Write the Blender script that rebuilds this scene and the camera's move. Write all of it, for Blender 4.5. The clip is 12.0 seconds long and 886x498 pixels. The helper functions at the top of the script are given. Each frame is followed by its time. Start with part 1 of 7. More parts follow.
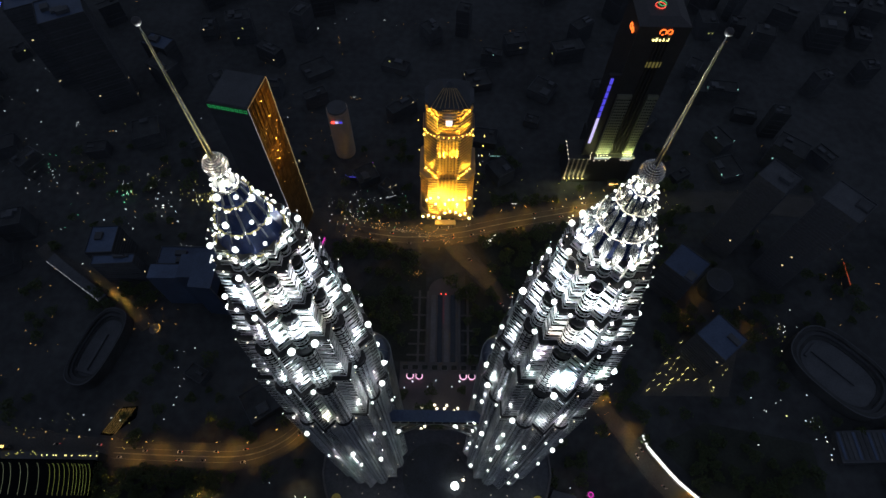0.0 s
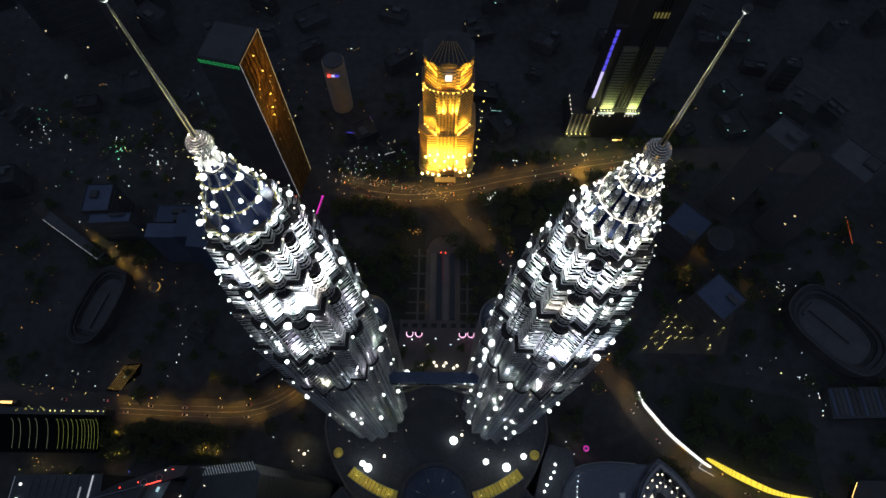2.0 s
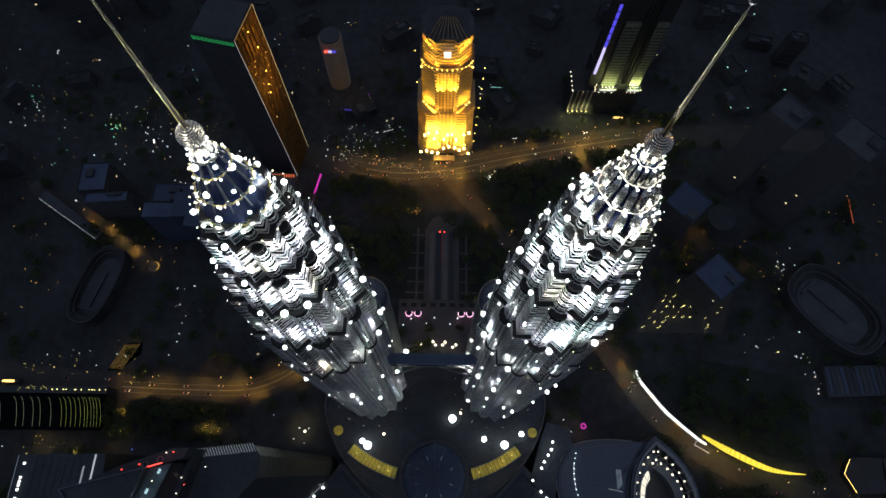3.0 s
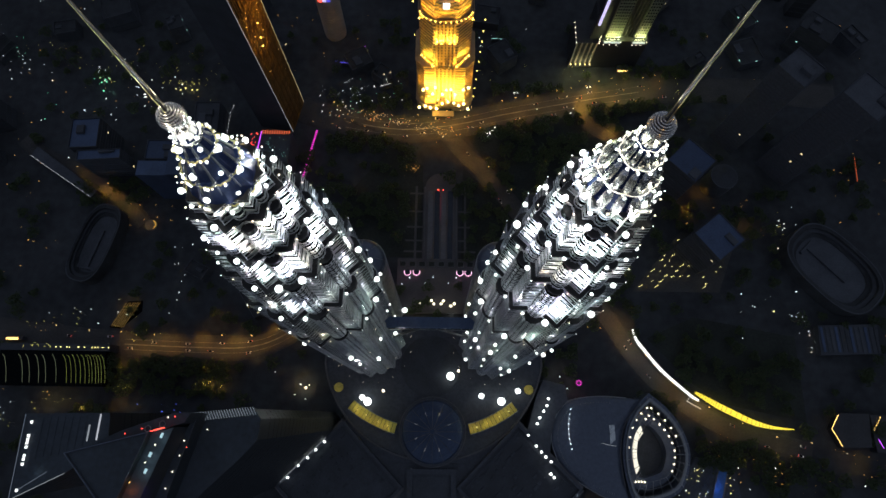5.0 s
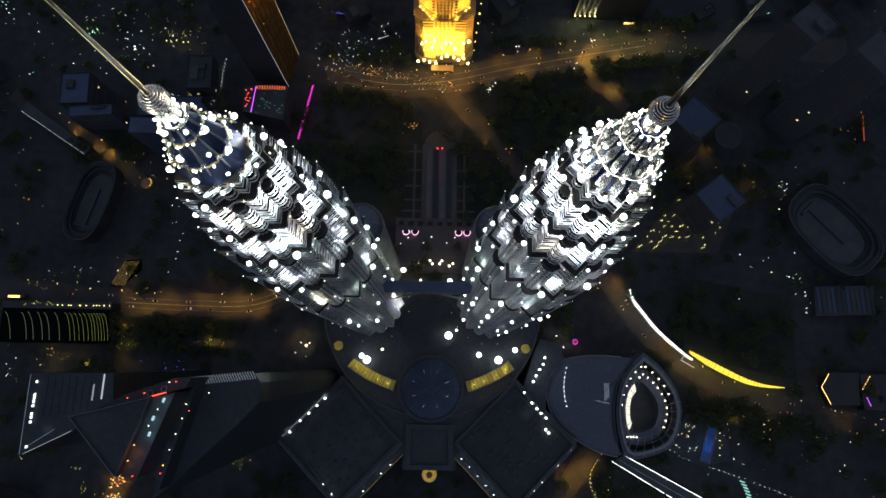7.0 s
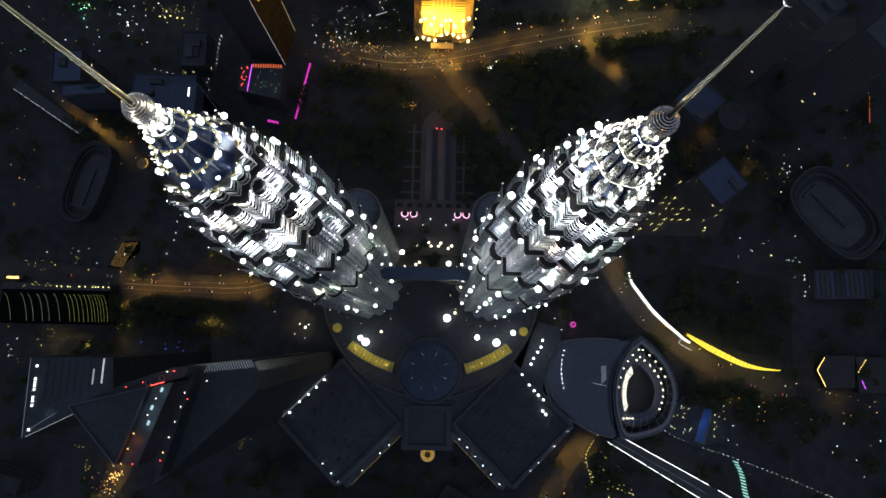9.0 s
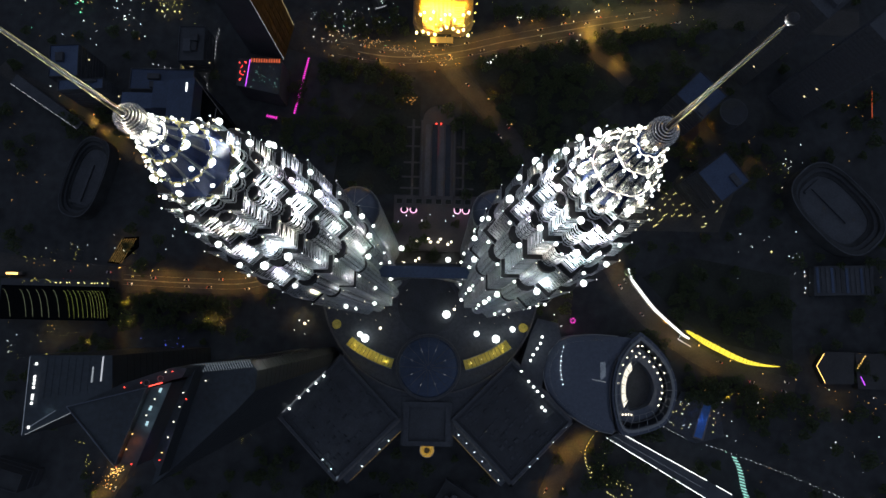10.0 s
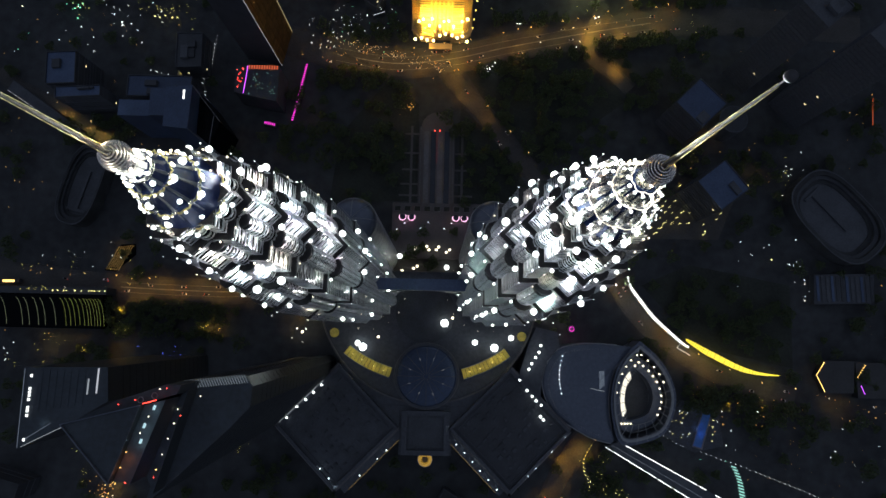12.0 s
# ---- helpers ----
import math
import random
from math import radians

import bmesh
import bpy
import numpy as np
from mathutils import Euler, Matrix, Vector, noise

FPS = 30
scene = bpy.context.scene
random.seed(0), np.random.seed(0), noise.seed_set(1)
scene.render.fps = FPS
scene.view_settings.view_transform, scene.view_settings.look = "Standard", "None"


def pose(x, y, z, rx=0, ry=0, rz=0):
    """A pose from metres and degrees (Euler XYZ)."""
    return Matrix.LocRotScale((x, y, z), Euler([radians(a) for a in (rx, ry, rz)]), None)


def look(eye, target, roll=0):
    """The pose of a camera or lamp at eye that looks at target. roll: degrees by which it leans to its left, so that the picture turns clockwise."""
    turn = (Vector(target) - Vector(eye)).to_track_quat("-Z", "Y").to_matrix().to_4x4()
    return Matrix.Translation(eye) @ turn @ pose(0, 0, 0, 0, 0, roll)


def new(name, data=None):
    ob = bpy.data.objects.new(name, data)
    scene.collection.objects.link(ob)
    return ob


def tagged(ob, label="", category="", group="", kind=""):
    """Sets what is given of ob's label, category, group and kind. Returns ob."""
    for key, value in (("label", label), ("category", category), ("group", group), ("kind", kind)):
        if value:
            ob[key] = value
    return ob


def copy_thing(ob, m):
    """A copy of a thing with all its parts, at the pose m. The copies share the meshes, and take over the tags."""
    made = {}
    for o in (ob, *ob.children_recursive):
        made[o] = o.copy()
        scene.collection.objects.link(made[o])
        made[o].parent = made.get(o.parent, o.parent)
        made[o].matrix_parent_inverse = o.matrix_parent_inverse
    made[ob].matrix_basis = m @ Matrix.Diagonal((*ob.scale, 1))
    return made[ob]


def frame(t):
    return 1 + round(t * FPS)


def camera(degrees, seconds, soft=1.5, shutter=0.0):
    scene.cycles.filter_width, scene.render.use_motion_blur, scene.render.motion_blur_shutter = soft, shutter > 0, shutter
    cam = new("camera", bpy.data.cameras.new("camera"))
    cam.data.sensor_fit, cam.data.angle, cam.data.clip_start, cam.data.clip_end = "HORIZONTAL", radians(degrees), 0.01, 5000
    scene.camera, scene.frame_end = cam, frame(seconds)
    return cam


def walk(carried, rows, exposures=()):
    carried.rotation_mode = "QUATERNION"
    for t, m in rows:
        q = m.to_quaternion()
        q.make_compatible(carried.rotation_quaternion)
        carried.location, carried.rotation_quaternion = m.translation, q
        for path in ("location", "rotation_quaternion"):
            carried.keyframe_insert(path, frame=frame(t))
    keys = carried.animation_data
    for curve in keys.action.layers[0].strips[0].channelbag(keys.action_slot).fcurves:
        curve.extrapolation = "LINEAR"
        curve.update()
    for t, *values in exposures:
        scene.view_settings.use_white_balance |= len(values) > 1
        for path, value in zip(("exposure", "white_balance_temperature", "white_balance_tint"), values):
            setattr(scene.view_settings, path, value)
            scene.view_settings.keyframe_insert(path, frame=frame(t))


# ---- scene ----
cam = camera(78.1, 12.0, soft=1.5)
PATH = [
    (0, (0.214, -0.293, 502.193), (0.223, 0.705, 500.46), 1.3),
    (0.5, (0.417, 1.835, 502.109), (0.425, 2.794, 500.354), 1.2),
    (1, (0.602, 4.037, 502.096), (0.612, 4.956, 500.319), 1.4),
    (1.5, (0.93, 6.142, 502.056), (0.939, 7.021, 500.26), 1.4),
    (2, (1.315, 8.227, 502.047), (1.324, 9.066, 500.231), 1.4),
    (2.5, (1.707, 10.38, 502.078), (1.717, 11.178, 500.244), 1.5),
    (3, (2.051, 12.581, 502.035), (2.062, 13.337, 500.183), 1.6),
    (5, (3.452, 21.246, 502.05), (3.465, 21.831, 500.138), 2.1),
    (5.5, (3.869, 23.342, 502.101), (3.881, 23.884, 500.176), 2.2),
    (6, (4.188, 25.308, 502.16), (4.202, 25.807, 500.223), 2.5),
    (6.5, (4.476, 27.35, 502.211), (4.49, 27.806, 500.264), 2.8),
    (7, (4.791, 29.331, 502.227), (4.806, 29.744, 500.27), 3.1),
    (9, (6.189, 37.478, 501.873), (6.204, 37.796, 499.899), 3.9),
    (9.5, (6.535, 39.508, 501.628), (6.55, 39.807, 499.65), 4.0),
    (10, (6.953, 41.633, 501.363), (6.967, 41.921, 499.384), 4.0),
    (10.5, (7.279, 43.566, 500.971), (7.293, 43.852, 498.992), 4.0),
    (11, (7.656, 45.483, 500.656), (7.67, 45.77, 498.677), 4.0),
    (11.5, (8.037, 47.443, 500.427), (8.052, 47.73, 498.448), 4.0),
    (12, (8.49, 49.714, 500.383), (8.503, 49.999, 498.404), 3.9),
]
walk(cam, [(t, look(eye, target, roll)) for t, eye, target, roll in PATH],
     exposures=[(0, 0.04), (3, 0.16), (6, 0.24), (9, 0.32), (12, 0.36)])

# ---- night sky light ----
world = bpy.data.worlds.new("night_sky")
scene.world = world
world.use_nodes = True
sky = world.node_tree.nodes["Background"]
sky.inputs[0].default_value = (0.58, 0.68, 0.94, 1)
sky.inputs[1].default_value = 0.18


# ---- materials ----
def material(name, base, rough=0.7, metal=0.0, scale=0.2, vary=0.25, bump=0.15, fine=6.0, per_piece=0.0, second=None):
    m = bpy.data.materials.new(name)
    m.use_nodes = True
    nt = m.node_tree
    bsdf = nt.nodes["Principled BSDF"]
    bsdf.inputs["Roughness"].default_value = rough
    bsdf.inputs["Metallic"].default_value = metal
    co = nt.nodes.new("ShaderNodeTexCoord")
    big = nt.nodes.new("ShaderNodeTexNoise")
    big.inputs["Scale"].default_value = scale
    big.inputs["Detail"].default_value = 5
    small = nt.nodes.new("ShaderNodeTexNoise")
    small.inputs["Scale"].default_value = scale * fine
    small.inputs["Detail"].default_value = 4
    nt.links.new(co.outputs["Object"], big.inputs["Vector"])
    nt.links.new(co.outputs["Object"], small.inputs["Vector"])
    add = nt.nodes.new("ShaderNodeMath")
    add.operation = "MULTIPLY_ADD"
    add.inputs[1].default_value = 0.5
    nt.links.new(small.outputs["Fac"], add.inputs[0])
    half = nt.nodes.new("ShaderNodeMath")
    half.operation = "MULTIPLY"
    half.inputs[1].default_value = 0.5
    nt.links.new(big.outputs["Fac"], half.inputs[0])
    nt.links.new(half.outputs[0], add.inputs[2])
    ramp = nt.nodes.new("ShaderNodeValToRGB")
    ramp.color_ramp.elements[0].position, ramp.color_ramp.elements[1].position = 0.35, 0.65
    lo = [c * (1 - vary) for c in base]
    hi = [min(1, c * (1 + vary)) for c in (second or base)]
    ramp.color_ramp.elements[0].color = (*lo, 1)
    ramp.color_ramp.elements[1].color = (*hi, 1)
    nt.links.new(add.outputs[0], ramp.inputs["Fac"])
    colour = ramp.outputs["Color"]
    if per_piece:
        info = nt.nodes.new("ShaderNodeObjectInfo")
        span = nt.nodes.new("ShaderNodeMapRange")
        span.inputs["To Min"].default_value, span.inputs["To Max"].default_value = 1 - per_piece, 1 + per_piece
        nt.links.new(info.outputs["Random"], span.inputs["Value"])
        hsv = nt.nodes.new("ShaderNodeHueSaturation")
        nt.links.new(colour, hsv.inputs["Color"])
        nt.links.new(span.outputs[0], hsv.inputs["Value"])
        colour = hsv.outputs["Color"]
    nt.links.new(colour, bsdf.inputs["Base Color"])
    if bump:
        b = nt.nodes.new("ShaderNodeBump")
        b.inputs["Strength"].default_value = bump
        b.inputs["Distance"].default_value = 0.3
        nt.links.new(small.outputs["Fac"], b.inputs["Height"])
        nt.links.new(b.outputs["Normal"], bsdf.inputs["Normal"])
    rr = nt.nodes.new("ShaderNodeMapRange")
    rr.inputs["To Min"].default_value, rr.inputs["To Max"].default_value = max(0.03, rough - 0.12), min(1, rough + 0.12)
    nt.links.new(small.outputs["Fac"], rr.inputs["Value"])
    nt.links.new(rr.outputs[0], bsdf.inputs["Roughness"])
    return m


def glow(name, colour, strength):
    m = bpy.data.materials.new(name)
    m.use_nodes = True
    b = m.node_tree.nodes["Principled BSDF"]
    b.inputs["Base Color"].default_value = (0.08, 0.08, 0.08, 1)
    b.inputs["Emission Color"].default_value = (*colour, 1)
    b.inputs["Emission Strength"].default_value = strength
    return m


STEEL = material("brushed_steel", (0.3, 0.32, 0.33), 0.36, 0.95, 0.5, 0.12, 0.06, per_piece=0.15)
STEEL_BALL = material("polished_steel", (0.72, 0.72, 0.68), 0.25, 1.0, 0.6, 0.08, 0.03)
GLASS = material("tinted_glazing", (0.0035, 0.0045, 0.0055), 0.2, 0.0, 0.3, 0.3, 0.03)
GLASS.node_tree.nodes["Principled BSDF"].inputs["Specular IOR Level"].default_value = 0.03
# steel with the gold light on hem and mast ribs put into its colour
GOLD_LIT_METAL = material("gold_lit_steel", (0.62, 0.56, 0.26), 0.35, 0.9, 0.8, 0.2, 0.05)
CROWN_PANEL = material("dark_blue_crown_panel", (0.012, 0.024, 0.075), 0.6, 0.0, 0.4, 0.3, 0.05)
CROWN_PANEL.node_tree.nodes["Principled BSDF"].inputs["Specular IOR Level"].default_value = 0.1
BANK_WALL = material("pale_grey_panel", (0.15, 0.16, 0.12), 0.7, 0.0, 0.2, 0.2, 0.1)
LEDGE = material("ledge_membrane", (0.065, 0.073, 0.088), 0.8, 0.0, 0.4, 0.3, 0.2)
TOWER_LEDGE = material("black_membrane", (0.011, 0.012, 0.015), 0.7, 0.0, 0.4, 0.3, 0.2)
PANEL_BLUE = material("blue_grey_panel", (0.1, 0.12, 0.16), 0.35, 0.3, 0.4, 0.2, 0.05)
NIGHT_GLASS = material("dark_glazing", (0.03, 0.032, 0.034), 0.45, 0.0, 0.1, 0.3, 0.05)
# the mast's warm reflections are put into its colour
MAST = material("amber_tinted_mast_steel", (0.13, 0.115, 0.085), 0.35, 0.9, 0.8, 0.15, 0.05)
ASPHALT = material("worn_asphalt", (0.06, 0.059, 0.057), 0.85, 0, 0.05, 0.3, 0.2, 12)
GROUND = material("city_ground", (0.028, 0.032, 0.037), 0.9, 0, 0.012, 0.35, 0.3, 9, second=(0.04, 0.045, 0.049))
GRASS = material("lawn", (0.026, 0.032, 0.026), 0.95, 0, 0.04, 0.4, 0.3, 10)
PAVING = material("dull_paving", (0.085, 0.08, 0.082), 0.75, 0, 0.08, 0.2, 0.15, 10)
LANE_PAINT = material("worn_road_paint", (0.17, 0.165, 0.15), 0.8, 0, 0.15, 0.5, 0.1, 8)
FOOTWAY = material("worn_footway", (0.05, 0.05, 0.05), 0.85, 0, 0.1, 0.4, 0.2, 10)
CONCRETE = material("stained_concrete", (0.12, 0.12, 0.127), 0.8, 0, 0.06, 0.25, 0.2, 10, per_piece=0.25)
ROOF_DARK = material("dark_roofing", (0.052, 0.059, 0.07), 0.75, 0, 0.08, 0.3, 0.2, 9, per_piece=0.3)
ROOF_BLUE = material("blue_metal_roof", (0.05, 0.078, 0.14), 0.5, 0.2, 0.06, 0.25, 0.1, 12, per_piece=0.2)
STONE = material("sandstone_cladding", (0.42, 0.30, 0.15), 0.65, 0, 0.1, 0.2, 0.15, 10, per_piece=0.1)
BRONZE_GLASS = material("bronze_glazing", (0.15, 0.085, 0.028), 0.6, 0.1, 0.07, 0.3, 0.06, 12, per_piece=0.25)
BRONZE_GLASS.node_tree.nodes["Principled BSDF"].inputs["Specular IOR Level"].default_value = 0.15
PALE_WALL = material("dull_plaster", (0.32, 0.27, 0.22), 0.7, 0, 0.1, 0.15, 0.1, 10)
LEAF = material("foliage", (0.045, 0.065, 0.025), 0.85, 0, 0.3, 0.4, 0.1)
BARK = material("bark", (0.12, 0.09, 0.06), 0.9, 0, 0.8, 0.3, 0.3)
DARK_METAL = material("dark_metal", (0.06, 0.06, 0.065), 0.5, 0.6, 0.5, 0.2, 0.05)
WATER = material("dark_water", (0.015, 0.02, 0.03), 0.08, 0, 0.05, 0.3, 0.05)
BLUE_POOL = material("pool_tiles", (0.05, 0.16, 0.42), 0.35, 0, 0.1, 0.2, 0.05)
YELLOW_ROOF = material("yellow_lit_glass", (0.62, 0.50, 0.10), 0.3, 0, 0.15, 0.3, 0.1, 8)
CAR_PAINT = material("car_paint", (0.30, 0.30, 0.32), 0.3, 0.3, 0.8, 0.2, 0.0, per_piece=0.6)

LAMP_WHITE = glow("white_floodlight", (0.93, 1.0, 0.98), 2.6)
LAMP_WARM = glow("warm_white_lamp", (1.0, 0.88, 0.66), 2.4)
LAMP_AMBER = glow("amber_floodlight", (1.0, 0.68, 0.12), 6)
LAMP_SODIUM = glow("sodium_lamp", (1.0, 0.58, 0.16), 2.5)
LAMP_YELLOW = glow("yellow_lamp", (1.0, 0.86, 0.30), 2.5)
LAMP_COOL = glow("cool_lamp", (0.75, 0.92, 1.0), 3)
HEADLAMP = glow("headlamp", (1.0, 0.9, 0.7), 3)
LAMP_RED = glow("red_lamp", (1.0, 0.06, 0.04), 3.0)
LAMP_GREEN = glow("green_sign_light", (0.05, 0.85, 0.25), 0.28)
LAMP_PINK = glow("magenta_strip", (0.85, 0.035, 0.6), 1.0)
LAMP_VIOLET = glow("violet_strip", (0.55, 0.08, 1.0), 1.6)
LAMP_BLUE = glow("blue_screen", (0.10, 0.08, 0.95), 0.75)
LAMP_LILAC = glow("lilac_screen", (0.62, 0.55, 1.0), 1.0)
LAMP_TEAL = glow("teal_light", (0.35, 0.8, 0.7), 0.8)
STRIP_WHITE = glow("white_strip", (0.95, 1.0, 1.0), 1.8)
STRIP_DIM = glow("dim_white_strip", (0.85, 0.9, 1.0), 0.45)
STRIP_FAINT = glow("faint_blue_strip", (0.6, 0.75, 1.0), 0.12)
COOL_SPOT = glow("cool_canopy_lamp", (0.6, 0.9, 1.0), 0.6)
LOUVRE_LIGHT = glow("self_lit_louvre", (0.7, 0.85, 1.0), 0.16)
STRIP_EDGE = glow("soft_white_strip", (0.8, 0.9, 1.0), 0.26)
AMBER_LINE = glow("dim_amber_line", (1.0, 0.66, 0.2), 0.16)
STRIP_YELLOW = glow("self_lit_yellow_roof", (1.0, 0.78, 0.05), 1.05)
WINDOW_WARM = glow("lit_window", (1.0, 0.80, 0.42), 0.9)
WINDOW_GREEN = glow("yellow_green_lit_wall", (0.75, 0.78, 0.25), 0.6)


# ---- mesh helpers ----
def mesh_of(bm, name, mat):
    me = bpy.data.meshes.new(name)
    bm.to_mesh(me)
    bm.free()
    me.materials.append(mat)
    return me


def part(name, bm, mat, parent=None, label="", m=None):
    data = bm if isinstance(bm, bpy.types.Mesh) else mesh_of(bm, name, mat)
    ob = new(name, data)
    if parent is not None:
        ob.parent = parent
    if m is not None:
        ob.matrix_basis = m
    if label:
        ob["label"] = label
    return ob


def thing(name, m, label, category, group="", kind=""):
    ob = new(name)
    ob.empty_display_size = 1
    ob.matrix_basis = m
    return tagged(ob, label, category, group, kind)


def box(bm, x0, x1, y0, y1, z0, z1, taper=0.0):
    tx, ty = (x1 - x0) * taper / 2, (y1 - y0) * taper / 2
    v = [bm.verts.new(p) for p in ((x0, y0, z0), (x1, y0, z0), (x1, y1, z0), (x0, y1, z0),
         (x0 + tx, y0 + ty, z1), (x1 - tx, y0 + ty, z1), (x1 - tx, y1 - ty, z1), (x0 + tx, y1 - ty, z1))]
    for f in ((0, 3, 2, 1), (4, 5, 6, 7), (0, 1, 5, 4), (1, 2, 6, 5), (2, 3, 7, 6), (3, 0, 4, 7)):
        bm.faces.new([v[i] for i in f])
    return bm


def box_bm(*a, **k):
    return box(bmesh.new(), *a, **k)


def prism(bm, outline, z0, z1, top=None, cap=True):
    """An upright prism over an outline (counterclockwise); top: another outline for the upper end."""
    lo = [bm.verts.new((x, y, z0)) for x, y in outline]
    hi = [bm.verts.new((x, y, z1)) for x, y in (top or outline)]
    n = len(lo)
    for i in range(n):
        bm.faces.new((lo[i], lo[(i + 1) % n], hi[(i + 1) % n], hi[i]))
    if cap:
        bm.faces.new(hi)
        bm.faces.new(lo[::-1])
    return bm


def ring(bm, inner, outer, z0, z1):
    """A closed band between two outlines."""
    n = len(inner)
    a = [bm.verts.new((x, y, z0)) for x, y in inner]
    b = [bm.verts.new((x, y, z0)) for x, y in outer]
    c = [bm.verts.new((x, y, z1)) for x, y in outer]
    d = [bm.verts.new((x, y, z1)) for x, y in inner]
    for i in range(n):
        j = (i + 1) % n
        bm.faces.new((b[i], b[j], c[j], c[i]))
        bm.faces.new((c[i], c[j], d[j], d[i]))
        bm.faces.new((a[j], a[i], d[i], d[j]))
        bm.faces.new((b[j], b[i], a[i], a[j]))
    return bm


def circle(r, n=24, cx=0, cy=0, a0=0.0, a1=2 * math.pi, closed=True):
    k = n if closed else n - 1
    return [(cx + r * math.cos(a0 + (a1 - a0) * i / k), cy + r * math.sin(a0 + (a1 - a0) * i / k)) for i in range(n)]


def tube(bm, pts, r, n=6):
    """A round bar along points; r may be one radius or one for each point."""
    rs = r if isinstance(r, (list, tuple)) else [r] * len(pts)
    rows = []
    for i, p in enumerate(pts):
        p = Vector(p)
        d = (Vector(pts[min(i + 1, len(pts) - 1)]) - Vector(pts[max(i - 1, 0)])).normalized()
        side = d.cross(Vector((0, 0, 1)))
        side = side.normalized() if side.length > 1e-4 else Vector((1, 0, 0))
        up = side.cross(d)
        rows.append([bm.verts.new(p + rs[i] * (math.cos(2 * math.pi * k / n) * side + math.sin(2 * math.pi * k / n) * up)) for k in range(n)])
    for a, b in zip(rows, rows[1:]):
        for k in range(n):
            bm.faces.new((a[k], a[(k + 1) % n], b[(k + 1) % n], b[k]))
    bm.faces.new(rows[0][::-1])
    bm.faces.new(rows[-1])
    return bm


def ball(bm, r, at=(0, 0, 0), sub=1, squash=1.0):
    bmesh.ops.create_icosphere(bm, subdivisions=sub, radius=r, matrix=Matrix.Translation(at) @ Matrix.Diagonal((1, 1, squash, 1)))
    return bm


def smooth(ob):
    for p in ob.data.polygons:
        p.use_smooth = True
    return ob


def strip(bm, pts, width, z0, z1):
    """A flat ribbon with thickness along plan points."""
    left, right = [], []
    for i, p in enumerate(pts):
        a, b = pts[max(i - 1, 0)], pts[min(i + 1, len(pts) - 1)]
        d = Vector((b[0] - a[0], b[1] - a[1])).normalized()
        w = width[i] if isinstance(width, (list, tuple)) else width
        left.append((p[0] - d.y * w / 2, p[1] + d.x * w / 2))
        right.append((p[0] + d.y * w / 2, p[1] - d.x * w / 2))
    return prism_strip(bm, left, right, z0, z1)


def prism_strip(bm, left, right, z0, z1):
    n = len(left)
    q = [[bm.verts.new((*s[i], z)) for i in range(n)] for s, z in ((left, z0), (right, z0), (left, z1), (right, z1))]
    for i in range(n - 1):
        bm.faces.new((q[2][i], q[3][i], q[3][i + 1], q[2][i + 1])[::-1])
        bm.faces.new((q[0][i], q[2][i], q[2][i + 1], q[0][i + 1])[::-1])
        bm.faces.new((q[1][i], q[1][i + 1], q[3][i + 1], q[3][i])[::-1])
    for e in (0, n - 1):
        bm.faces.new((q[0][e], q[1][e], q[3][e], q[2][e]))
    bmesh.ops.recalc_face_normals(bm, faces=bm.faces)
    return bm


def bend(pts, n=6):
    """A smooth line through plan points."""
    out = []
    for i in range(len(pts) - 1):
        p0, p1, p2, p3 = (Vector(pts[min(max(k, 0), len(pts) - 1)]) for k in (i - 1, i, i + 1, i + 2))
        for s in range(n):
            t = s / n
            out.append(tuple(0.5 * (2 * p1 + (p2 - p0) * t + (2 * p0 - 5 * p1 + 4 * p2 - p3) * t * t + (3 * p1 - p0 - 3 * p2 + p3) * t ** 3)))
    out.append(tuple(pts[-1]))
    return out


def point_light(name, at, watts, colour, radius=0.4):
    d = bpy.data.lights.new(name, "POINT")
    d.energy, d.color, d.shadow_soft_size = watts, colour, radius
    ob = new(name, d)
    ob.location = at
    return ob


def spot_light(name, at, to, watts, colour, radius=0.4, cone=125):
    d = bpy.data.lights.new(name, "SPOT")
    d.energy, d.color, d.shadow_soft_size, d.spot_size, d.spot_blend = watts, colour, radius, radians(cone), 0.9
    ob = new(name, d)
    ob.matrix_basis = look(at, to)
    return ob


WHITE, WARM, AMBER, SODIUM = (0.90, 0.98, 1.0), (1.0, 0.9, 0.7), (1.0, 0.46, 0.032), (1.0, 0.5, 0.065)
rng = random.Random(7)

# ---- ground, roads and plaza ----
bm = bmesh.new()
bmesh.ops.create_grid(bm, x_segments=60, y_segments=60, size=4200)
tagged(part("ground", bm, GROUND), "dark unlit city ground seen from far above", "ground", kind="structure")


def road(name, pts, width, z=0.05, mat=ASPHALT, label="dark asphalt city road under sodium street lamps"):
    ob = part(name, strip(bmesh.new(), bend(pts, 6), width, -0.3, z), mat)
    tagged(ob, label, "road", kind="structure")
    return ob


def kerb(pts, width, top):
    for s in (1, -1):
        line = bend(pts, 6)
        side = []
        for i, p in enumerate(line):
            a, b = line[max(i - 1, 0)], line[min(i + 1, len(line) - 1)]
            d = Vector((b[0] - a[0], b[1] - a[1])).normalized()
            side.append((p[0] - s * d.y * (width / 2 + 1.2), p[1] + s * d.x * (width / 2 + 1.2)))
        tagged(part("pavement", strip(bmesh.new(), side, 2.4, -0.2, top), FOOTWAY), "raised dull concrete pavement beside the road", "pavement", kind="structure")


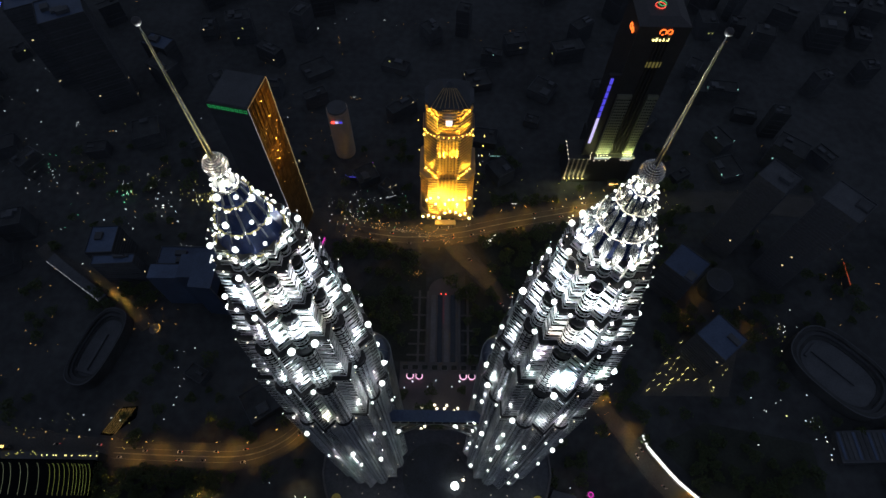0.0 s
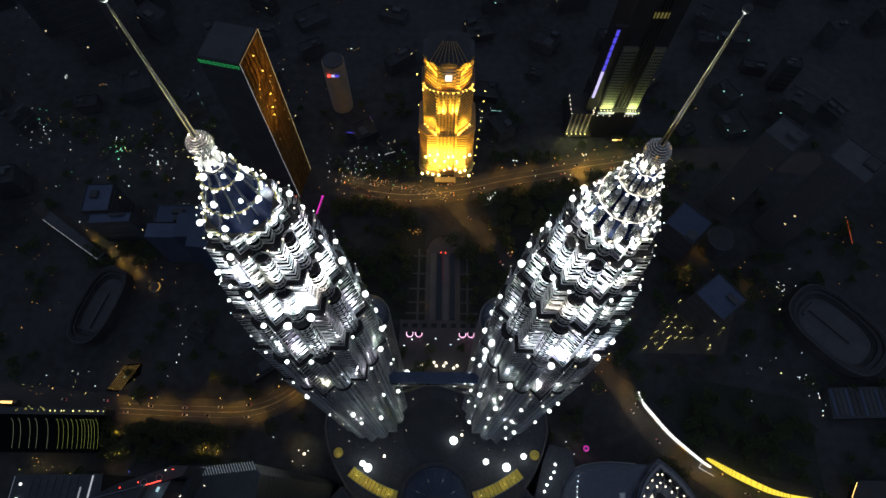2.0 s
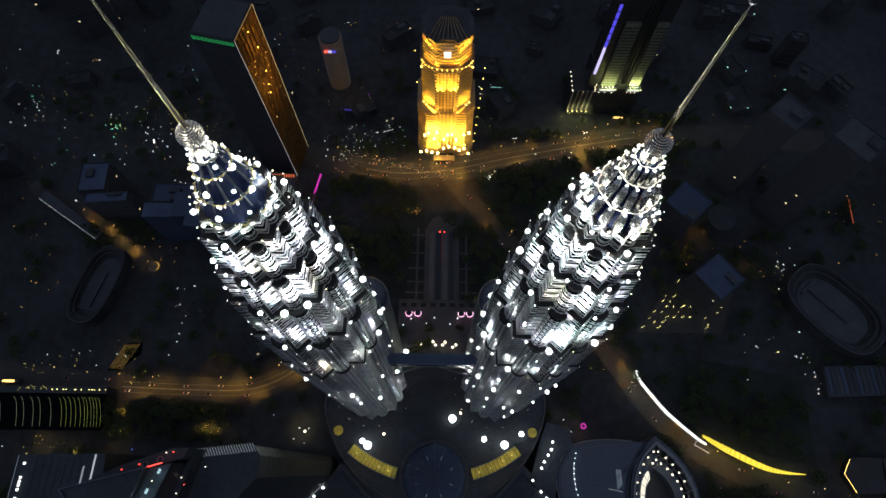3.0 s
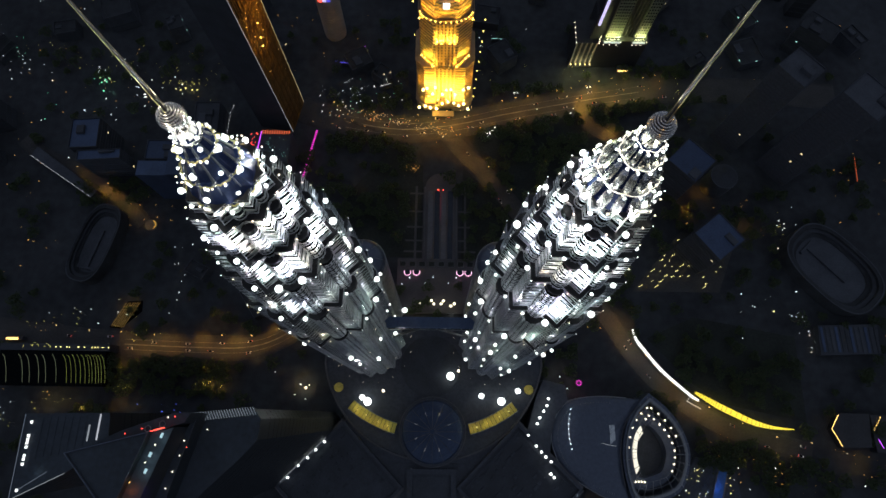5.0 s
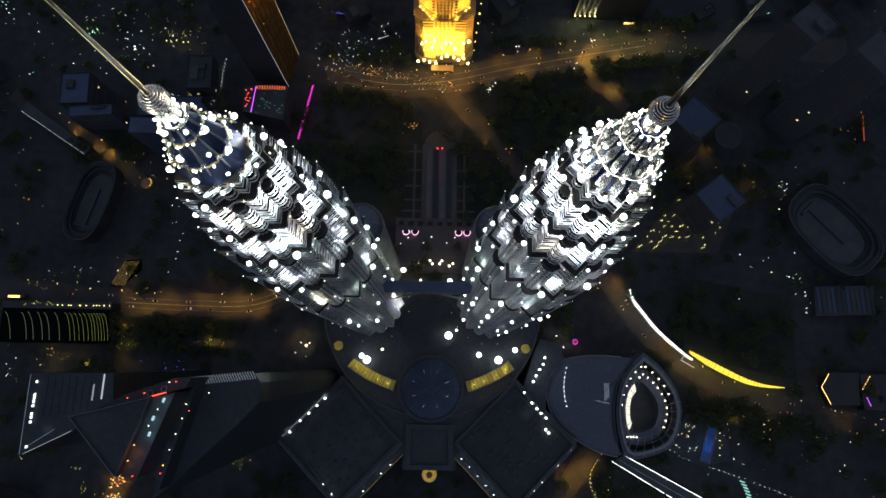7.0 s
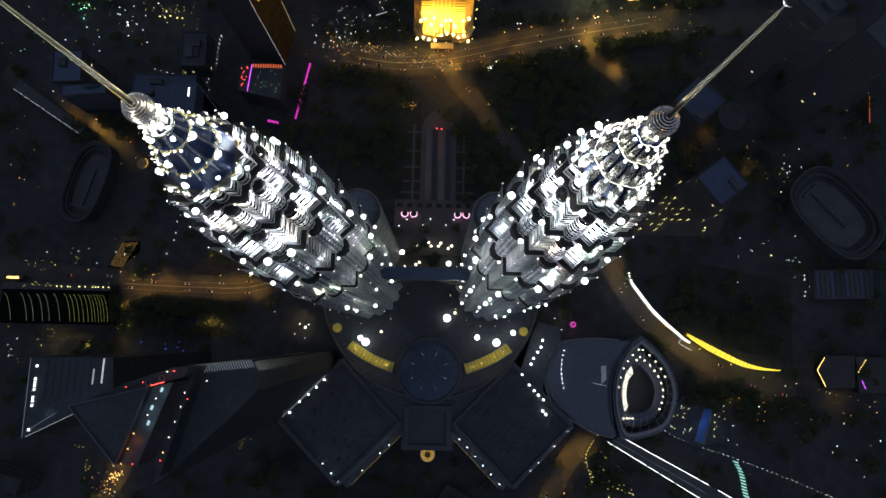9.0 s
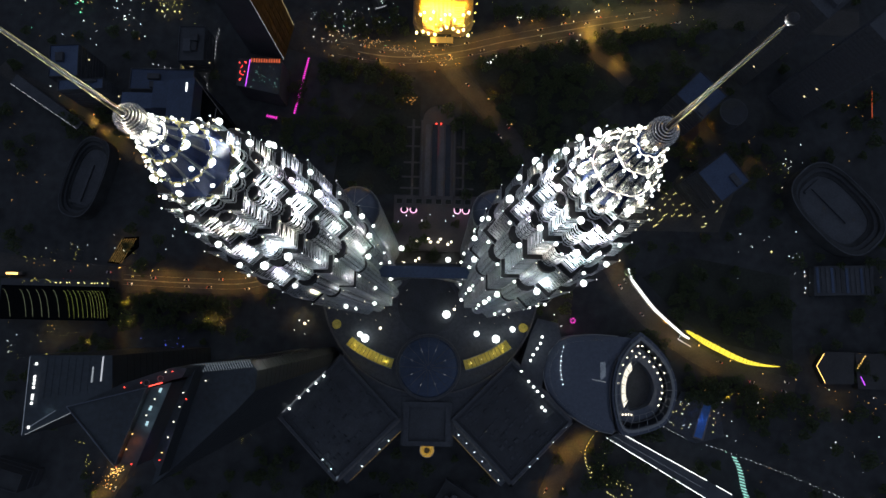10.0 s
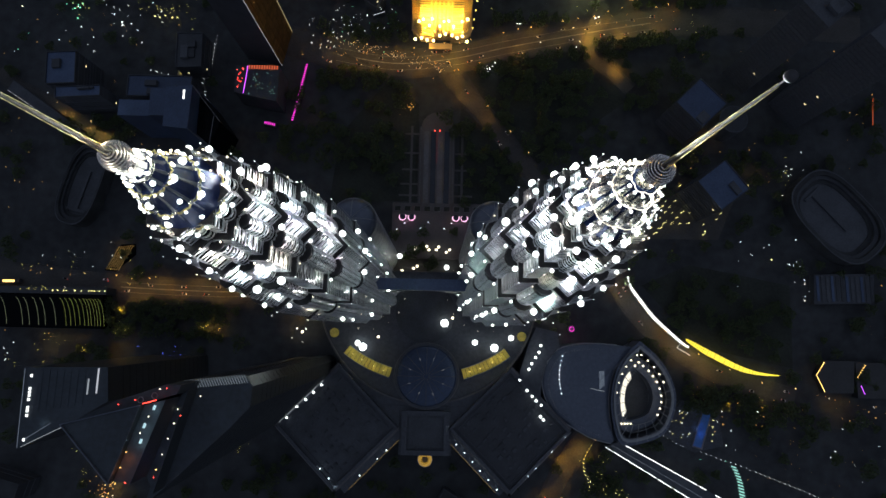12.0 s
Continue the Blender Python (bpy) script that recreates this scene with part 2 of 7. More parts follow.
ROADS = {
    "avenue": ([(-420, 330), (-260, 345), (-160, 330), (-95, 311), (-39, 303), (16, 309), (72, 323), (155, 341), (212, 352), (300, 356), (420, 350)], 26),
    "slip": ([(154, 338), (150, 325), (156, 312), (172, 300), (190, 282)], 10),
    "diagonal": ([(8, 300), (28, 276), (49, 254), (88, 204), (118, 168), (140, 140), (165, 105), (185, 72), (215, 42), (262, 14), (330, -6)], 13),
    "west": ([(-430, 96), (-351, 86), (-281, 80), (-217, 78), (-168, 79), (-136, 91), (-116, 112), (-106, 142)], 18),
    "south_east": ([(142, -40), (128, -62), (112, -90), (96, -140), (80, -220)], 15),
    "south_west": ([(-250, -44), (-256, -60), (-272, -92), (-300, -150)], 15),
    "north_west": ([(-420, 285), (-398, 269), (-344, 243), (-300, 212), (-283, 196)], 10),
}
for lift, (key, (pts, width)) in enumerate(ROADS.items()):
    seen = pts[2:] if key == "avenue" else pts
    road("road_" + key, seen, width, 0.05 + 0.02 * lift)
    kerb(seen, width, 0.22 + 0.02 * lift)


def lane_lines(pts, width, top):
    """Worn painted lines along a road."""
    line = bend(pts, 6)
    for off in (-0.25 * width, 0.0, 0.25 * width):
        side = []
        for i, p in enumerate(line):
            a, b = line[max(i - 1, 0)], line[min(i + 1, len(line) - 1)]
            d = Vector((b[0] - a[0], b[1] - a[1])).normalized()
            side.append((p[0] - d.y * off, p[1] + d.x * off))
        tagged(part("lane_line", strip(bmesh.new(), side, 0.35 if off else 1.0, top - 0.02, top + 0.012), LANE_PAINT), "worn pale line painted along the road", "road marking", kind="structure")


def along(pts, step, offset=0.0):
    """Places at even steps along a smooth line, with the direction there."""
    line = [Vector(p) for p in bend(pts, 10)]
    out, left = [], 0.0
    for a, b in zip(line, line[1:]):
        d = b - a
        while left < d.length:
            n = Vector((-d.y, d.x)).normalized()
            out.append((a + d.normalized() * left + n * offset, d.normalized()))
            left += step
        left -= d.length
    return out


def street_lamp(m, lit):
    lamp = thing("street_lamp", m, "slender grey street lamp with a glowing head beside the road", "street lamp", "street lamps")
    part("pole", LAMP_POLE, None, lamp)
    part("arm", LAMP_ARM, None, lamp)
    part("head", LAMP_HEADS[lit], None, lamp, "glowing lamp head")
    return lamp


LAMP_POLE = mesh_of(tube(bmesh.new(), [(0, 0, 0), (0, 0, 8.8)], [0.16, 0.09], 6), "pole", DARK_METAL)
LAMP_ARM = mesh_of(tube(bmesh.new(), [(0, 0, 8.7), (0.8, 0, 9.1), (1.8, 0, 9.2)], 0.07, 5), "arm", DARK_METAL)
LAMP_HEADS = {}
for key, mat in (("sodium", LAMP_SODIUM), ("white", LAMP_WHITE), ("yellow", LAMP_YELLOW), ("warm", LAMP_WARM), ("cool", LAMP_COOL)):
    LAMP_HEADS[key] = mesh_of(ball(bmesh.new(), 0.5, (2.0, 0, 9.1), 1, 0.5), "head", mat)

lane_lines(ROADS["avenue"][0][3:9], 26, 0.05)
lane_lines(ROADS["west"][0][2:], 18, 0.11)
LIT_ROADS = (("avenue", 15, 14.5, "sodium"), ("west", 30, 10.5, "sodium"), ("diagonal", 30, 8, "sodium"), ("south_east", 28, 9, "sodium"), ("south_west", 28, 9, "sodium"), ("north_west", 38, 7, "sodium"))
for key, step, off, lit in LIT_ROADS:
    for i, (p, d) in enumerate(along(ROADS[key][0], step, off)):
        if abs(p.x) < 360 and not (key == "avenue" and not -115 < p.x < 240):
            if rng.random() < 0.3:
                continue
            street_lamp(pose(p.x + rng.uniform(-2, 2), p.y + rng.uniform(-2, 2), 0, 0, 0, math.degrees(math.atan2(d.y, d.x)) - 90), lit)
LIT_STRETCHES = [("west", -310, -108, 0.9), ("avenue", -105, 0, 1.2), ("avenue", 0, 60, 2.2), ("avenue", 60, 135, 1.0), ("avenue", 135, 240, 1.7), ("diagonal", 8, 60, 0.4), ("diagonal", 135, 262, 0.5), ("slip", 140, 178, 1.0),
                 ("south_east", 100, 140, 0.9), ("south_west", -285, -258, 2.2)]
for key, x0, x1, k in LIT_STRETCHES:
    for i, (p, d) in enumerate(along(ROADS[key][0], 17)):
        if x0 < p.x < x1:
            off = (0.36 if i % 2 else -0.3) * ROADS[key][1]
            spot_light("sodium_light", (p.x - d.y * off, p.y + d.x * off, 9), (p.x - d.y * off, p.y + d.x * off, 0), 4200 * k * rng.choice((0.25, 0.6, 1.0, 1.6)), SODIUM, 0.6, 140)
YARD_GLOW = [(226, 27, 0.3), (256, 8, 0.3), (265, -13, 0.3), (296, -7, 0.3), (243, 218, 0.4), (262, 237, 0.4), (302, 202, 0.4), (-200, 105, 0.3), (-290, 45, 0.3), (365, -12, 0.5),
             (-275, 25, 0.35), (-337, 19, 0.15), (-301, 24, 0.25), (-193, 47, 0.30), (-117, 48, 0.40), (-275, 60, 0.40), (-195, 47, 0.30), (-282, 113, 0.35), (-313, 29, 0.12), (-186, 78, 0.80), (-236, 78, 0.60)]
for x, y, k in YARD_GLOW:
    spot_light("sodium_light", (x, y, 10), (x, y, 0), 4000 * k, SODIUM, 0.6, 150)

# ---- twin towers ----
# each tier: foot, top, and the star's outer radius at both
TIERS = [(0, 238, 28.4, 28.3), (238, 289, 26.8, 26.0), (289, 325, 23.8, 22.0), (325, 345, 19.8, 18.0), (345, 365, 15.8, 14.2), (365, 373, 11.9, 11.0)]
BAY_DROP = 3.0
FLOOR = 4.0


def star_radius(z):
    """The star's outer radius at height z; the walls of the upper tiers lean inwards."""
    for z0, z1, r0, r1 in TIERS:
        if z < z1:
            return r0 + (r1 - r0) * max(0.0, z - z0) / (z1 - z0)
    return TIERS[-1][3]


def star(R, out=0.0):
    """Eight-pointed star: two squares, one turned by 45 degrees."""
    pts = []
    for k in range(8):
        a = math.pi / 4 * k
        pts.append(((R + out) * math.cos(a), (R + out) * math.sin(a)))
        b = a + math.pi / 8
        r = 0.765 * R + out
        pts.append((r * math.cos(b), r * math.sin(b)))
    return pts


def lobe(R, k, out=0.0, n=11):
    """The round bay that fills the notch k of the star."""
    b = math.pi / 4 * k + math.pi / 8
    cx, cy = 0.79 * R * math.cos(b), 0.79 * R * math.sin(b)
    return [(cx + (0.165 * R + out) * math.cos(b + math.radians(-150 + 300 * i / (n - 1))),
             cy + (0.165 * R + out) * math.sin(b + math.radians(-150 + 300 * i / (n - 1)))) for i in range(n)]


def star_line(R, out):
    """The star's faces as one closed line, with the tips drawn out a little further."""
    pts = []
    for k in range(8):
        a = math.pi / 4 * k
        for turn, r, far in ((-math.pi / 8, 0.765, 1.0), (-0.19, 0.86, 1.0), (0.0, 1.0, 1.3), (0.19, 0.86, 1.0)):
            pts.append(((r * R + out * far) * math.cos(a + turn), (r * R + out * far) * math.sin(a + turn)))
    return pts


def bay_line(R, out, n=13):
    """The fronts of the eight round bays, joined behind the star's faces into one closed line."""
    pts = []
    for k in range(8):
        b = math.pi / 4 * k + math.pi / 8
        cx, cy = 0.79 * R * math.cos(b), 0.79 * R * math.sin(b)
        for i in range(n):
            a = b + math.radians(-112 + 224 * i / (n - 1))
            pts.append((cx + (0.165 * R + out) * math.cos(a), cy + (0.165 * R + out) * math.sin(a)))
    return pts


def joint(R, q):
    """Where a round bay meets the face of a star point; q counts both sides of the eight bays."""
    k, s = q // 2, (1, -1)[q % 2]
    b = math.pi / 4 * k + math.pi / 8
    a = b + s * math.pi / 8
    notch = Vector((0.765 * R * math.cos(b), 0.765 * R * math.sin(b)))
    tip = Vector((R * math.cos(a), R * math.sin(a)))
    return tuple(notch + 0.42 * (tip - notch))


def moulding(line, R, profile):
    """A bar swept round a closed plan line; profile holds (out, z)."""
    bm = bmesh.new()
    rows = [[bm.verts.new((x, y, z)) for x, y in line(R, out)] for out, z in profile]
    n = len(rows[0])
    for a, b in zip(rows, rows[1:] + rows[:1]):
        for i in range(n):
            bm.faces.new((a[i], a[(i + 1) % n], b[(i + 1) % n], b[i]))
    return bm


# a rounded steel nose at the floor and a thin sunshade above it, held by a web behind the glass
BAND = ((-0.3, 0.0), (0.12, 0.0), (0.2, 0.08), (0.2, 0.24), (0.12, 0.32), (-0.04, 0.35), (-0.14, 0.36), (-0.14, 2.1), (0.0, 2.1), (0.03, 2.13), (0.0, 2.16), (-0.3, 2.2))
BANDS = {}


def floor_band(R, name):
    """The steel band of one storey; both towers share it."""
    key = (name, round(R, 2))
    if key not in BANDS:
        BANDS[key] = mesh_of(moulding(star_line if name == "floor_band" else bay_line, R, BAND), name, STEEL)
    return BANDS[key]


# ball sizes take in the bloom round each floodlight, beyond the fixture itself
FIXTURE = mesh_of(ball(bmesh.new(), 0.58, sub=2), "floodlight", LAMP_WHITE)
FIXTURE_MID = mesh_of(ball(bmesh.new(), 0.9, sub=2), "floodlight", LAMP_WHITE)
FIXTURE_BIG = mesh_of(ball(bmesh.new(), 1.3, sub=2), "floodlight", LAMP_WHITE)
FIXTURE_DOT = mesh_of(ball(bmesh.new(), 0.2, sub=1), "tip_lamp", LAMP_WHITE)
RING_GLOW = glow("warm_ring_light", (1.0, 0.93, 0.78), 1.2)
CROWN_LAMP = mesh_of(ball(bmesh.new(), 0.32, sub=1), "crown_lamp", LAMP_WARM)
FIXTURE_SMALL = mesh_of(ball(bmesh.new(), 0.27, sub=1), "floodlight", LAMP_WARM)


def petal_mesh(h, w, lean):
    """A bulging shape, leaning inwards, that stands in for a bright reflecting crown panel."""
    bm = bmesh.new()
    rows = []
    for s in range(6):
        t = s / 5
        rr = w * (0.55 + 0.45 * math.sin(math.pi * min(1, 0.25 + 0.75 * t)))
        if s == 5:
            rr *= 0.45
        rows.append([bm.verts.new((rr * math.cos(a) - lean * t * t, rr * math.sin(a), h * t)) for a in [2 * math.pi * q / 8 for q in range(8)]])
    for a, b in zip(rows, rows[1:]):
        for q in range(8):
            bm.faces.new((a[q], a[(q + 1) % 8], b[(q + 1) % 8], b[q]))
    bm.faces.new(rows[-1])
    return mesh_of(bm, "petal", STEEL_BALL)


def frustum(z0, r0, z1, r1, n=16):
    return prism(bmesh.new(), circle(r0, n), z0, z1, circle(r1, n))


def torus(R, r, n=28, m=6):
    bm = bmesh.new()
    rows = [[bm.verts.new(((R + r * math.cos(2 * math.pi * j / m)) * math.cos(2 * math.pi * i / n), (R + r * math.cos(2 * math.pi * j / m)) * math.sin(2 * math.pi * i / n),
             r * math.sin(2 * math.pi * j / m))) for j in range(m)] for i in range(n)]
    for i in range(n):
        for j in range(m):
            bm.faces.new((rows[i][j], rows[(i + 1) % n][j], rows[(i + 1) % n][(j + 1) % m], rows[i][(j + 1) % m]))
    return bm


PETALS = [(petal_mesh(8.0, 1.6, 1.9), 372.2, 8.8), (petal_mesh(7.4, 1.25, 1.8), 380.2, 6.5), (petal_mesh(5.0, 0.8, 1.0), 388.8, 4.1)]
DRUM_TOPS, DRUM_RISE = (6.5, 4.3, 2.7), (8.0, 7.6, 4.4)
COLLARS = [mesh_of(ball(bmesh.new(), 1.0, sub=2, squash=0.8), "collar_scale", STEEL_BALL), mesh_of(ball(bmesh.new(), 0.8, sub=2, squash=0.8), "collar_scale", STEEL_BALL), mesh_of(ball(bmesh.new(), 0.6, sub=1, squash=0.8), "collar_scale", STEEL_BALL)]
NECK_GLOW = glow("white_neck_panel", (0.97, 1.0, 0.95), 0.7)
NECK_LAMP = mesh_of(ball(bmesh.new(), 0.4, sub=1), "neck_lamp", LAMP_WHITE)
RINGS = [mesh_of(torus(2.9 * math.sin(math.pi * (i + 1) / 15), 0.2), "ring", STEEL_BALL) for i in range(14)]


TOWER_WATTS = 29000
LEVEL_WATTS = (1.1, 1.3, 1.8, 1.5, 0.5)


def tower(x, y, side):
    """side: 1 for the tower on the west, whose bustle stands to its east."""
    t = thing("skyscraper_tower", pose(x, y, 0), "floodlit steel-banded skyscraper with star-shaped setbacks and a slender mast", "skyscraper", "twin towers")
    for i, (z0, z1, R0, R1) in enumerate(TIERS):
        part("glass_wall", prism(bmesh.new(), star(R0, -0.05), z0, z1, star(R1, -0.05)), GLASS, t, "dark tinted glass wall")
        part("ledge", ring(bmesh.new(), star(R1 * 0.55), star(R1, 0.03), z1 - 0.1, z1 + 0.25), TOWER_LEDGE, t, "dark setback ledge")
        low, high = max(0, z0 - BAY_DROP), z1 - BAY_DROP
        for k in range(8):
            bay = part("round_bay", prism(bmesh.new(), lobe(R0, k, -0.05), low, high, lobe(R1, k, -0.05)), GLASS, t, "dark rounded glass bay")
            part("bay_cap", prism(bmesh.new(), lobe(R1, k, 0.02), high, high + 0.4, lobe(R1, k, -0.3)), TOWER_LEDGE, bay, "dark rounded bay cap")
    for i in range(93):
        z = 2.0 + FLOOR * i
        part("floor_band", floor_band(star_radius(z), "floor_band"), None, t, "brushed steel sunshade band", pose(0, 0, z))
        part("bay_band", floor_band(star_radius(z + BAY_DROP), "bay_band"), None, t, "rounded steel sunshade band", pose(0, 0, z - 0.4))
    for z0, z1, R0, R1 in TIERS:
        for q in range(16):
            foot, top = joint(R0, q), joint(R1, q)
            part("corner_trim", tube(bmesh.new(), [(*foot, z0), (*top, z1)], 0.2, 5), STEEL_BALL, t, "bright upright steel trim")
    # crown
    part("crown_drum", frustum(372.8, 9.2, 380.5, 6.0), CROWN_PANEL, t, "dark blue panelled crown drum")
    part("crown_drum", frustum(380, 6.2, 388.5, 4.0), CROWN_PANEL, t, "dark blue panelled crown drum")
    part("crown_drum", frustum(388.5, 3.8, 394, 2.4), CROWN_PANEL, t, "dark blue panelled crown drum")
    part("crown_neck", frustum(394, 2.3, 397.8, 1.3), STEEL_BALL, t)
    for tier, (data, z0, r) in enumerate(PETALS):
        if side > 0:
            for q in range(10):
                a = 36 * q
                part("collar_scale", COLLARS[tier], None, t, "bright scalloped steel collar piece", pose((r + 0.1) * math.cos(radians(a)), (r + 0.1) * math.sin(radians(a)), z0 - 0.4, 0, 0, a))
                part("crown_rib", tube(bmesh.new(), [(0, 0, 0), (-0.55 * (r - DRUM_TOPS[tier]), 0, 0.5 * DRUM_RISE[tier]), (DRUM_TOPS[tier] - r, 0, DRUM_RISE[tier])], [0.42, 0.3, 0.2], 6), PANEL_BLUE, t, "dull blue-grey crown rib", pose((r - 0.1) * math.cos(radians(a)), (r - 0.1) * math.sin(radians(a)), z0, 0, 0, a))
            hem = [((r + (0.2, 1.0, 0.5, 1.0)[q % 4]) * math.cos(math.pi * q / 20), (r + (0.2, 1.0, 0.5, 1.0)[q % 4]) * math.sin(math.pi * q / 20), z0 - 0.5 + 0.3 * (q % 2)) for q in range(41)]
            part("crown_hem", tube(bmesh.new(), hem, 0.26, 5), GOLD_LIT_METAL, t, "jagged steel hem under the blue panels, gold light put into its colour")
            for q in range(13 - 2 * tier):
                a = 2 * math.pi * (q + 0.3 * tier) / (13 - 2 * tier)
                part("crown_lamp", NECK_LAMP, None, t, "glowing white crown lamp", pose((r + 1.1) * math.cos(a), (r + 1.1) * math.sin(a), z0 - 0.9))
                part("crown_lamp", (FIXTURE_MID, FIXTURE, FIXTURE_SMALL)[(q * 5 + tier) % 3], None, t, "glowing white crown lamp", pose((r + 0.9 - 1.3 * (q % 2)) * math.cos(a + 0.14), (r + 0.9 - 1.3 * (q % 2)) * math.sin(a + 0.14), z0 - 1.0 + 3.2 * (q % 2)))
        else:
            # petals put the panels' bright reflections into shape
            for q in range(14):
                a = 360 * q / 14
                part("petal", data, None, t, "bulging steel shape standing in for a reflecting crown panel", pose(r * math.cos(radians(a)), r * math.sin(radians(a)), z0, 0, 0, a) @ Matrix.Diagonal((0.9, 0.9, 1, 1)))
        part("crown_ring", ring(bmesh.new(), circle(r - 2.2, 32), circle(r + (0.9 if side < 0 else 0.4), 32), z0 - 0.7, z0 - 0.1), STEEL_BALL if side < 0 else CROWN_PANEL, t, "steel crown ring")
    for q in range(18):
        a = 2 * math.pi * (q + 0.4) / 18
        part("skirt_lamp", (FIXTURE_SMALL, NECK_LAMP, FIXTURE)[(q * 7) % 3], None, t, "glowing warm lamp under the crown skirt", pose((10.4 + 0.8 * (q % 2)) * math.cos(a), (10.4 + 0.8 * (q % 2)) * math.sin(a), 373.4 - 1.6 * (q % 3)))
    if side > 0:
        smooth(part("neck_ring", torus(3.0, 0.55, 32, 8), STEEL_BALL, t, "bright polished neck ring", pose(0, 0, 393.0)))
        for q in range(8):
            a = 2 * math.pi * q / 8
            part("neck_panel", box_bm(-0.12, 0.12, -0.62, 0.62, -1.0, 1.0), NECK_GLOW, t, "glowing white neck panel", pose(2.3 * math.cos(a), 2.3 * math.sin(a), 395.0, 0, -14, math.degrees(a)))
        for q in range(7):
            a = 2 * math.pi * (q + 0.5) / 7
            part("neck_lamp", NECK_LAMP, None, t, "glowing white neck lamp", pose(3.2 * math.cos(a), 3.2 * math.sin(a), 393.9 + 0.5 * (q % 2)))
        for q in range(4):
            a = math.pi / 2 * q + 0.2
            point_light("neck_light", (x + 4.2 * math.cos(a), y + 4.2 * math.sin(a), 395.2), 40, WHITE, 0.4)
    # ring ball and mast
    core = part("ring_ball", ball(bmesh.new(), 2.5, (0, 0, 400.2), 3), DARK_METAL, t, "steel ball wrapped in rings")
    smooth(core)
    for i, data in enumerate(RINGS):
        smooth(part("ring", data, None, core, "", pose(0, 0, 400.2 + 2.9 * math.cos(math.pi * (i + 1) / 15))))
    mast = part("mast", tube(bmesh.new(), [(0, 0, 402.5), (0, 0, 418), (0, 0, 438.6)], [0.32, 0.24, 0.14], 10), DARK_METAL, t, "tapering dark steel mast")
    for a in range(4):
        part("mast_rib", tube(bmesh.new(), [(0.72 * math.cos(a * 1.571), 0.72 * math.sin(a * 1.571), 402.5), (0.26 * math.cos(a * 1.571), 0.26 * math.sin(a * 1.571), 437)], [0.09, 0.05], 5), GOLD_LIT_METAL if a % 2 else MAST, mast, "thin steel mast line, warm reflection put into its colour")
    smooth(part("mast_ball", ball(bmesh.new(), 0.8, (0, 0, 439.4), 3), DARK_METAL, t, "dark steel ball on the mast tip"))
    # added lights without fixtures brighten the underside of the tip ball
    for q in range(3):
        point_light("tip_fill_light", (x + 1.3 * math.cos(2.1 * q), y + 1.3 * math.sin(2.1 * q), 437.6), 26, WHITE, 0.1)
    # bustle
    bx, by = 9.0 * side, 32.0
    b = part("bustle", prism(bmesh.new(), circle(14.0, 32, bx, by), 0, 176), GLASS, t, "dark round annex tower")
    cap = bmesh.new()
    rows = [[cap.verts.new((bx + 13.9 * math.cos(e) * math.cos(a), by + 13.9 * math.cos(e) * math.sin(a), 176 + 9 * math.sin(e))) for a in [2 * math.pi * q / 32 for q in range(32)]] for e in (0, 0.25, 0.5, 0.75, 1.0, 1.25, 1.5)]
    for lo, hi in zip(rows, rows[1:]):
        for q in range(32):
            cap.faces.new((lo[q], lo[(q + 1) % 32], hi[(q + 1) % 32], hi[q]))
    cap.faces.new(rows[-1])
    smooth(part("domed_roof", cap, PANEL_BLUE, b, "dark blue domed annex roof"))
    for q in range(8):
        a = math.pi / 4 * q
        part("roof_rib", tube(bmesh.new(), [(bx + 14.0 * math.cos(e) * math.cos(a), by + 14.0 * math.cos(e) * math.sin(a), 176 + 9.1 * math.sin(e)) for e in (0, 0.4, 0.8, 1.2, 1.5)], 0.16, 4), STEEL, b)
    bustle_band = mesh_of(ring(ring(bmesh.new(), circle(13.9, 32, bx, by), circle(14.4, 32, bx, by), 0, 1.15), circle(13.9, 32, bx, by), circle(14.5, 32, bx, by), 1.9, 2.15), "floor_band", STEEL)
    for i in range(44):
        part("floor_band", bustle_band, None, b, "", pose(0, 0, 1 + 4 * i))
    # floodlights on the setbacks, aimed up at the wall above
    jig = random.Random(3 + side)

    def uplight(a, r, z, data, watts, colour=WHITE):
        c, s = math.cos(a), math.sin(a)
        part("floodlight", data, None, t, "glowing white floodlight", pose(r * c, r * s, z))
        if watts:
            spot_light("floodlight_beam", (x + (r + 1.2) * c, y + (r + 1.2) * s, z + 0.8), (x + (r - 5) * c, y + (r - 5) * s, z + 15.0), watts, colour, 0.5, 115)

    # a lamp on each side of every star point, and a small one on its tip, on each setback
    for i, (z0, z1, R0, R1) in enumerate(TIERS[:-1]):
        for q in range(16):
            a = math.pi / 8 * (q + 0.5)
            dice = jig.random()
            big = dice < (0.45 if i == 0 else 0.25)
            hot = dice < 0.1
            watts = TOWER_WATTS * LEVEL_WATTS[i] * (5.0 if hot else 1.0 if big else 0.5) * jig.uniform(0.4, 1.4)
            data = (FIXTURE_BIG if i < 3 else FIXTURE_MID) if big else (FIXTURE_MID if dice < 0.42 else FIXTURE if dice < 0.75 and i < 4 else FIXTURE_SMALL)
            uplight(a, 0.94 * R1 - 0.3, z1 + 1.4, data, watts, WHITE if jig.random() < 0.8 else WARM)
        for k in range(8):
            part("tip_lamp", FIXTURE_DOT, None, t, "small glowing ledge lamp", pose((R1 + 0.2) * math.cos(math.pi / 4 * k), (R1 + 0.2) * math.sin(math.pi / 4 * k), z1 + 1.0))
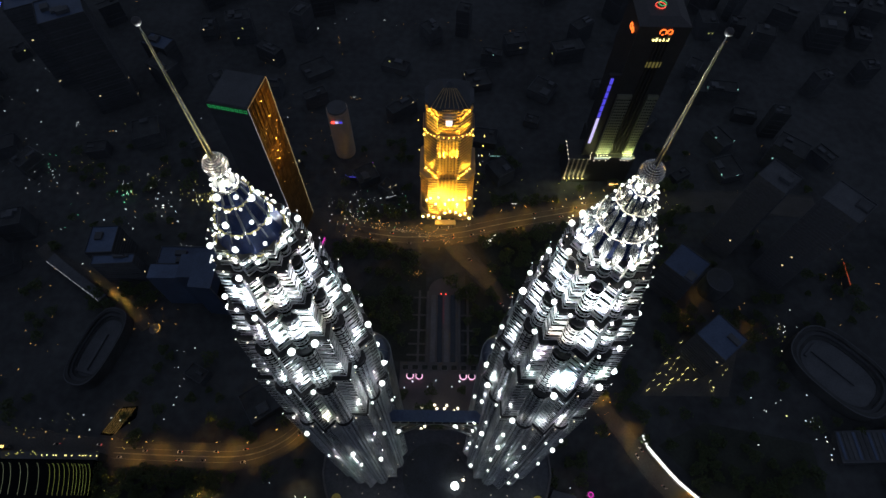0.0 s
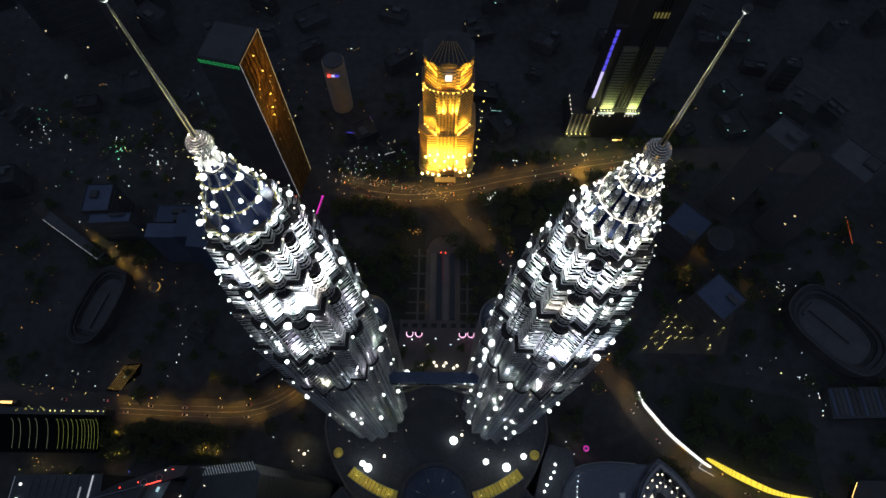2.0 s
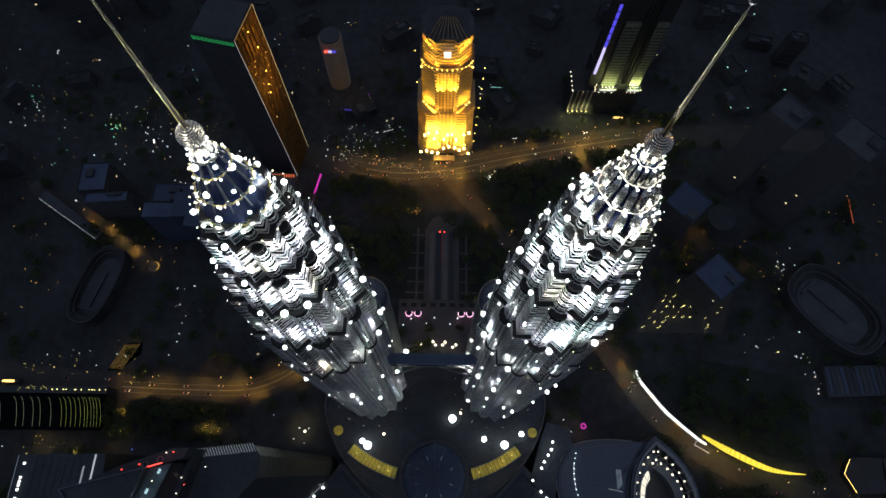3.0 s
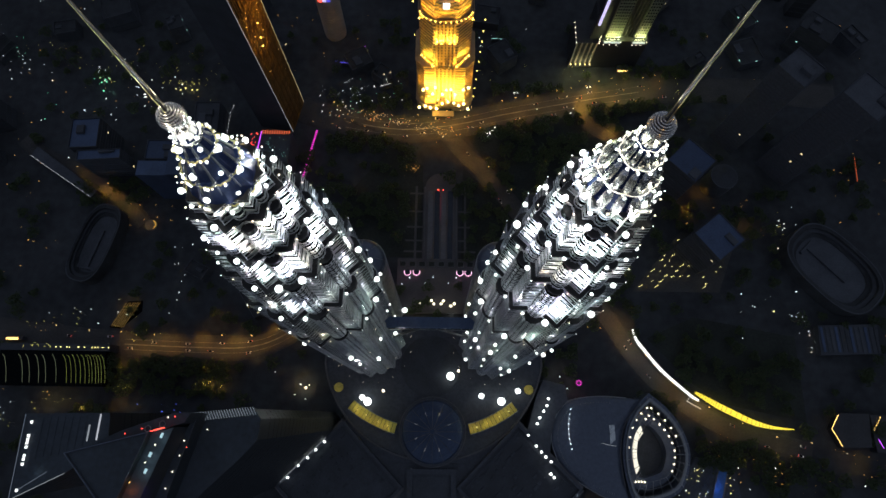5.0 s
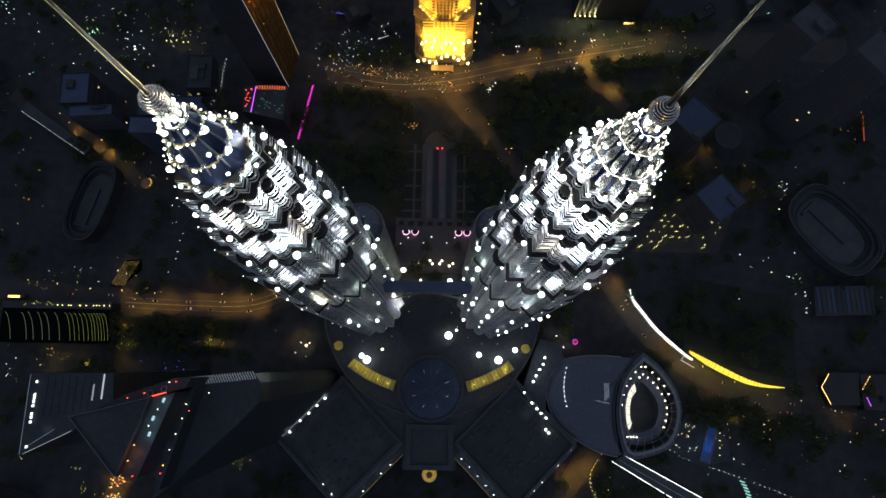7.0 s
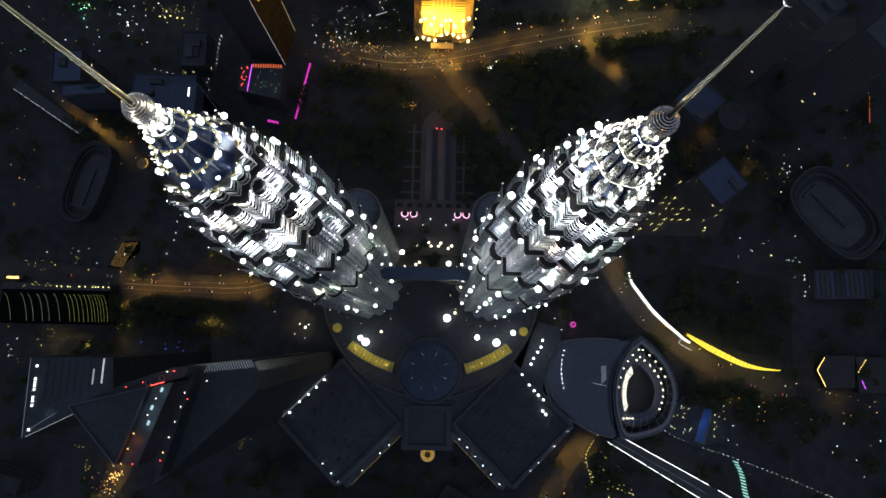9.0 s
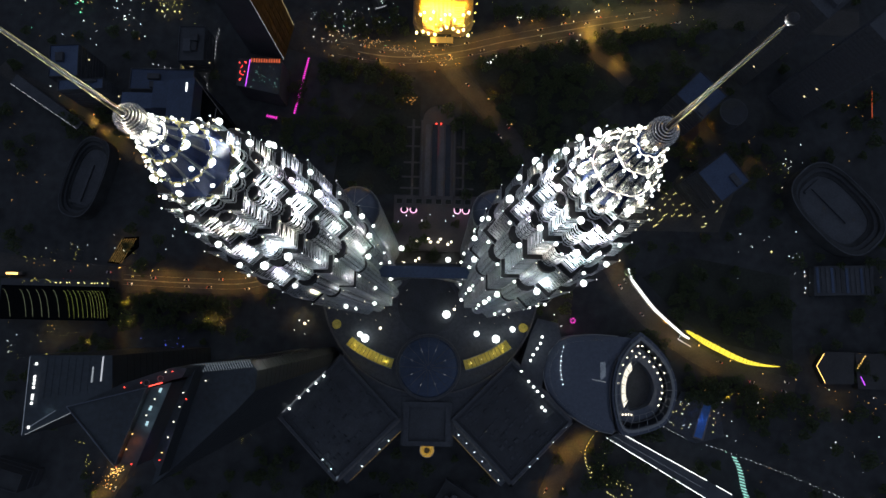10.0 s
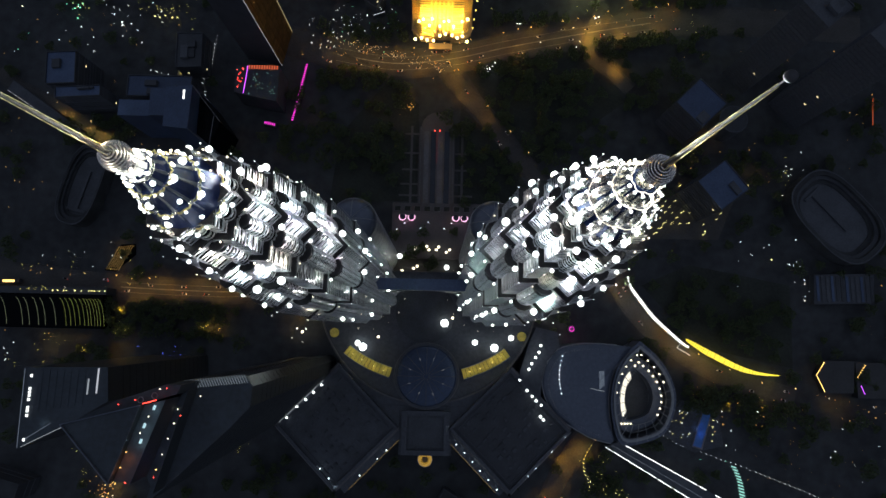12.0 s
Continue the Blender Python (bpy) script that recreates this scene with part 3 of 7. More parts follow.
    # smaller floodlights on brackets down the shaft
    for z, share in ((208, 0.8), (172, 0.7), (132, 0.55), (92, 0.35), (55, 0.2)):
        for q in range(16):
            if jig.random() < share:
                r = 28.6 if q % 2 else 27.2
                uplight(math.pi / 8 * (q + 0.5) + jig.uniform(-0.05, 0.05), r, z + jig.uniform(-4, 4), jig.choice((FIXTURE_BIG, FIXTURE_MID, FIXTURE_MID, FIXTURE, FIXTURE_SMALL)), TOWER_WATTS * jig.choice((0, 0, 0.3, 0.8)))
    # searchlights at the foot, aimed up along the shaft
    for q in range(16):
        a = math.pi / 8 * (q + 0.5)
        c, s = math.cos(a), math.sin(a)
        part("searchlight", FIXTURE_SMALL, None, t, "glowing searchlight at the tower foot", pose(33.5 * c, 33.5 * s, 25.2))
        spot_light("searchlight_beam", (x + 33.5 * c, y + 33.5 * s, 25.8), (x + 27.0 * c, y + 27.0 * s, 95), TOWER_WATTS * jig.uniform(0.4, 2.0), WHITE, 0.4, 40)
    for zz, r, n in ((372.4, 10.2, 12 if side > 0 else 8), (380.2, 7.8, 10 if side > 0 else 18), (388.8, 5.2, 8 if side > 0 else 14), (394.4, 3.2, 6 if side > 0 else 10)):
        if side < 0 and zz > 374:
            wave = [((r - 0.3 + 0.45 * abs(math.sin(7 * math.pi * q / 56))) * math.cos(2 * math.pi * q / 56), (r - 0.3 + 0.45 * abs(math.sin(7 * math.pi * q / 56))) * math.sin(2 * math.pi * q / 56), zz + 0.2) for q in range(57)]
            part("ring_light", tube(bmesh.new(), wave, 0.1, 5), RING_GLOW, t, "scalloped ring of warm light")
            for q in range(13):
                a = 2 * math.pi * (q + 0.3) / 13
                part("crown_lamp", NECK_LAMP, None, t, "glowing white crown lamp", pose((r + 0.5) * math.cos(a), (r + 0.5) * math.sin(a), zz - 0.4))
            n = 5
        for q in range(n):
            a = 2 * math.pi * (q + 0.5) / n
            part("crown_lamp", NECK_LAMP if side > 0 and q % 2 else CROWN_LAMP, None, t, "glowing warm crown lamp", pose(r * math.cos(a), r * math.sin(a), zz))
        for q in range(4):
            a = math.pi / 2 * q + 0.4
            point_light("crown_light", (x + (r + 0.5) * math.cos(a), y + (r + 0.5) * math.sin(a), zz + 0.6), 160 if side > 0 else 1300, WARM, 0.4)
    # added lights without fixtures brighten the ring ball and the mast
    for q in range(3):
        a = 2.1 * q + 0.3
        point_light("mast_fill_light", (x + 5.0 * math.cos(a), y + 5.0 * math.sin(a), 404.0), 1800 if side > 0 else 70, WARM if side > 0 else SODIUM, 0.15)
        a = 2.1 * q + 0.9
        spot_light("ball_fill_light", (x + 3.0 * math.cos(a), y + 3.0 * math.sin(a), 394.6), (x, y, 400), 15000 if side > 0 else 800, WARM, 0.3, 100)
    return t


tower(-53.0, 80.4, 1)
tower(49.8, 80.2, -1)

# sky bridge between the towers
bridge = thing("sky_bridge", pose(-2.3, 75, 170), "dark blue two-storey sky bridge on slanting steel legs", "bridge")
part("deck", box_bm(-30, 30, -3.2, 3.2, -4.2, -3.4), STEEL, bridge)
part("glazed_gallery", box_bm(-30, 30, -2.9, 2.9, -3.4, 3.6), GLASS, bridge)
part("roof", box_bm(-30, 30, -3.4, 3.4, 3.6, 4.2), ROOF_BLUE, bridge, "blue-grey bridge roof")
for i in range(13):
    part("rib", box_bm(-30 + 5 * i - 0.15, -30 + 5 * i + 0.15, -3.1, 3.1, -3.4, 3.6), STEEL, bridge)
for sx in (-1, 1):
    for sy in (-1, 1):
        part("leg", tube(bmesh.new(), [(sx * 2, sy * 1.6, -4.2), (sx * 29, sy * 2.4, -46)], 0.7, 8), STEEL, bridge, "slanting steel tube leg")

# ---- podium, plaza and mall ----
PODIUM = 28.0
podium = thing("podium", pose(0, 0, 0), "dark low podium round the feet of the towers", "podium", kind="structure")
ring_pts = circle(95, 40, 0, 80, math.radians(190), math.radians(350), closed=False)
outline = ring_pts + [(92, 92), (60, 108), (36, 98), (-36, 98), (-60, 108), (-92, 92)]
part("podium_block", prism(bmesh.new(), outline, 0, PODIUM - 4), LEDGE, podium, "dark membrane podium roof")
part("parapet", ring(bmesh.new(), [(0.985 * px, 80 + 0.985 * (py - 80)) for px, py in outline], outline, PODIUM - 4, PODIUM - 2.8), CONCRETE, podium)
part("side_terrace", prism(bmesh.new(), [(78, 8), (97, -10), (98.5, 6), (103.5, 23.5), (114, 35.5), (112, 48), (94, 52), (88, 40)], 0, PODIUM - 4.15), LEDGE, podium)
part("link_roof", box_bm(-72, 72, -15.9, 20, 0, PODIUM - 4.3), LEDGE, podium, "dark membrane roof between the mall wings")
for sx in (-1, 1):
    part("link_roof", box_bm(min(22.1 * sx, 62 * sx), max(22.1 * sx, 62 * sx), -34, -16, 0, PODIUM - 4.3), LEDGE, podium, "dark membrane roof between the mall wings")
part("entrance_court", prism(bmesh.new(), circle(26, 32, -2, 62), PODIUM - 4, PODIUM - 3.2), ROOF_DARK, podium)

DOME_GLOW = glow("faint_pale_lamp", (0.9, 0.95, 1.0), 0.3)
dome = thing("glass_dome", pose(0, 9, PODIUM - 4), "large dark shallow glass dome on a round drum", "dome")
part("drum", prism(bmesh.new(), circle(28, 40), 0, 3.0), CONCRETE, dome)
part("dome_ring", ring(bmesh.new(), circle(25.2, 40), circle(27.2, 40), 3.0, 4.2), LEDGE, dome)
bm = bmesh.new()
rows = [[bm.verts.new((25.2 * math.cos(e) * math.cos(a), 25.2 * math.cos(e) * math.sin(a), 3.6 + 6 * math.sin(e))) for a in [2 * math.pi * q / 40 for q in range(40)]] for e in (0, 0.3, 0.6, 0.9, 1.2, 1.45)]
for a, b in zip(rows, rows[1:]):
    for q in range(40):
        bm.faces.new((a[q], a[(q + 1) % 40], b[(q + 1) % 40], b[q]))
bm.faces.new(rows[-1])
part("dome_glass", bm, ROOF_BLUE, dome, "dark glass shell")
for q in range(16):
    a = 2 * math.pi * q / 16
    part("dome_rib", tube(bmesh.new(), [(25.2 * math.cos(e) * math.cos(a), 25.2 * math.cos(e) * math.sin(a), 3.8 + 6 * math.sin(e)) for e in (0, 0.3, 0.6, 0.9, 1.2, 1.5)], 0.2, 5), CONCRETE, dome)
for q in range(8):
    a = 2 * math.pi * (q + 0.5) / 8
    part("dome_lamp", box_bm(-1.3, 1.3, -0.1, 0.1, 0, 0.2), DOME_GLOW, dome, "faint warm lamp", pose(15 * math.cos(a), 15 * math.sin(a), 9.0, 0, 0, math.degrees(a)))

for sx in (-1, 1):
    arcs = thing("yellow_skylight", pose(0, 120.8, PODIUM - 3.8), "curved yellow-lit skylight roof beside the dome", "skylight", "curved skylights")
    a0, a1 = (math.radians(233), math.radians(254.5)) if sx < 0 else (math.radians(285.5), math.radians(307))
    inner, outer = circle(110, 14, 0, 0, a0, a1, False), circle(118, 14, 0, 0, a0, a1, False)
    part("glazing", prism_strip(bmesh.new(), outer, inner, -0.2, 1.6), YELLOW_ROOF, arcs, "yellow-lit glass")
    for i in range(14):
        part("bar", tube(bmesh.new(), [(*inner[i], 1.7), (*outer[i], 1.7)], 0.16, 5), DARK_METAL, arcs)
    for side_pts in (circle(109.6, 14, 0, 0, a0, a1, False), circle(118.4, 14, 0, 0, a0, a1, False)):
        part("edge_beam", tube(bmesh.new(), [(*p, 1.6) for p in side_pts], 0.3, 6), STEEL, arcs)
    mid = math.radians(0.5 * (math.degrees(a0) + math.degrees(a1)))
    for q in (-0.13, -0.05, 0.05, 0.13):
        lx, ly = 114 * math.cos(mid + q), 120.8 + 114 * math.sin(mid + q)
        part("lamp", ball(bmesh.new(), 0.4, (lx, ly - 120.8, 2.0), 1), LAMP_YELLOW, arcs, "small yellow lamp")
        point_light("skylight_glow", (lx, ly, PODIUM + 2.2), 260, (1.0, 0.82, 0.2), 0.6)


def lamp_post(x, y, z, data, watts=0, colour=WHITE, height=4.5, label="short post lamp with a glowing white globe on the podium"):
    lamp = thing("post_lamp", pose(x, y, z), label, "lamp", "podium lamps")
    part("post", tube(bmesh.new(), [(0, 0, 0), (0, 0, height)], 0.14, 6), DARK_METAL, lamp)
    part("globe", data, None, lamp, "", pose(0, 0, height + 0.4))
    if watts:
        point_light("post_light", (x, y, z + height + 1.4), watts, colour, 0.5)


# the largest globes are oversized to hold the bloom of their lamps
GLOBE_XL = mesh_of(ball(bmesh.new(), 3.4, sub=2), "globe", LAMP_WHITE)
GLOBE_L = mesh_of(ball(bmesh.new(), 2.4, sub=2), "globe", LAMP_WHITE)
GLOBE_M = mesh_of(ball(bmesh.new(), 1.2, sub=2), "globe", LAMP_WARM)
GLOBE_W = mesh_of(ball(bmesh.new(), 1.15, sub=2), "globe", LAMP_WHITE)
GLOBE_S = mesh_of(ball(bmesh.new(), 0.55, sub=1), "globe", LAMP_COOL)
for x, y, g, w in ((-59.1, 35.3, GLOBE_L, 900), (-54.6, 32.1, GLOBE_XL, 3500), (-41.8, 40.9, GLOBE_M, 600), (40.5, 37.7, GLOBE_L, 1200), (57.1, 33.6, GLOBE_XL, 4500),
                   (71.3, 42.1, GLOBE_L, 2600), (14.4, 53.6, GLOBE_XL, 1800), (21.2, 58.1, GLOBE_M, 100)):
    lamp_post(x, y, PODIUM - 4, g, w)
for x, y, g in ((-112, 43.5, GLOBE_M), (-117, 46.3, GLOBE_S), (-109, 46, GLOBE_S), (100.7, 49.4, GLOBE_M), (112, 56, GLOBE_S), (118, 46, GLOBE_S)):
    lamp_post(x, y, 0.05, g, 500, WARM, 6)


def wing(cx, side):
    """One square wing of the mall, turned by 45 degrees, with a deep parapet."""
    w = thing("mall_wing", pose(cx, -34, 0, 0, 0, 45), "square dark mall roof behind a lamp-lit parapet", "mall", "mall wings")
    h = 36.0
    part("block", box_bm(-h, h, -h, h, 0, PODIUM - 2), ROOF_DARK, w, "dark flat mall roof")
    for a in range(4):
        part("parapet", box_bm(-h, h - 2.4, -h, -h + 2.4, PODIUM - 2, PODIUM), LEDGE, w, "", pose(0, 0, 0, 0, 0, 90 * a))
        part("inner_kerb", box_bm(-h + 5, h - 5.6, -h + 5, -h + 5.6, PODIUM - 2, PODIUM - 1.5), LEDGE, w, "", pose(0, 0, 0, 0, 0, 90 * a))
        part("cornice", box_bm(-h - 2.2, h + 2.2, -h - 2.2, -h, PODIUM - 6.5, PODIUM - 4.5), CONCRETE, w, "", pose(0, 0, 0, 0, 0, 90 * a))
    if side < 0:
        part("terrace_ledge", box_bm(-h + 4, h + 2, -h - 8, -h - 2.25, 0, PODIUM - 4.5), LEDGE, w, "lower terrace ledge")
        part("ledge_strip", tube(bmesh.new(), [(-h + 8, -h - 8.4, PODIUM - 6), (h, -h - 8.4, PODIUM - 6)], 0.14, 4), AMBER_LINE, w, "thin amber light line")
    else:
        part("terrace_ledge", box_bm(-h - 8, -h - 2.25, -h + 4, h + 2, 0, PODIUM - 4.5), LEDGE, w, "lower terrace ledge")
        part("ledge_strip", tube(bmesh.new(), [(-h - 8.4, -h + 8, PODIUM - 6), (-h - 8.4, h, PODIUM - 6)], 0.14, 4), AMBER_LINE, w, "thin amber light line")
    r = random.Random(11 + side)
    for i in range(10):
        for j in range(10):
            if r.random() < 0.55:
                px, py = -27 + 6 * i + r.uniform(-1, 1), -27 + 6 * j + r.uniform(-1, 1)
                sx, sy, sz = r.uniform(0.8, 2.4), r.uniform(0.6, 1.6), r.uniform(0.8, 2.2)
                part("roof_unit", box_bm(px - sx, px + sx, py - sy, py + sy, PODIUM - 2, PODIUM - 2 + 0.5 * sz, taper=0.08), LEDGE if r.random() < 0.25 else ROOF_DARK, w)
    return w


wing(-74, -1)
wing(71, 1)
hall = thing("mall_hall", pose(0, 0, 0), "dark central mall hall with a square roof well", "mall")
part("block", box_bm(-22, 22, -56, -16, 0, PODIUM - 4), ROOF_DARK, hall)
for x0, x1, y0, y1 in ((-20, -15.5, -52, -24), (15.5, 20, -52, -24), (-20, 20, -56, -52), (-20, 20, -24, -20)):
    part("roof_rim", box_bm(x0, x1, y0, y1, PODIUM - 4, PODIUM - 1.8), LEDGE, hall)
HOOP_LIGHT = glow("amber_hoop", (1.0, 0.58, 0.07), 0.4)
portal = thing("round_portal", pose(0.3, -60.5, 0), "amber-lit round entrance drum of the mall", "entrance")
part("drum", prism(bmesh.new(), circle(6.2, 24), 0, 18), LEDGE, portal)
part("canopy", ring(bmesh.new(), circle(4.2, 24), circle(6.4, 24), 18, 19.2), STEEL, portal)
for i in range(3):
    part("hoop", torus(5.6 - 0.9 * i, 0.2, 24, 5), HOOP_LIGHT, portal, "glowing hoop", pose(0, 0, 19.6 + 0.3 * i))
for q in range(14):
    a = 2 * math.pi * q / 14
    for turn in (1.0, -1.0):
        part("lattice_bar", tube(bmesh.new(), [(5.5 * math.cos(a), 5.5 * math.sin(a), 19.7), (2.6 * math.cos(a + turn), 2.6 * math.sin(a + turn), 20.6)], 0.1, 4), HOOP_LIGHT, portal, "glowing amber lattice bar")
point_light("portal_light", (0.3, -60.5, 24), 120, AMBER, 0.8)
for x, y in ((-115.8, -27.4), (-107.8, -18.5), (-101, -12.4), (-94.7, -6.3), (-88.3, -0.1), (79, 7.1), (85.3, -1.2), (89.5, -5.8), (92.9, -9.5), (97.1, -13.1), (99, -25.1), (96.5, -22.5),
             (97, 36.3), (95.5, 30.6), (92.6, 26.2), (89.2, 21), (86.8, 16.2)):
    lamp_post(x, y, PODIUM - 4, GLOBE_W, 260, WHITE, 3.0)
for x, y in ((-85.9, -67.7), (-78.5, -75.2), (-72.6, -81.7), (-53, -72.5), (-39, -58.8), (-31.7, -52), (26.5, -46.4), (33.2, -52.7), (39.9, -59.8), (46.5, -66.9), (53.1, -73.9), (60.2, -81.4),
             (116.9, -38.6), (105.8, -50.6), (92.5, -63.9), (85.9, -70.3)):
    lamp_post(x, y, PODIUM - 4.5, GLOBE_S, 60, (0.75, 0.92, 1.0), 3.6, "short post lamp with a small cool globe on the mall parapet")
edge = thing("roof_edge_light", pose(0, 0, 0), "thin pale light strip along the mall roof edge", "light strip")
part("tube", tube(bmesh.new(), [(-121.5, -31, PODIUM), (-87, 3.5, PODIUM)], 0.22, 5), STRIP_EDGE, edge)
part("rail", tube(bmesh.new(), [(-121.1, -31.4, PODIUM - 0.6), (-86.6, 3.1, PODIUM - 0.6)], 0.3, 5), STEEL, edge)

# fountain axis and plaza north of the towers
tagged(part("plaza", box_bm(-36, 46, 112, 164, -0.3, 3.6), PAVING), "pale paved plaza between the twin towers", "plaza", kind="structure")
axis = thing("fountain_terrace", pose(4, 198, 0), "long dim fountain terrace with stepped pools", "terrace")
part("terrace", box_bm(-17, 17, -38, 40, -0.3, 2.4), PAVING, axis)
for i in range(4):
    part("channel", box_bm(-12.2 + 6.4 * i, -7.4 + 6.4 * i, -36, 36, 2.4, 2.8), WATER if i % 2 else CONCRETE, axis)
for sx in (-15.4, 15.4):
    part("wall", box_bm(sx - 0.5, sx + 0.5, -38, 40, 2.4, 3.6), CONCRETE, axis)
part("apse", prism(bmesh.new(), circle(15, 18, 0, 40, 0, math.pi, False), -0.2, 2.3), PAVING, axis)
part("red_strip", box_bm(-0.25, 0.25, 5, 34, 2.8, 3.0), glow("dim_red_strip", (0.6, 0.02, 0.08), 0.1), axis, "thin dim red light strip")
for dx in (-2.3, 2.3):
    part("red_lamp", ball(bmesh.new(), 0.75, (dx, 36.5, 3.6), 1), LAMP_RED, axis, "small red lamp")
for x in (-26.3, -17.9, 23.0, 30.9):
    pool = thing("ring_fountain", pose(x, 150.4, 3.6), "small round fountain with a pink-lit rim", "fountain", "ring fountains")
    part("basin", ring(bmesh.new(), circle(2.6, 24), circle(3.4, 24), 0, 0.7), PAVING, pool)
    part("pool", prism(bmesh.new(), circle(2.6, 24), 0, 0.4), WATER, pool)
    part("rim_light", prism_strip(bmesh.new(), circle(3.3, 20, 0, 0, math.pi * 0.84, math.pi * 2.16, False), circle(2.85, 20, 0, 0, math.pi * 0.84, math.pi * 2.16, False), 0.7, 1.0), glow("pink_rim", (1.0, 0.55, 0.8), 2.2), pool, "pink rim light")
    point_light("pink_light", (x, 147.5, 6), 160, (1.0, 0.22, 0.5), 0.6)
for i, (x, y) in enumerate(((-27.3, 113.2), (-24.9, 100.2), (-14.6, 102.5), (-11.5, 104.6), (-14, 120.3), (-3.1, 122.6), (-1, 119.5), (5.8, 119.6), (7.8, 122.3), (14.7, 117.7), (17.8, 119.9), (15.4, 104.1), (32, 107), (33.4, 120.2), (36.5, 122.9))):
    lamp_post(x, y, 3.6 if y > 112 else 0.05, GLOBE_L if i in (11, 12, 13, 0) else GLOBE_M, 160, WARM, 4.5, "post lamp with a glowing globe on the forecourt")
tagged(part("forecourt", box_bm(-34, 34, 98, 111.8, -0.3, 0.12), ASPHALT), "dark asphalt forecourt behind the podium", "forecourt", kind="structure")

for i in range(9):
    bed = thing("planter", pose(-31 + 9.1 * i, 158.5, 3.6), "low dark planting bed on the plaza", "planter", "plaza planters")
    part("curb", ring(bmesh.new(), [(-2.6, -2.2), (2.6, -2.2), (2.6, 2.2), (-2.6, 2.2)], [(-3, -2.6), (3, -2.6), (3, 2.6), (-3, 2.6)], 0, 0.6), CONCRETE, bed)
    part("soil", box_bm(-2.6, 2.6, -2.2, 2.2, 0, 0.4), GRASS, bed)
for i, y in enumerate((172, 183, 197, 213, 232)):
    tagged(part("path_cross", box_bm(-31 + 1.2 * i, 38 - 1.2 * i, y - 0.9, y + 0.9, -0.2, 0.12 + 0.01 * i), PAVING), "narrow pale path across the lawn", "path", kind="structure")
for i, x in enumerate((-20, 28)):
    tagged(part("path_side", box_bm(x - 1.1, x + 1.1, 164.2, 240, -0.2, 0.2 + 0.01 * i), PAVING), "narrow pale path beside the fountain terrace", "path", kind="structure")
for y in (138, 143.5):
    for i in range(11):
        if (i + int(y)) % 3 == 0:
            lamp_post(-31 + 7.2 * i, y + 1.6 * math.sin(math.pi * i / 10), 3.6, GLOBE_S, 0, WARM, 3.6, "post lamp with a small cool globe on the plaza")

# ---- neighbouring buildings ----
PANE = {}


def lit_panes(parent, places, mat, w, h):
    """Separate lit panes; places are poses on the facade."""
    key = (mat.name, w, h)
    if key not in PANE:
        PANE[key] = mesh_of(box_bm(-w / 2, w / 2, -0.08, 0.08, -h / 2, h / 2), "window", mat)
    for m in places:
        part("window", PANE[key], None, parent, "", m)


def tower_block(name, x, y, w, d, h, rot, wall, roof, label, storey=4.0, lit=0, lit_mat=None, parapet=1.4, seed=0, category="building", group=""):
    """An upright block with storey bands, a parapet and roof plant."""
    r = random.Random(seed + int(abs(x) * 3 + abs(y)))
    b = thing(name, pose(x, y, 0, 0, 0, rot), label, category, group)
    part("wall", box_bm(-w / 2, w / 2, -d / 2, d / 2, 0, h), wall, b)
    part("roof", box_bm(-w / 2 + 0.6, w / 2 - 0.6, -d / 2 + 0.6, d / 2 - 0.6, h, h + 0.3), roof, b)
    for x0, x1, y0, y1 in ((-w / 2, w / 2, -d / 2, -d / 2 + 0.5), (-w / 2, w / 2, d / 2 - 0.5, d / 2), (-w / 2, -w / 2 + 0.5, -d / 2 + 0.5, d / 2 - 0.5), (w / 2 - 0.5, w / 2, -d / 2 + 0.5, d / 2 - 0.5)):
        part("parapet", box_bm(x0, x1, y0, y1, h, h + parapet), wall, b)
    band = mesh_of(ring(bmesh.new(), [(-w / 2, -d / 2), (w / 2, -d / 2), (w / 2, d / 2), (-w / 2, d / 2)], [(-w / 2 - 0.3, -d / 2 - 0.3), (w / 2 + 0.3, -d / 2 - 0.3), (w / 2 + 0.3, d / 2 + 0.3), (-w / 2 - 0.3, d / 2 + 0.3)], 0, 1.1), "storey_band", wall)
    for i in range(1, int(h / storey)):
        part("storey_band", band, None, b, "", pose(0, 0, i * storey))
    for i in range(r.randint(1, 3)):
        sx, sy, sz = w * r.uniform(0.08, 0.2), d * r.uniform(0.08, 0.2), r.uniform(1.5, 4)
        px, py = r.uniform(-w / 2 + sx + 1, w / 2 - sx - 1), r.uniform(-d / 2 + sy + 1, d / 2 - sy - 1)
        part("roof_plant", box_bm(px - sx, px + sx, py - sy, py + sy, h + 0.3, h + 0.3 + sz, taper=0.06), ROOF_DARK, b)
    places = []
    for i in range(lit):
        z = storey * (r.randint(1, max(2, int(h / storey) - 1)) + 0.65)
        if r.random() < 0.6:
            places.append(pose(r.uniform(-w / 2 + 2, w / 2 - 2), -d / 2 - 0.05, z))
        else:
            s = 1 if x < 0 else -1
            places.append(pose(s * (w / 2 + 0.05), r.uniform(-d / 2 + 2, d / 2 - 2), z, 0, 0, 90))
    if places:
        lit_panes(b, places, lit_mat or WINDOW_WARM, 1.8, 1.5)
    return b


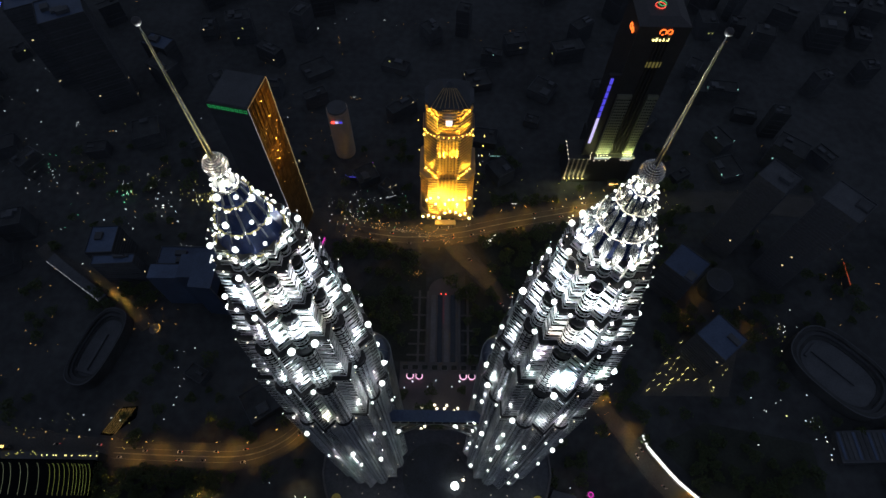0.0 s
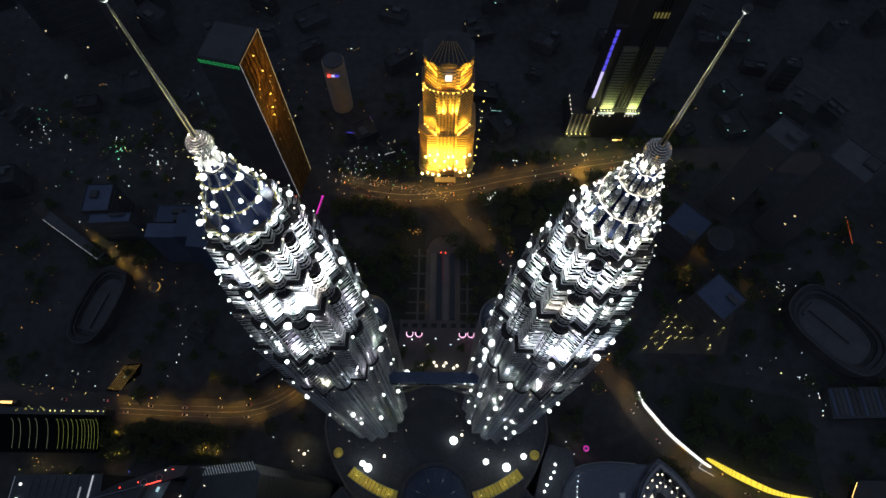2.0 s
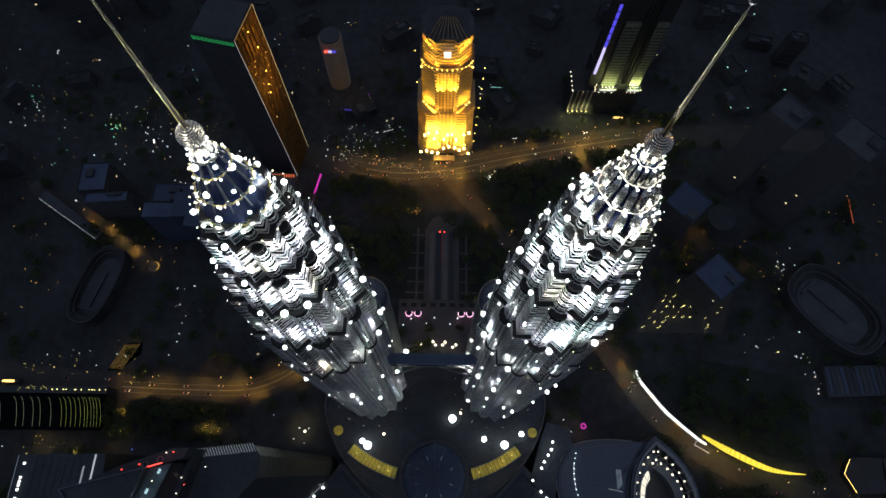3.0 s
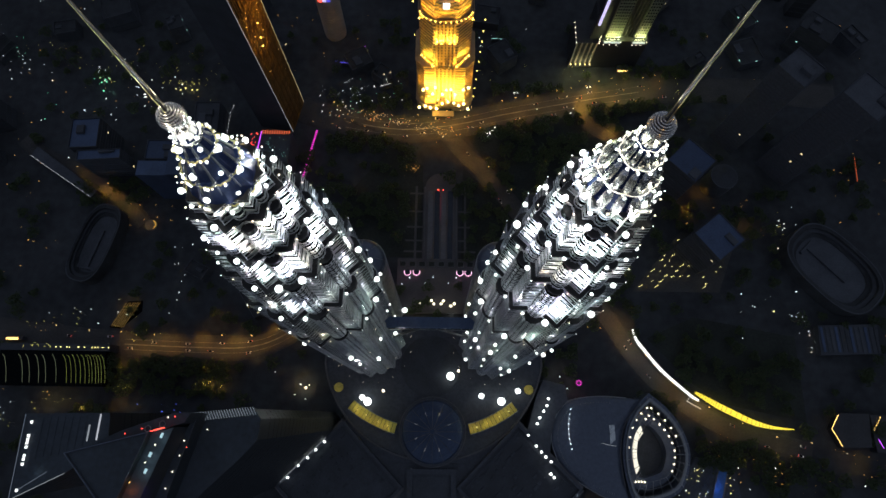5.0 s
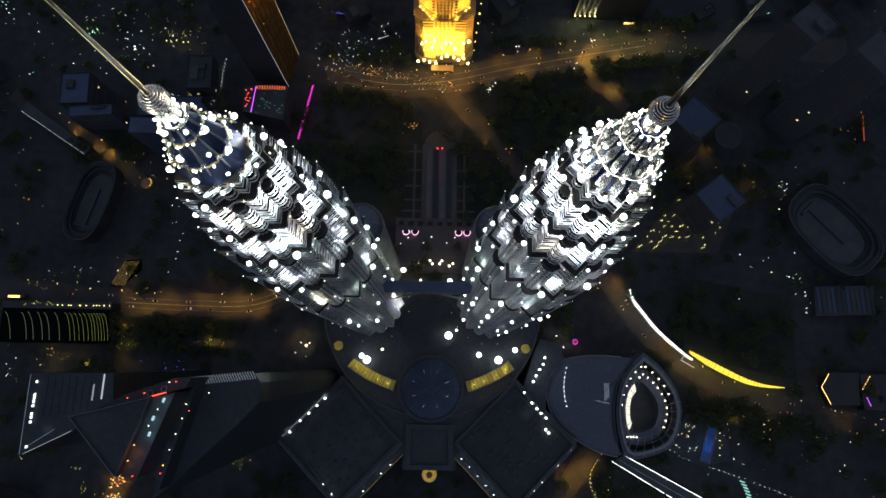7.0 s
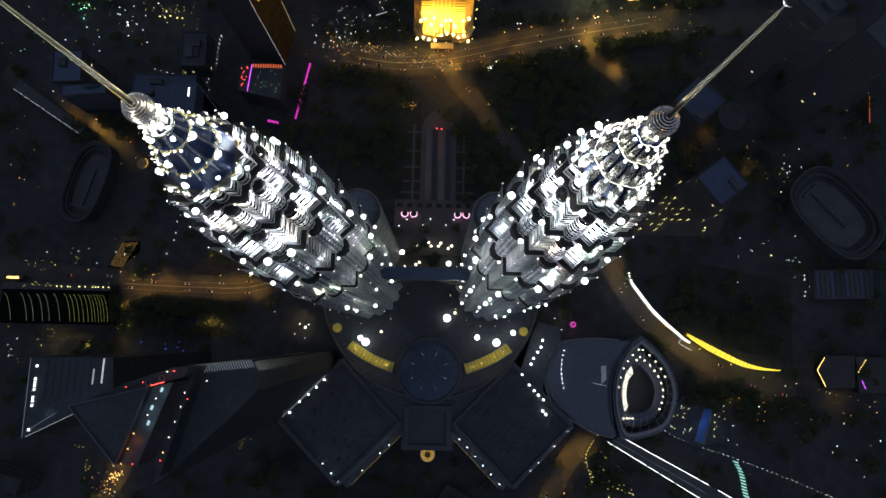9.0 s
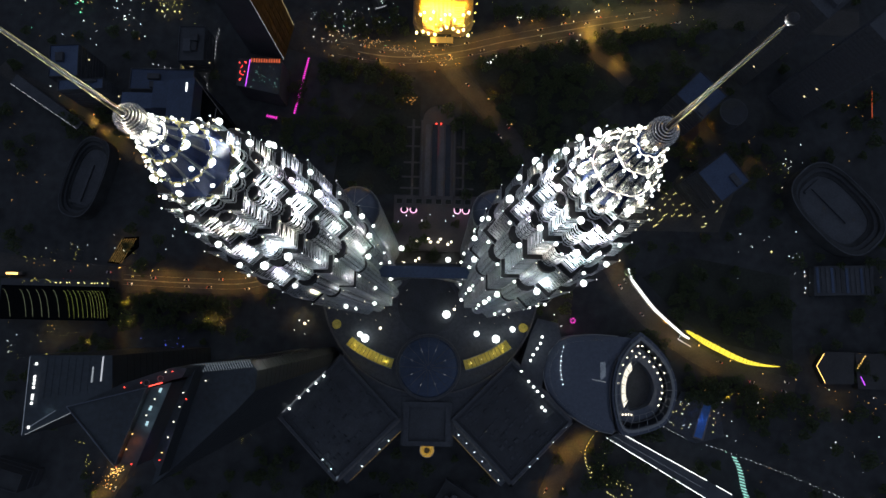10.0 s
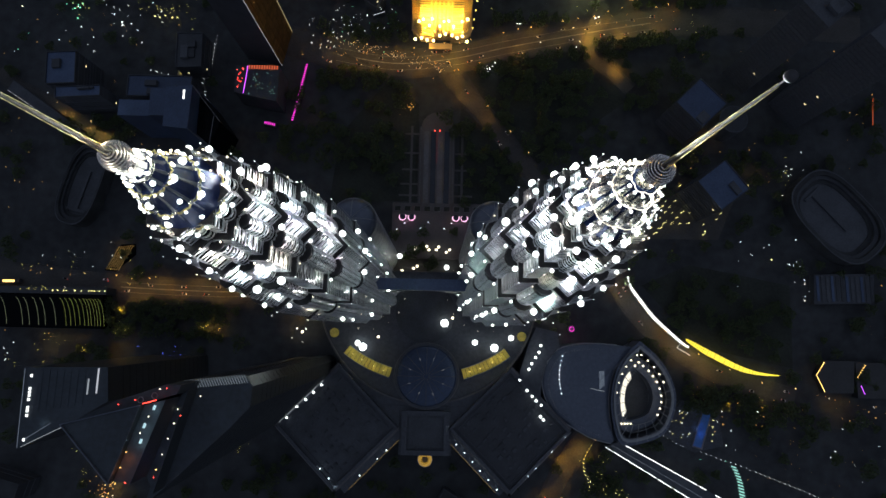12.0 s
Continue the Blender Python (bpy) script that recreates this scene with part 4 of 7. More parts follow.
# amber-lit tower on the avenue
gold = thing("amber_lit_tower", pose(6, 350, 0), "stone office tower floodlit bright amber with stepped shoulders", "skyscraper")
GOLD_TIERS = [(0, 9, 28.0, 24), (9, 72, 26.5, 22.5), (72, 128, 22.5, 20.5), (128, 160, 20.5, 18.5)]
for i, (z0, z1, hw, hd) in enumerate(GOLD_TIERS):
    c = 0.28 * hw if i < 2 else 0.52 * hw
    shape = [(-hw, -hd + c), (-hw + c, -hd), (-0.3 * hw, -hd), (-0.3 * hw, -hd + 2.2), (0.3 * hw, -hd + 2.2), (0.3 * hw, -hd), (hw - c, -hd), (hw, -hd + c), (hw, hd - c), (hw - c, hd), (-hw + c, hd), (-hw, hd - c)]
    body = part("shaft", prism(bmesh.new(), shape, z0, z1), STONE, gold)
    wide = [(px * 1.015, py * 1.02) for px, py in shape]
    sill = mesh_of(ring(bmesh.new(), [(px * 0.99, py * 0.99) for px, py in shape], wide, 0, 1.2), "storey_band", STONE)
    slit = mesh_of(ring(bmesh.new(), [(px * 0.98, py * 0.98) for px, py in shape], [(px * 1.004, py * 1.005) for px, py in shape], 0, 1.7), "window_band", NIGHT_GLASS)
    z = z0 + 3.2
    while z < z1 - 2:
        part("storey_band", sill, None, body, "", pose(0, 0, z))
        if i:
            part("window_band", slit, None, body, "", pose(0, 0, z + 1.7))
        z += 3.9
    part("cornice", prism(bmesh.new(), [(px * 1.04, py * 1.04) for px, py in shape], z1 - 0.8, z1 + 0.6), STONE if i < 3 else ROOF_DARK, gold)
    if i in (1, 2):
        for q in range(6):
            px = -0.34 * hw + 0.68 * hw * q / 5
            if abs(px) < hw - c:
                part("pilaster", box_bm(px - 0.9, px + 0.9, -hd - 1.5, -hd + 2.6, z0, z1 - 1), STONE, gold)
for sx in (-1, 1):
    for q in range(3):
        part("shoulder", box_bm(-4.2, 4.2, -1.6, 1.6, 0, 5.5 - 1.6 * q, taper=0.25), STONE, gold, "", pose(sx * (13.5 + 3.6 * q), -20.5 + 3.4 * q, 72, 0, 0, sx * 45))
        part("shoulder", box_bm(-3.6, 3.6, -1.2, 1.2, 0, 4.0, taper=0.2), STONE, gold, "", pose(sx * (11.5 + 3.2 * q), -17.2 + 3.2 * q, 149 + 2.5 * q, 0, 0, sx * 45))
part("hip_roof", prism(bmesh.new(), [(-18, -16), (18, -16), (18, 17), (-18, 17)], 160.6, 172, [(-6, -4), (6, -4), (6, 6), (-6, 6)]), ROOF_DARK, gold, "dark hipped roof")
for q in range(9):
    part("roof_rib", tube(bmesh.new(), [(-16 + 4 * q, -16.2, 160.8), (-5.2 + 1.3 * q, -4.2, 172.1)], 0.3, 4), STONE, gold)
part("lantern", prism(bmesh.new(), circle(4, 8), 171, 176, circle(1.2, 8)), ROOF_DARK, gold)
part("clock_sign", box_bm(-2.8, 2.8, -20.9, -20.4, 144, 150.5), glow("white_sign_panel", (1.0, 0.95, 0.92), 1.4), gold, "square glowing white sign")
AMBER_LAMP = mesh_of(ball(bmesh.new(), 0.9, sub=1), "floodlight", LAMP_AMBER)
AMBER_HOT = mesh_of(ball(bmesh.new(), 1.5, sub=1), "floodlight", glow("hot_amber_floodlight", (1.0, 0.80, 0.30), 6))
AMBER_SMALL = mesh_of(ball(bmesh.new(), 0.55, sub=1), "floodlight", LAMP_AMBER)


def amber(dx, dy, z, watts, data=None):
    part("floodlight", data or AMBER_LAMP, None, gold, "glowing amber floodlight", pose(dx, dy, z))
    if watts:
        spot_light("amber_light", (6 + dx, 350 + dy - 1.9, z + 0.8), (6 + dx * 0.9, 350 + dy + 2.5, z + 8), 1.5 * watts, AMBER, 0.8, 130)


glim = random.Random(41)
for q in range(10):
    amber(-25 + 5.6 * q + glim.uniform(-1.5, 1.5), -26.5, 11.5 + glim.uniform(-5, 9), 38000 * glim.uniform(0.3, 1.7), AMBER_HOT)
    amber(-22 + 4.9 * q + glim.uniform(-1.5, 1.5), -25.0, 36 + glim.uniform(-7, 9), 38000 * glim.uniform(0.3, 1.7), AMBER_HOT)
    if q % 2:
        amber(-20 + 4.4 * q, -24.6, 24 + glim.uniform(-4, 4), 9000, AMBER_LAMP)
for sx in (-1, 1):
    for q in range(5):
        amber(sx * (10.5 + 2.7 * q), -23.5 + 2.4 * q, 74 + 0.8 * q, 14000, AMBER_LAMP)
    for q in range(4):
        amber(sx * (10 + 2.6 * q), -19.5 + 2.3 * q, 150 + 1.2 * q, 5200, AMBER_SMALL)
    amber(sx * 22.5, -11.0, 122, 15000, AMBER_LAMP)
for dx in (-8, -3.5, 3.5, 8):
    amber(dx, -21.9, 104, 24000)
for q in range(15):
    a = math.pi * (q + 0.5) / 15
    amber(-21.5 * math.cos(a), -12.0 - 9.5 * math.sin(a), 132.5 - 3 * math.sin(a), 4800, AMBER_SMALL)
for q in range(9):
    amber(29 + q * 0.5, -22 + 1.5 * q, 24 + 12 * q, 500, AMBER_SMALL)
for z in (60, 100, 140):
    amber(-27, -10, z, 2500, AMBER_SMALL)
front = [(-20.0 * math.cos(math.pi * q / 12), -11.5 - 8.0 * math.sin(math.pi * q / 12)) for q in range(13)]
rail = [(-21.2 * math.cos(math.pi * q / 12), -11.8 - 9.0 * math.sin(math.pi * q / 12)) for q in range(13)]
part("balcony", ring(bmesh.new(), [(-20.0, -8)] + front + [(20.0, -8)], [(-21.2, -7)] + rail + [(21.2, -7)], 129.2, 130.6), STONE, gold, "bowed stone balcony")
for dx in (-12, 12):
    spot_light("roof_light", (6 + dx, 350 - 24, 150), (6 + 0.4 * dx, 350 - 8, 168), 5200, AMBER, 0.8, 80)
part("forecourt_canopy", box_bm(-12, 10, -34, -28.2, 5, 6), STONE, gold)

# bronze glass slab with light edges
slab = thing("bronze_slab_tower", pose(-148, 297, 0, 0, 0, -12), "dark slab tower with a bronze glass flank and light-strip edges", "skyscraper")
SH, SD, SW = 194, 36.5, 34
part("core", box_bm(-SW, -0.4, 0, SD, 0, SH), ROOF_DARK, slab, "dark glass body")
part("roof", box_bm(-SW + 1, -1.5, 1, SD - 1, SH, SH + 0.5), ROOF_DARK, slab)
pane = mesh_of(box_bm(-0.35, 0.12, 0.1, SD / 12 - 0.1, 0.12, 3.75), "bronze_panel", BRONZE_GLASS)
for i in range(48):
    for j in range(6):
        part("bronze_panel", pane, None, slab, "", pose(0, SD / 6 * j, 4.0 * i) @ Matrix.Diagonal((1, 2, 1, 1)))
for yy in (0, SD):
    part("edge_light", tube(bmesh.new(), [(0.3, yy, 2), (0.3, yy, SH)], 0.17, 5), STRIP_DIM if yy == 0 else glow("warm_edge_strip", (1.0, 0.75, 0.4), 0.55), slab, "vertical edge light strip")
part("top_light", tube(bmesh.new(), [(0.3, 0, SH), (0.3, SD, SH)], 0.2, 5), glow("bronze_edge", (1.0, 0.6, 0.2), 0.3), slab)
for q in range(5):
    part("screen_bar", box_bm(-0.2, 1.0, 3 + 5 * q, 3.4 + 5 * q, SH - 30, SH - 1), BRONZE_GLASS, slab)
# point lights are added well off the face to give it an amber glow
for y, z, w in ((22, 165, 3000), (14, 120, 2200), (16, 128, 1800), (20, 140, 1600), (18, 185, 2200)):
    part("facade_lamp", ball(bmesh.new(), 0.55, (1.0, y, z), 1), LAMP_AMBER, slab, "small amber facade lamp")
    at = Matrix.Rotation(radians(-12), 4, "Z") @ Vector((9, y, z))
    point_light("slab_fill_light", (-148 + at.x, 297 + at.y, z), 1.3 * w, AMBER, 1.0)
spark = random.Random(17)
for q in range(16):
    part("facade_lamp", ball(bmesh.new(), spark.uniform(0.16, 0.34), (0.5, spark.uniform(3, 32), spark.gauss(132, 20)), 1), LAMP_SODIUM, slab, "tiny amber facade lamp")
sign = thing("green_sign", pose(-148, 297, 0, 0, 0, -12), "row of glowing green sign strokes on a dark parapet", "sign")
for q in range(9):
    x0 = -33 + 3.7 * q
    part("stroke", ring(bmesh.new(), [(x0 + 0.35, 0.4), (x0 + 2.0, 0.4), (x0 + 2.0, 2.7), (x0 + 0.35, 2.7)], [(x0, 0), (x0 + 2.35, 0), (x0 + 2.35, 3.1), (x0, 3.1)], 0, 0.3), LAMP_GREEN, sign, "", pose(0, -0.65, SH - 4.6, 90))
part("backing", box_bm(-34, 0, -0.6, -0.2, SH - 6, SH), DARK_METAL, sign)

# round tower
rt = thing("round_tower", pose(-113, 420, 0), "pale brown round tower with a small coloured roof sign", "building")
part("shaft", prism(bmesh.new(), circle(11.5, 32), 0, 70), PALE_WALL, rt)
cyl_band = mesh_of(ring(bmesh.new(), circle(11.4, 32), circle(11.8, 32), 0, 1.0), "storey_band", PALE_WALL)
for i in range(1, 17):
    part("storey_band", cyl_band, None, rt, "", pose(0, 0, 4 * i))
part("roof", prism(bmesh.new(), circle(10.5, 32), 70, 72), ROOF_DARK, rt)
for dx, mat in ((-4.2, LAMP_RED), (0, LAMP_LILAC), (4.2, LAMP_BLUE)):
    part("sign_panel", box_bm(dx - 1.7, dx + 1.7, -12.6, -12.2, 60, 63), mat, rt, "glowing sign panel")
point_light("round_tower_light", (-103, 392, 22), 1200, AMBER, 1.0)

# bank tower with lit flanks
bank = thing("office_tower", pose(185, 410, 0), "dark office tower with yellow-green lit flanks and a glowing crest", "skyscraper")
BH = 203
part("shaft", box_bm(-22, 22, -22, 22, 0, BH), NIGHT_GLASS, bank, "dark glass shaft")
part("crown", prism(bmesh.new(), [(-22, -22), (22, -22), (22, 22), (-22, 22)], BH, BH + 4, [(-13, -13), (13, -13), (13, 13), (-13, 13)]), DARK_METAL, bank)
for x0, x1 in ((-19, -5), (10, 20)):
    part("lit_bay", box_bm(x0, x1, -25, -22, 44, 128), BANK_WALL, bank, "pale wall bay with punched windows")
    nw = int((x1 - x0) / 2.2)
    hole = mesh_of(box_bm(-0.65, 0.65, -0.1, 0.1, -0.9, 0.9), "window", GLASS)
    for i in range(nw):
        for j in range(20):
            part("window", hole, None, bank, "", pose(x0 + (i + 0.5) * (x1 - x0) / nw, -25.05, 47 + 4.0 * j))
    for q in range(4):
        lx = x0 + (q + 0.5) * (x1 - x0) / 4
        part("floodlight", ball(bmesh.new(), 0.5, (lx, -27.4, 44.5), 1), LAMP_WARM, bank, "glowing floodlight")
        if q in (1, 3):
            point_light("bank_light", (185 + lx, 410 - 28.5, 46.5), 7500, (0.9, 0.95, 0.34), 0.7)
for q in range(4):
    part("fin", box_bm(-3 + 3.2 * q, -2.2 + 3.2 * q, -24, -22, 44, BH - 6), DARK_METAL, bank)
part("podium", box_bm(-24, 24, -28.5, 22.5, 0, 43), NIGHT_GLASS, bank)
# the balconies' white light is put into their own emission
for x0, x1 in ((-20, -4), (9, 21)):
    part("glowing_balcony", box_bm(x0, x1, -29.4, -28.6, 40.6, 42.6), glow("glowing_balcony", (0.9, 1.0, 0.95), 0.55), bank, "balcony with its white light put into the material")
for q in range(12):
    part("podium_lamp", ball(bmesh.new(), 0.5, ((-26, -25.5, -25, -24.6, -20, -14, -7, -4, 9, 13, 17, 22)[q], -29.8, (47, 51, 44, 41, 39, 39, 39, 43.6, 39, 39, 39, 43.6)[q]), 1), LAMP_WARM, bank, "glowing parapet lamp")
for z0, z1, mat in [(60, 97, LAMP_LILAC)] + [(98.5 + 8.6 * q, 105.5 + 8.6 * q, LAMP_BLUE) for q in range(6)]:
    part("screen", box_bm(-30.9, -28.2, -24.2, -23.6, z0, z1), mat, bank, "tall glowing screen")
part("screen_frame", box_bm(-33.0, -22, -23.6, -20, 40, 152), DARK_METAL, bank)
crest = glow("orange_crest", (1.0, 0.16, 0.02), 2.0)
for m in (pose(2, -22.4, 198), pose(-22.4, -8, 191, 0, 0, -90)):
    part("crest_loop", torus(2.6, 0.6, 20, 6), crest, bank, "glowing orange crest", m @ pose(-2.6, 0, 0, 90))
    part("crest_loop", torus(2.1, 0.6, 20, 6), crest, bank, "", m @ pose(3.0, 0, 0.4, 90))
for q in range(6):
    part("sign_stroke", box_bm(-7 + 2.6 * q, -5.2 + 2.6 * q, -22.7, -22.2, 189, 191 + (q % 2) * 1.2), LAMP_YELLOW, bank, "glowing yellow sign stroke")
part("sign_panel", box_bm(-4, 9, -23, -22.5, 161, 167), glow("dim_yellow_panel", (0.6, 0.5, 0.12), 0.16), bank, "dim yellow panel")
part("roof_ring", torus(4.2, 0.4, 24, 6), glow("red_ring", (1.0, 0.1, 0.06), 1.2), bank, "red ring lamp", pose(-2, 0, BH + 4.6))
part("roof_ring", torus(3.2, 0.35, 24, 6), glow("green_ring", (0.1, 0.8, 0.25), 0.6), bank, "green ring lamp", pose(0, 2, BH + 5))
annex = thing("office_annex", pose(150, 395, 0), "low dark annex with yellow-lit fins and parapet lamps", "building")
part("block", box_bm(-12, 12, -14, 14, 0, 40), NIGHT_GLASS, annex)
for q in range(5):
    part("fin", box_bm(-12 + 5 * q, -10.6 + 5 * q, -15, -14, 8, 40), PALE_WALL, annex)
    part("lamp", ball(bmesh.new(), 0.7, (-11 + 5 * q, -16.6, 9), 1), LAMP_YELLOW, annex, "glowing yellow lamp")
    part("lamp", ball(bmesh.new(), 0.6, (-12.6, -14 + 6 * q, 40.6), 1), LAMP_WARM, annex, "glowing lamp")
    if q % 2 == 0:
        point_light("annex_light", (150 - 11 + 5 * q, 395 - 17.5, 10), 1600, (0.95, 0.92, 0.4), 0.6)
kiosk = thing("roof_sign", pose(196, 379, 0), "small orange-lit sign box on a low kiosk", "sign")
part("kiosk", box_bm(-6, 6, -3, 3, 0, 4), ROOF_DARK, kiosk)
part("panel", box_bm(-5, 5, -3.3, -2.9, 1, 3.6), LAMP_SODIUM, kiosk, "glowing orange panel")

# concert hall with an almond-shaped atrium
HALL = 27.0
hall2 = thing("concert_hall", pose(0, 0, 0), "dark round-ended hall with an almond-shaped lit atrium", "hall")
edge_pts = bend([(164, 38), (140, 39), (116, 35), (104, 23), (98.8, 6), (103.4, -12), (113, -24), (138, -39), (157, -44)], 5)
left_arc = bend([(160, -42), (156.5, -24), (156, -4), (161, 16), (172, 30), (181, 37.5)], 5)
outline = edge_pts + left_arc[:-1]
cx0, cy0 = 138, 0
part("hall_block", prism(bmesh.new(), outline, 0, HALL - 5), PANEL_BLUE, hall2, "dark metal hall roof")
part("seam", tube(bmesh.new(), [(px - 1.2, py, HALL - 0.5) for px, py in left_arc[3:-4]], 0.4, 5), CONCRETE, hall2)
shell = bmesh.new()
rows = [[shell.verts.new((cx0 + k * (px - cx0), cy0 + k * (py - cy0), HALL - 5 + 6 * math.sqrt(1 - k * k))) for px, py in outline] for k in (1.0, 0.97, 0.92, 0.85, 0.75, 0.62, 0.45, 0.25)]
for a, b in zip(rows, rows[1:]):
    for q in range(len(a)):
        shell.faces.new((a[q], a[(q + 1) % len(a)], b[(q + 1) % len(a)], b[q]))
shell.faces.new(rows[-1])
smooth(part("roof_shell", shell, PANEL_BLUE, hall2, "smooth dark metal roof shell"))
part("rim", tube(bmesh.new(), [(*p, HALL - 4.8) for p in edge_pts], 0.5, 6), STEEL, hall2)
for q in range(9):
    part("roof_lamp", ball(bmesh.new(), 0.45, (119 - 6.5 * math.sin(math.pi * (0.2 + 0.55 * q / 8)), 28 - 3.9 * q, HALL + 0.9), 1), LAMP_COOL, hall2, "small cool roof lamp")
part("lit_ridge", tube(bmesh.new(), [(119 - 6.5 * math.sin(math.pi * (0.2 + 0.55 * q / 8)), 28 - 3.9 * q, HALL + 0.7) for q in range(2, 8)], 0.25, 5), STRIP_DIM, hall2)
for q in range(3, len(edge_pts) - 3):
    for f in (0.0, 0.5):
        px, py = (edge_pts[q][k] * (1 - f) + edge_pts[q + 1][k] * f for k in (0, 1))
        part("roof_rib", tube(bmesh.new(), [(px, py, HALL - 4.6), (cx0 + 0.86 * (px - cx0), cy0 + 0.86 * (py - cy0), HALL - 1.8)], 0.16, 4), STEEL, hall2)
# the blades emit the faint light that lies on them
for q in range(5):
    part("louvre", box_bm(146.6 + 0.9 * q, 147.0 + 0.9 * q, 1 + 0.8 * q, 16, HALL + 0.4, HALL + 1.5), STRIP_FAINT, hall2, "louvre blade with faint light put into its material")
part("light_line", tube(bmesh.new(), [(139, 1.6, HALL + 1.1), (150.5, -0.6, HALL + 1.3)], 0.2, 5), STRIP_EDGE, hall2, "short soft light line")


def almond(s):
    """Pointed oval round (182, -4); s: its size."""
    key = bend([(183, 42), (196, 31), (207, 16), (212.5, -2), (210, -19), (201, -35), (182, -43), (165, -44), (158.5, -28), (157, -6), (161.5, 15), (171, 31), (183, 42)], 4)[:-1]
    return [(180 + s * (px - 180), -6 + s * (py + 6)) for px, py in key][::-1]


part("atrium_wall", ring(bmesh.new(), almond(0.9), almond(1.0), 0, HALL - 2), PANEL_BLUE, hall2)
part("atrium_rim", ring(bmesh.new(), almond(0.86), almond(0.92), HALL - 2, HALL), STEEL, hall2, "steel atrium rim")
part("atrium_floor", prism(bmesh.new(), almond(0.88), 0, 6), ROOF_DARK, hall2)
part("atrium_gallery", ring(bmesh.new(), almond(0.5), almond(0.74), 6, 16), PANEL_BLUE, hall2)
out_ring, in_ring, mid_ring = almond(0.98), almond(0.55), almond(0.66)
N = len(out_ring)
for q in range(0, N, 2):
    part("atrium_rib", tube(bmesh.new(), [(*out_ring[q], HALL - 0.5), (*mid_ring[q], HALL + 1.5), (*in_ring[q], HALL + 2)], 0.22, 5), STEEL, hall2)
for s in (0.55, 0.7, 0.84):
    hoop = almond(s)
    part("atrium_hoop", tube(bmesh.new(), [(*p, HALL + 1.6 - (s - 0.55) * 5) for p in hoop + hoop[:1]], 0.18, 5), STEEL, hall2)
lampring, lampring2 = almond(0.62), almond(0.78)
for q in range(N):
    px, py = lampring[q]
    if px > 178 and py > -20 and q % 2:
        part("atrium_lamp", ball(bmesh.new(), 0.95, (px, py, HALL - 3), 1), LAMP_WARM, hall2, "glowing warm lamp")
    px, py = lampring2[q]
    if (py > 2 or (px < 170 and py > -10)) and q % 2 == 0:
        part("atrium_lamp", ball(bmesh.new(), 0.8, (px, py, HALL - 3), 1), LAMP_WARM, hall2, "glowing warm lamp")
gal_o, gal_i = almond(0.54), almond(0.38)
# the gallery's light is put into the panels' own emission
glowing_gallery = glow("glowing_gallery", (1.0, 0.95, 0.78), 0.95)
west_q = [q for q in range(N) if gal_o[q][0] < 177 and gal_o[q][1] > -24]
for a, b in zip(west_q, west_q[1:]):
    if b == a + 1:
        part("gallery_panel", prism_strip(bmesh.new(), [gal_o[a], (0.08 * gal_o[a][0] + 0.92 * gal_o[b][0], 0.08 * gal_o[a][1] + 0.92 * gal_o[b][1])],
             [gal_i[a], (0.08 * gal_i[a][0] + 0.92 * gal_i[b][0], 0.08 * gal_i[a][1] + 0.92 * gal_i[b][1])], 16.2, 16.8), glowing_gallery, hall2, "gallery panel with its light put into the material")
for q in range(4):
    part("atrium_lamp", ball(bmesh.new(), 0.9, (168 + 2.6 * q, -28.5, 17), 1), LAMP_WARM, hall2, "glowing warm lamp")
for x, y in ((190, 12), (195, -6), (172, 12), (170, -25)):
    point_light("atrium_light", (x, y, HALL + 0.5), 70, WARM, 0.7)

# curved light-edged canopy beside the park
canopy = thing("curved_canopy", pose(0, 0, 0), "long curved canopy with a white and yellow glowing edge", "canopy")
white_line = bend([(180.2, 99.1), (182.6, 90), (188.4, 81.2), (203, 62.4), (225, 42.4), (233, 37)], 6)
yellow_line = bend([(231, 44), (241, 38), (252.6, 31.5), (277, 20), (294.7, 15.4), (313, 14)], 6)
ny = len(yellow_line)
part("roof", strip(bmesh.new(), white_line, [2.0 + 2.5 * math.sin(math.pi * i / (len(white_line) - 1)) for i in range(len(white_line))], 6.5, 7.4), PALE_WALL, canopy)
part("white_edge", strip(bmesh.new(), white_line, [1.1 + 1.1 * math.sin(math.pi * i / (len(white_line) - 1)) for i in range(len(white_line))], 7.41, 7.8), STRIP_WHITE, canopy, "bright white light strip")
# the roof ribbon itself emits the canopy's yellow light
part("yellow_roof", strip(bmesh.new(), yellow_line, [0.5 + 4.6 * math.sin(math.pi * (0.12 + 0.88 * i / (ny - 1))) ** 1.2 for i in range(ny)], 6.5, 7.5), STRIP_YELLOW, canopy, "roof with its yellow light put into the material")
for i in range(0, ny - 6, 1):
    p, q = yellow_line[i], yellow_line[i + 1]
    d = Vector((q[0] - p[0], q[1] - p[1])).normalized()
    part("roof_bar", tube(bmesh.new(), [(p[0] - d.y * 3.6, p[1] + d.x * 3.6, 7.6), (p[0] + d.y * 3.6, p[1] - d.x * 3.6, 7.6)], 0.14, 4), DARK_METAL, canopy)
for line in (white_line, yellow_line):
    for p in line[::5]:
        part("post", tube(bmesh.new(), [(p[0], p[1], 0), (p[0], p[1], 6.6)], 0.25, 6), DARK_METAL, canopy)
part("tail_light", tube(bmesh.new(), [(227, 42, 7.6), (222.5, 36.5, 7.6), (234, 30, 7.6)], 0.4, 5), STRIP_DIM, canopy, "thin angled light strip")
for p in white_line[2::8]:
    point_light("canopy_light", (p[0] - 3, p[1] - 3, 9), 800, WHITE, 0.8)
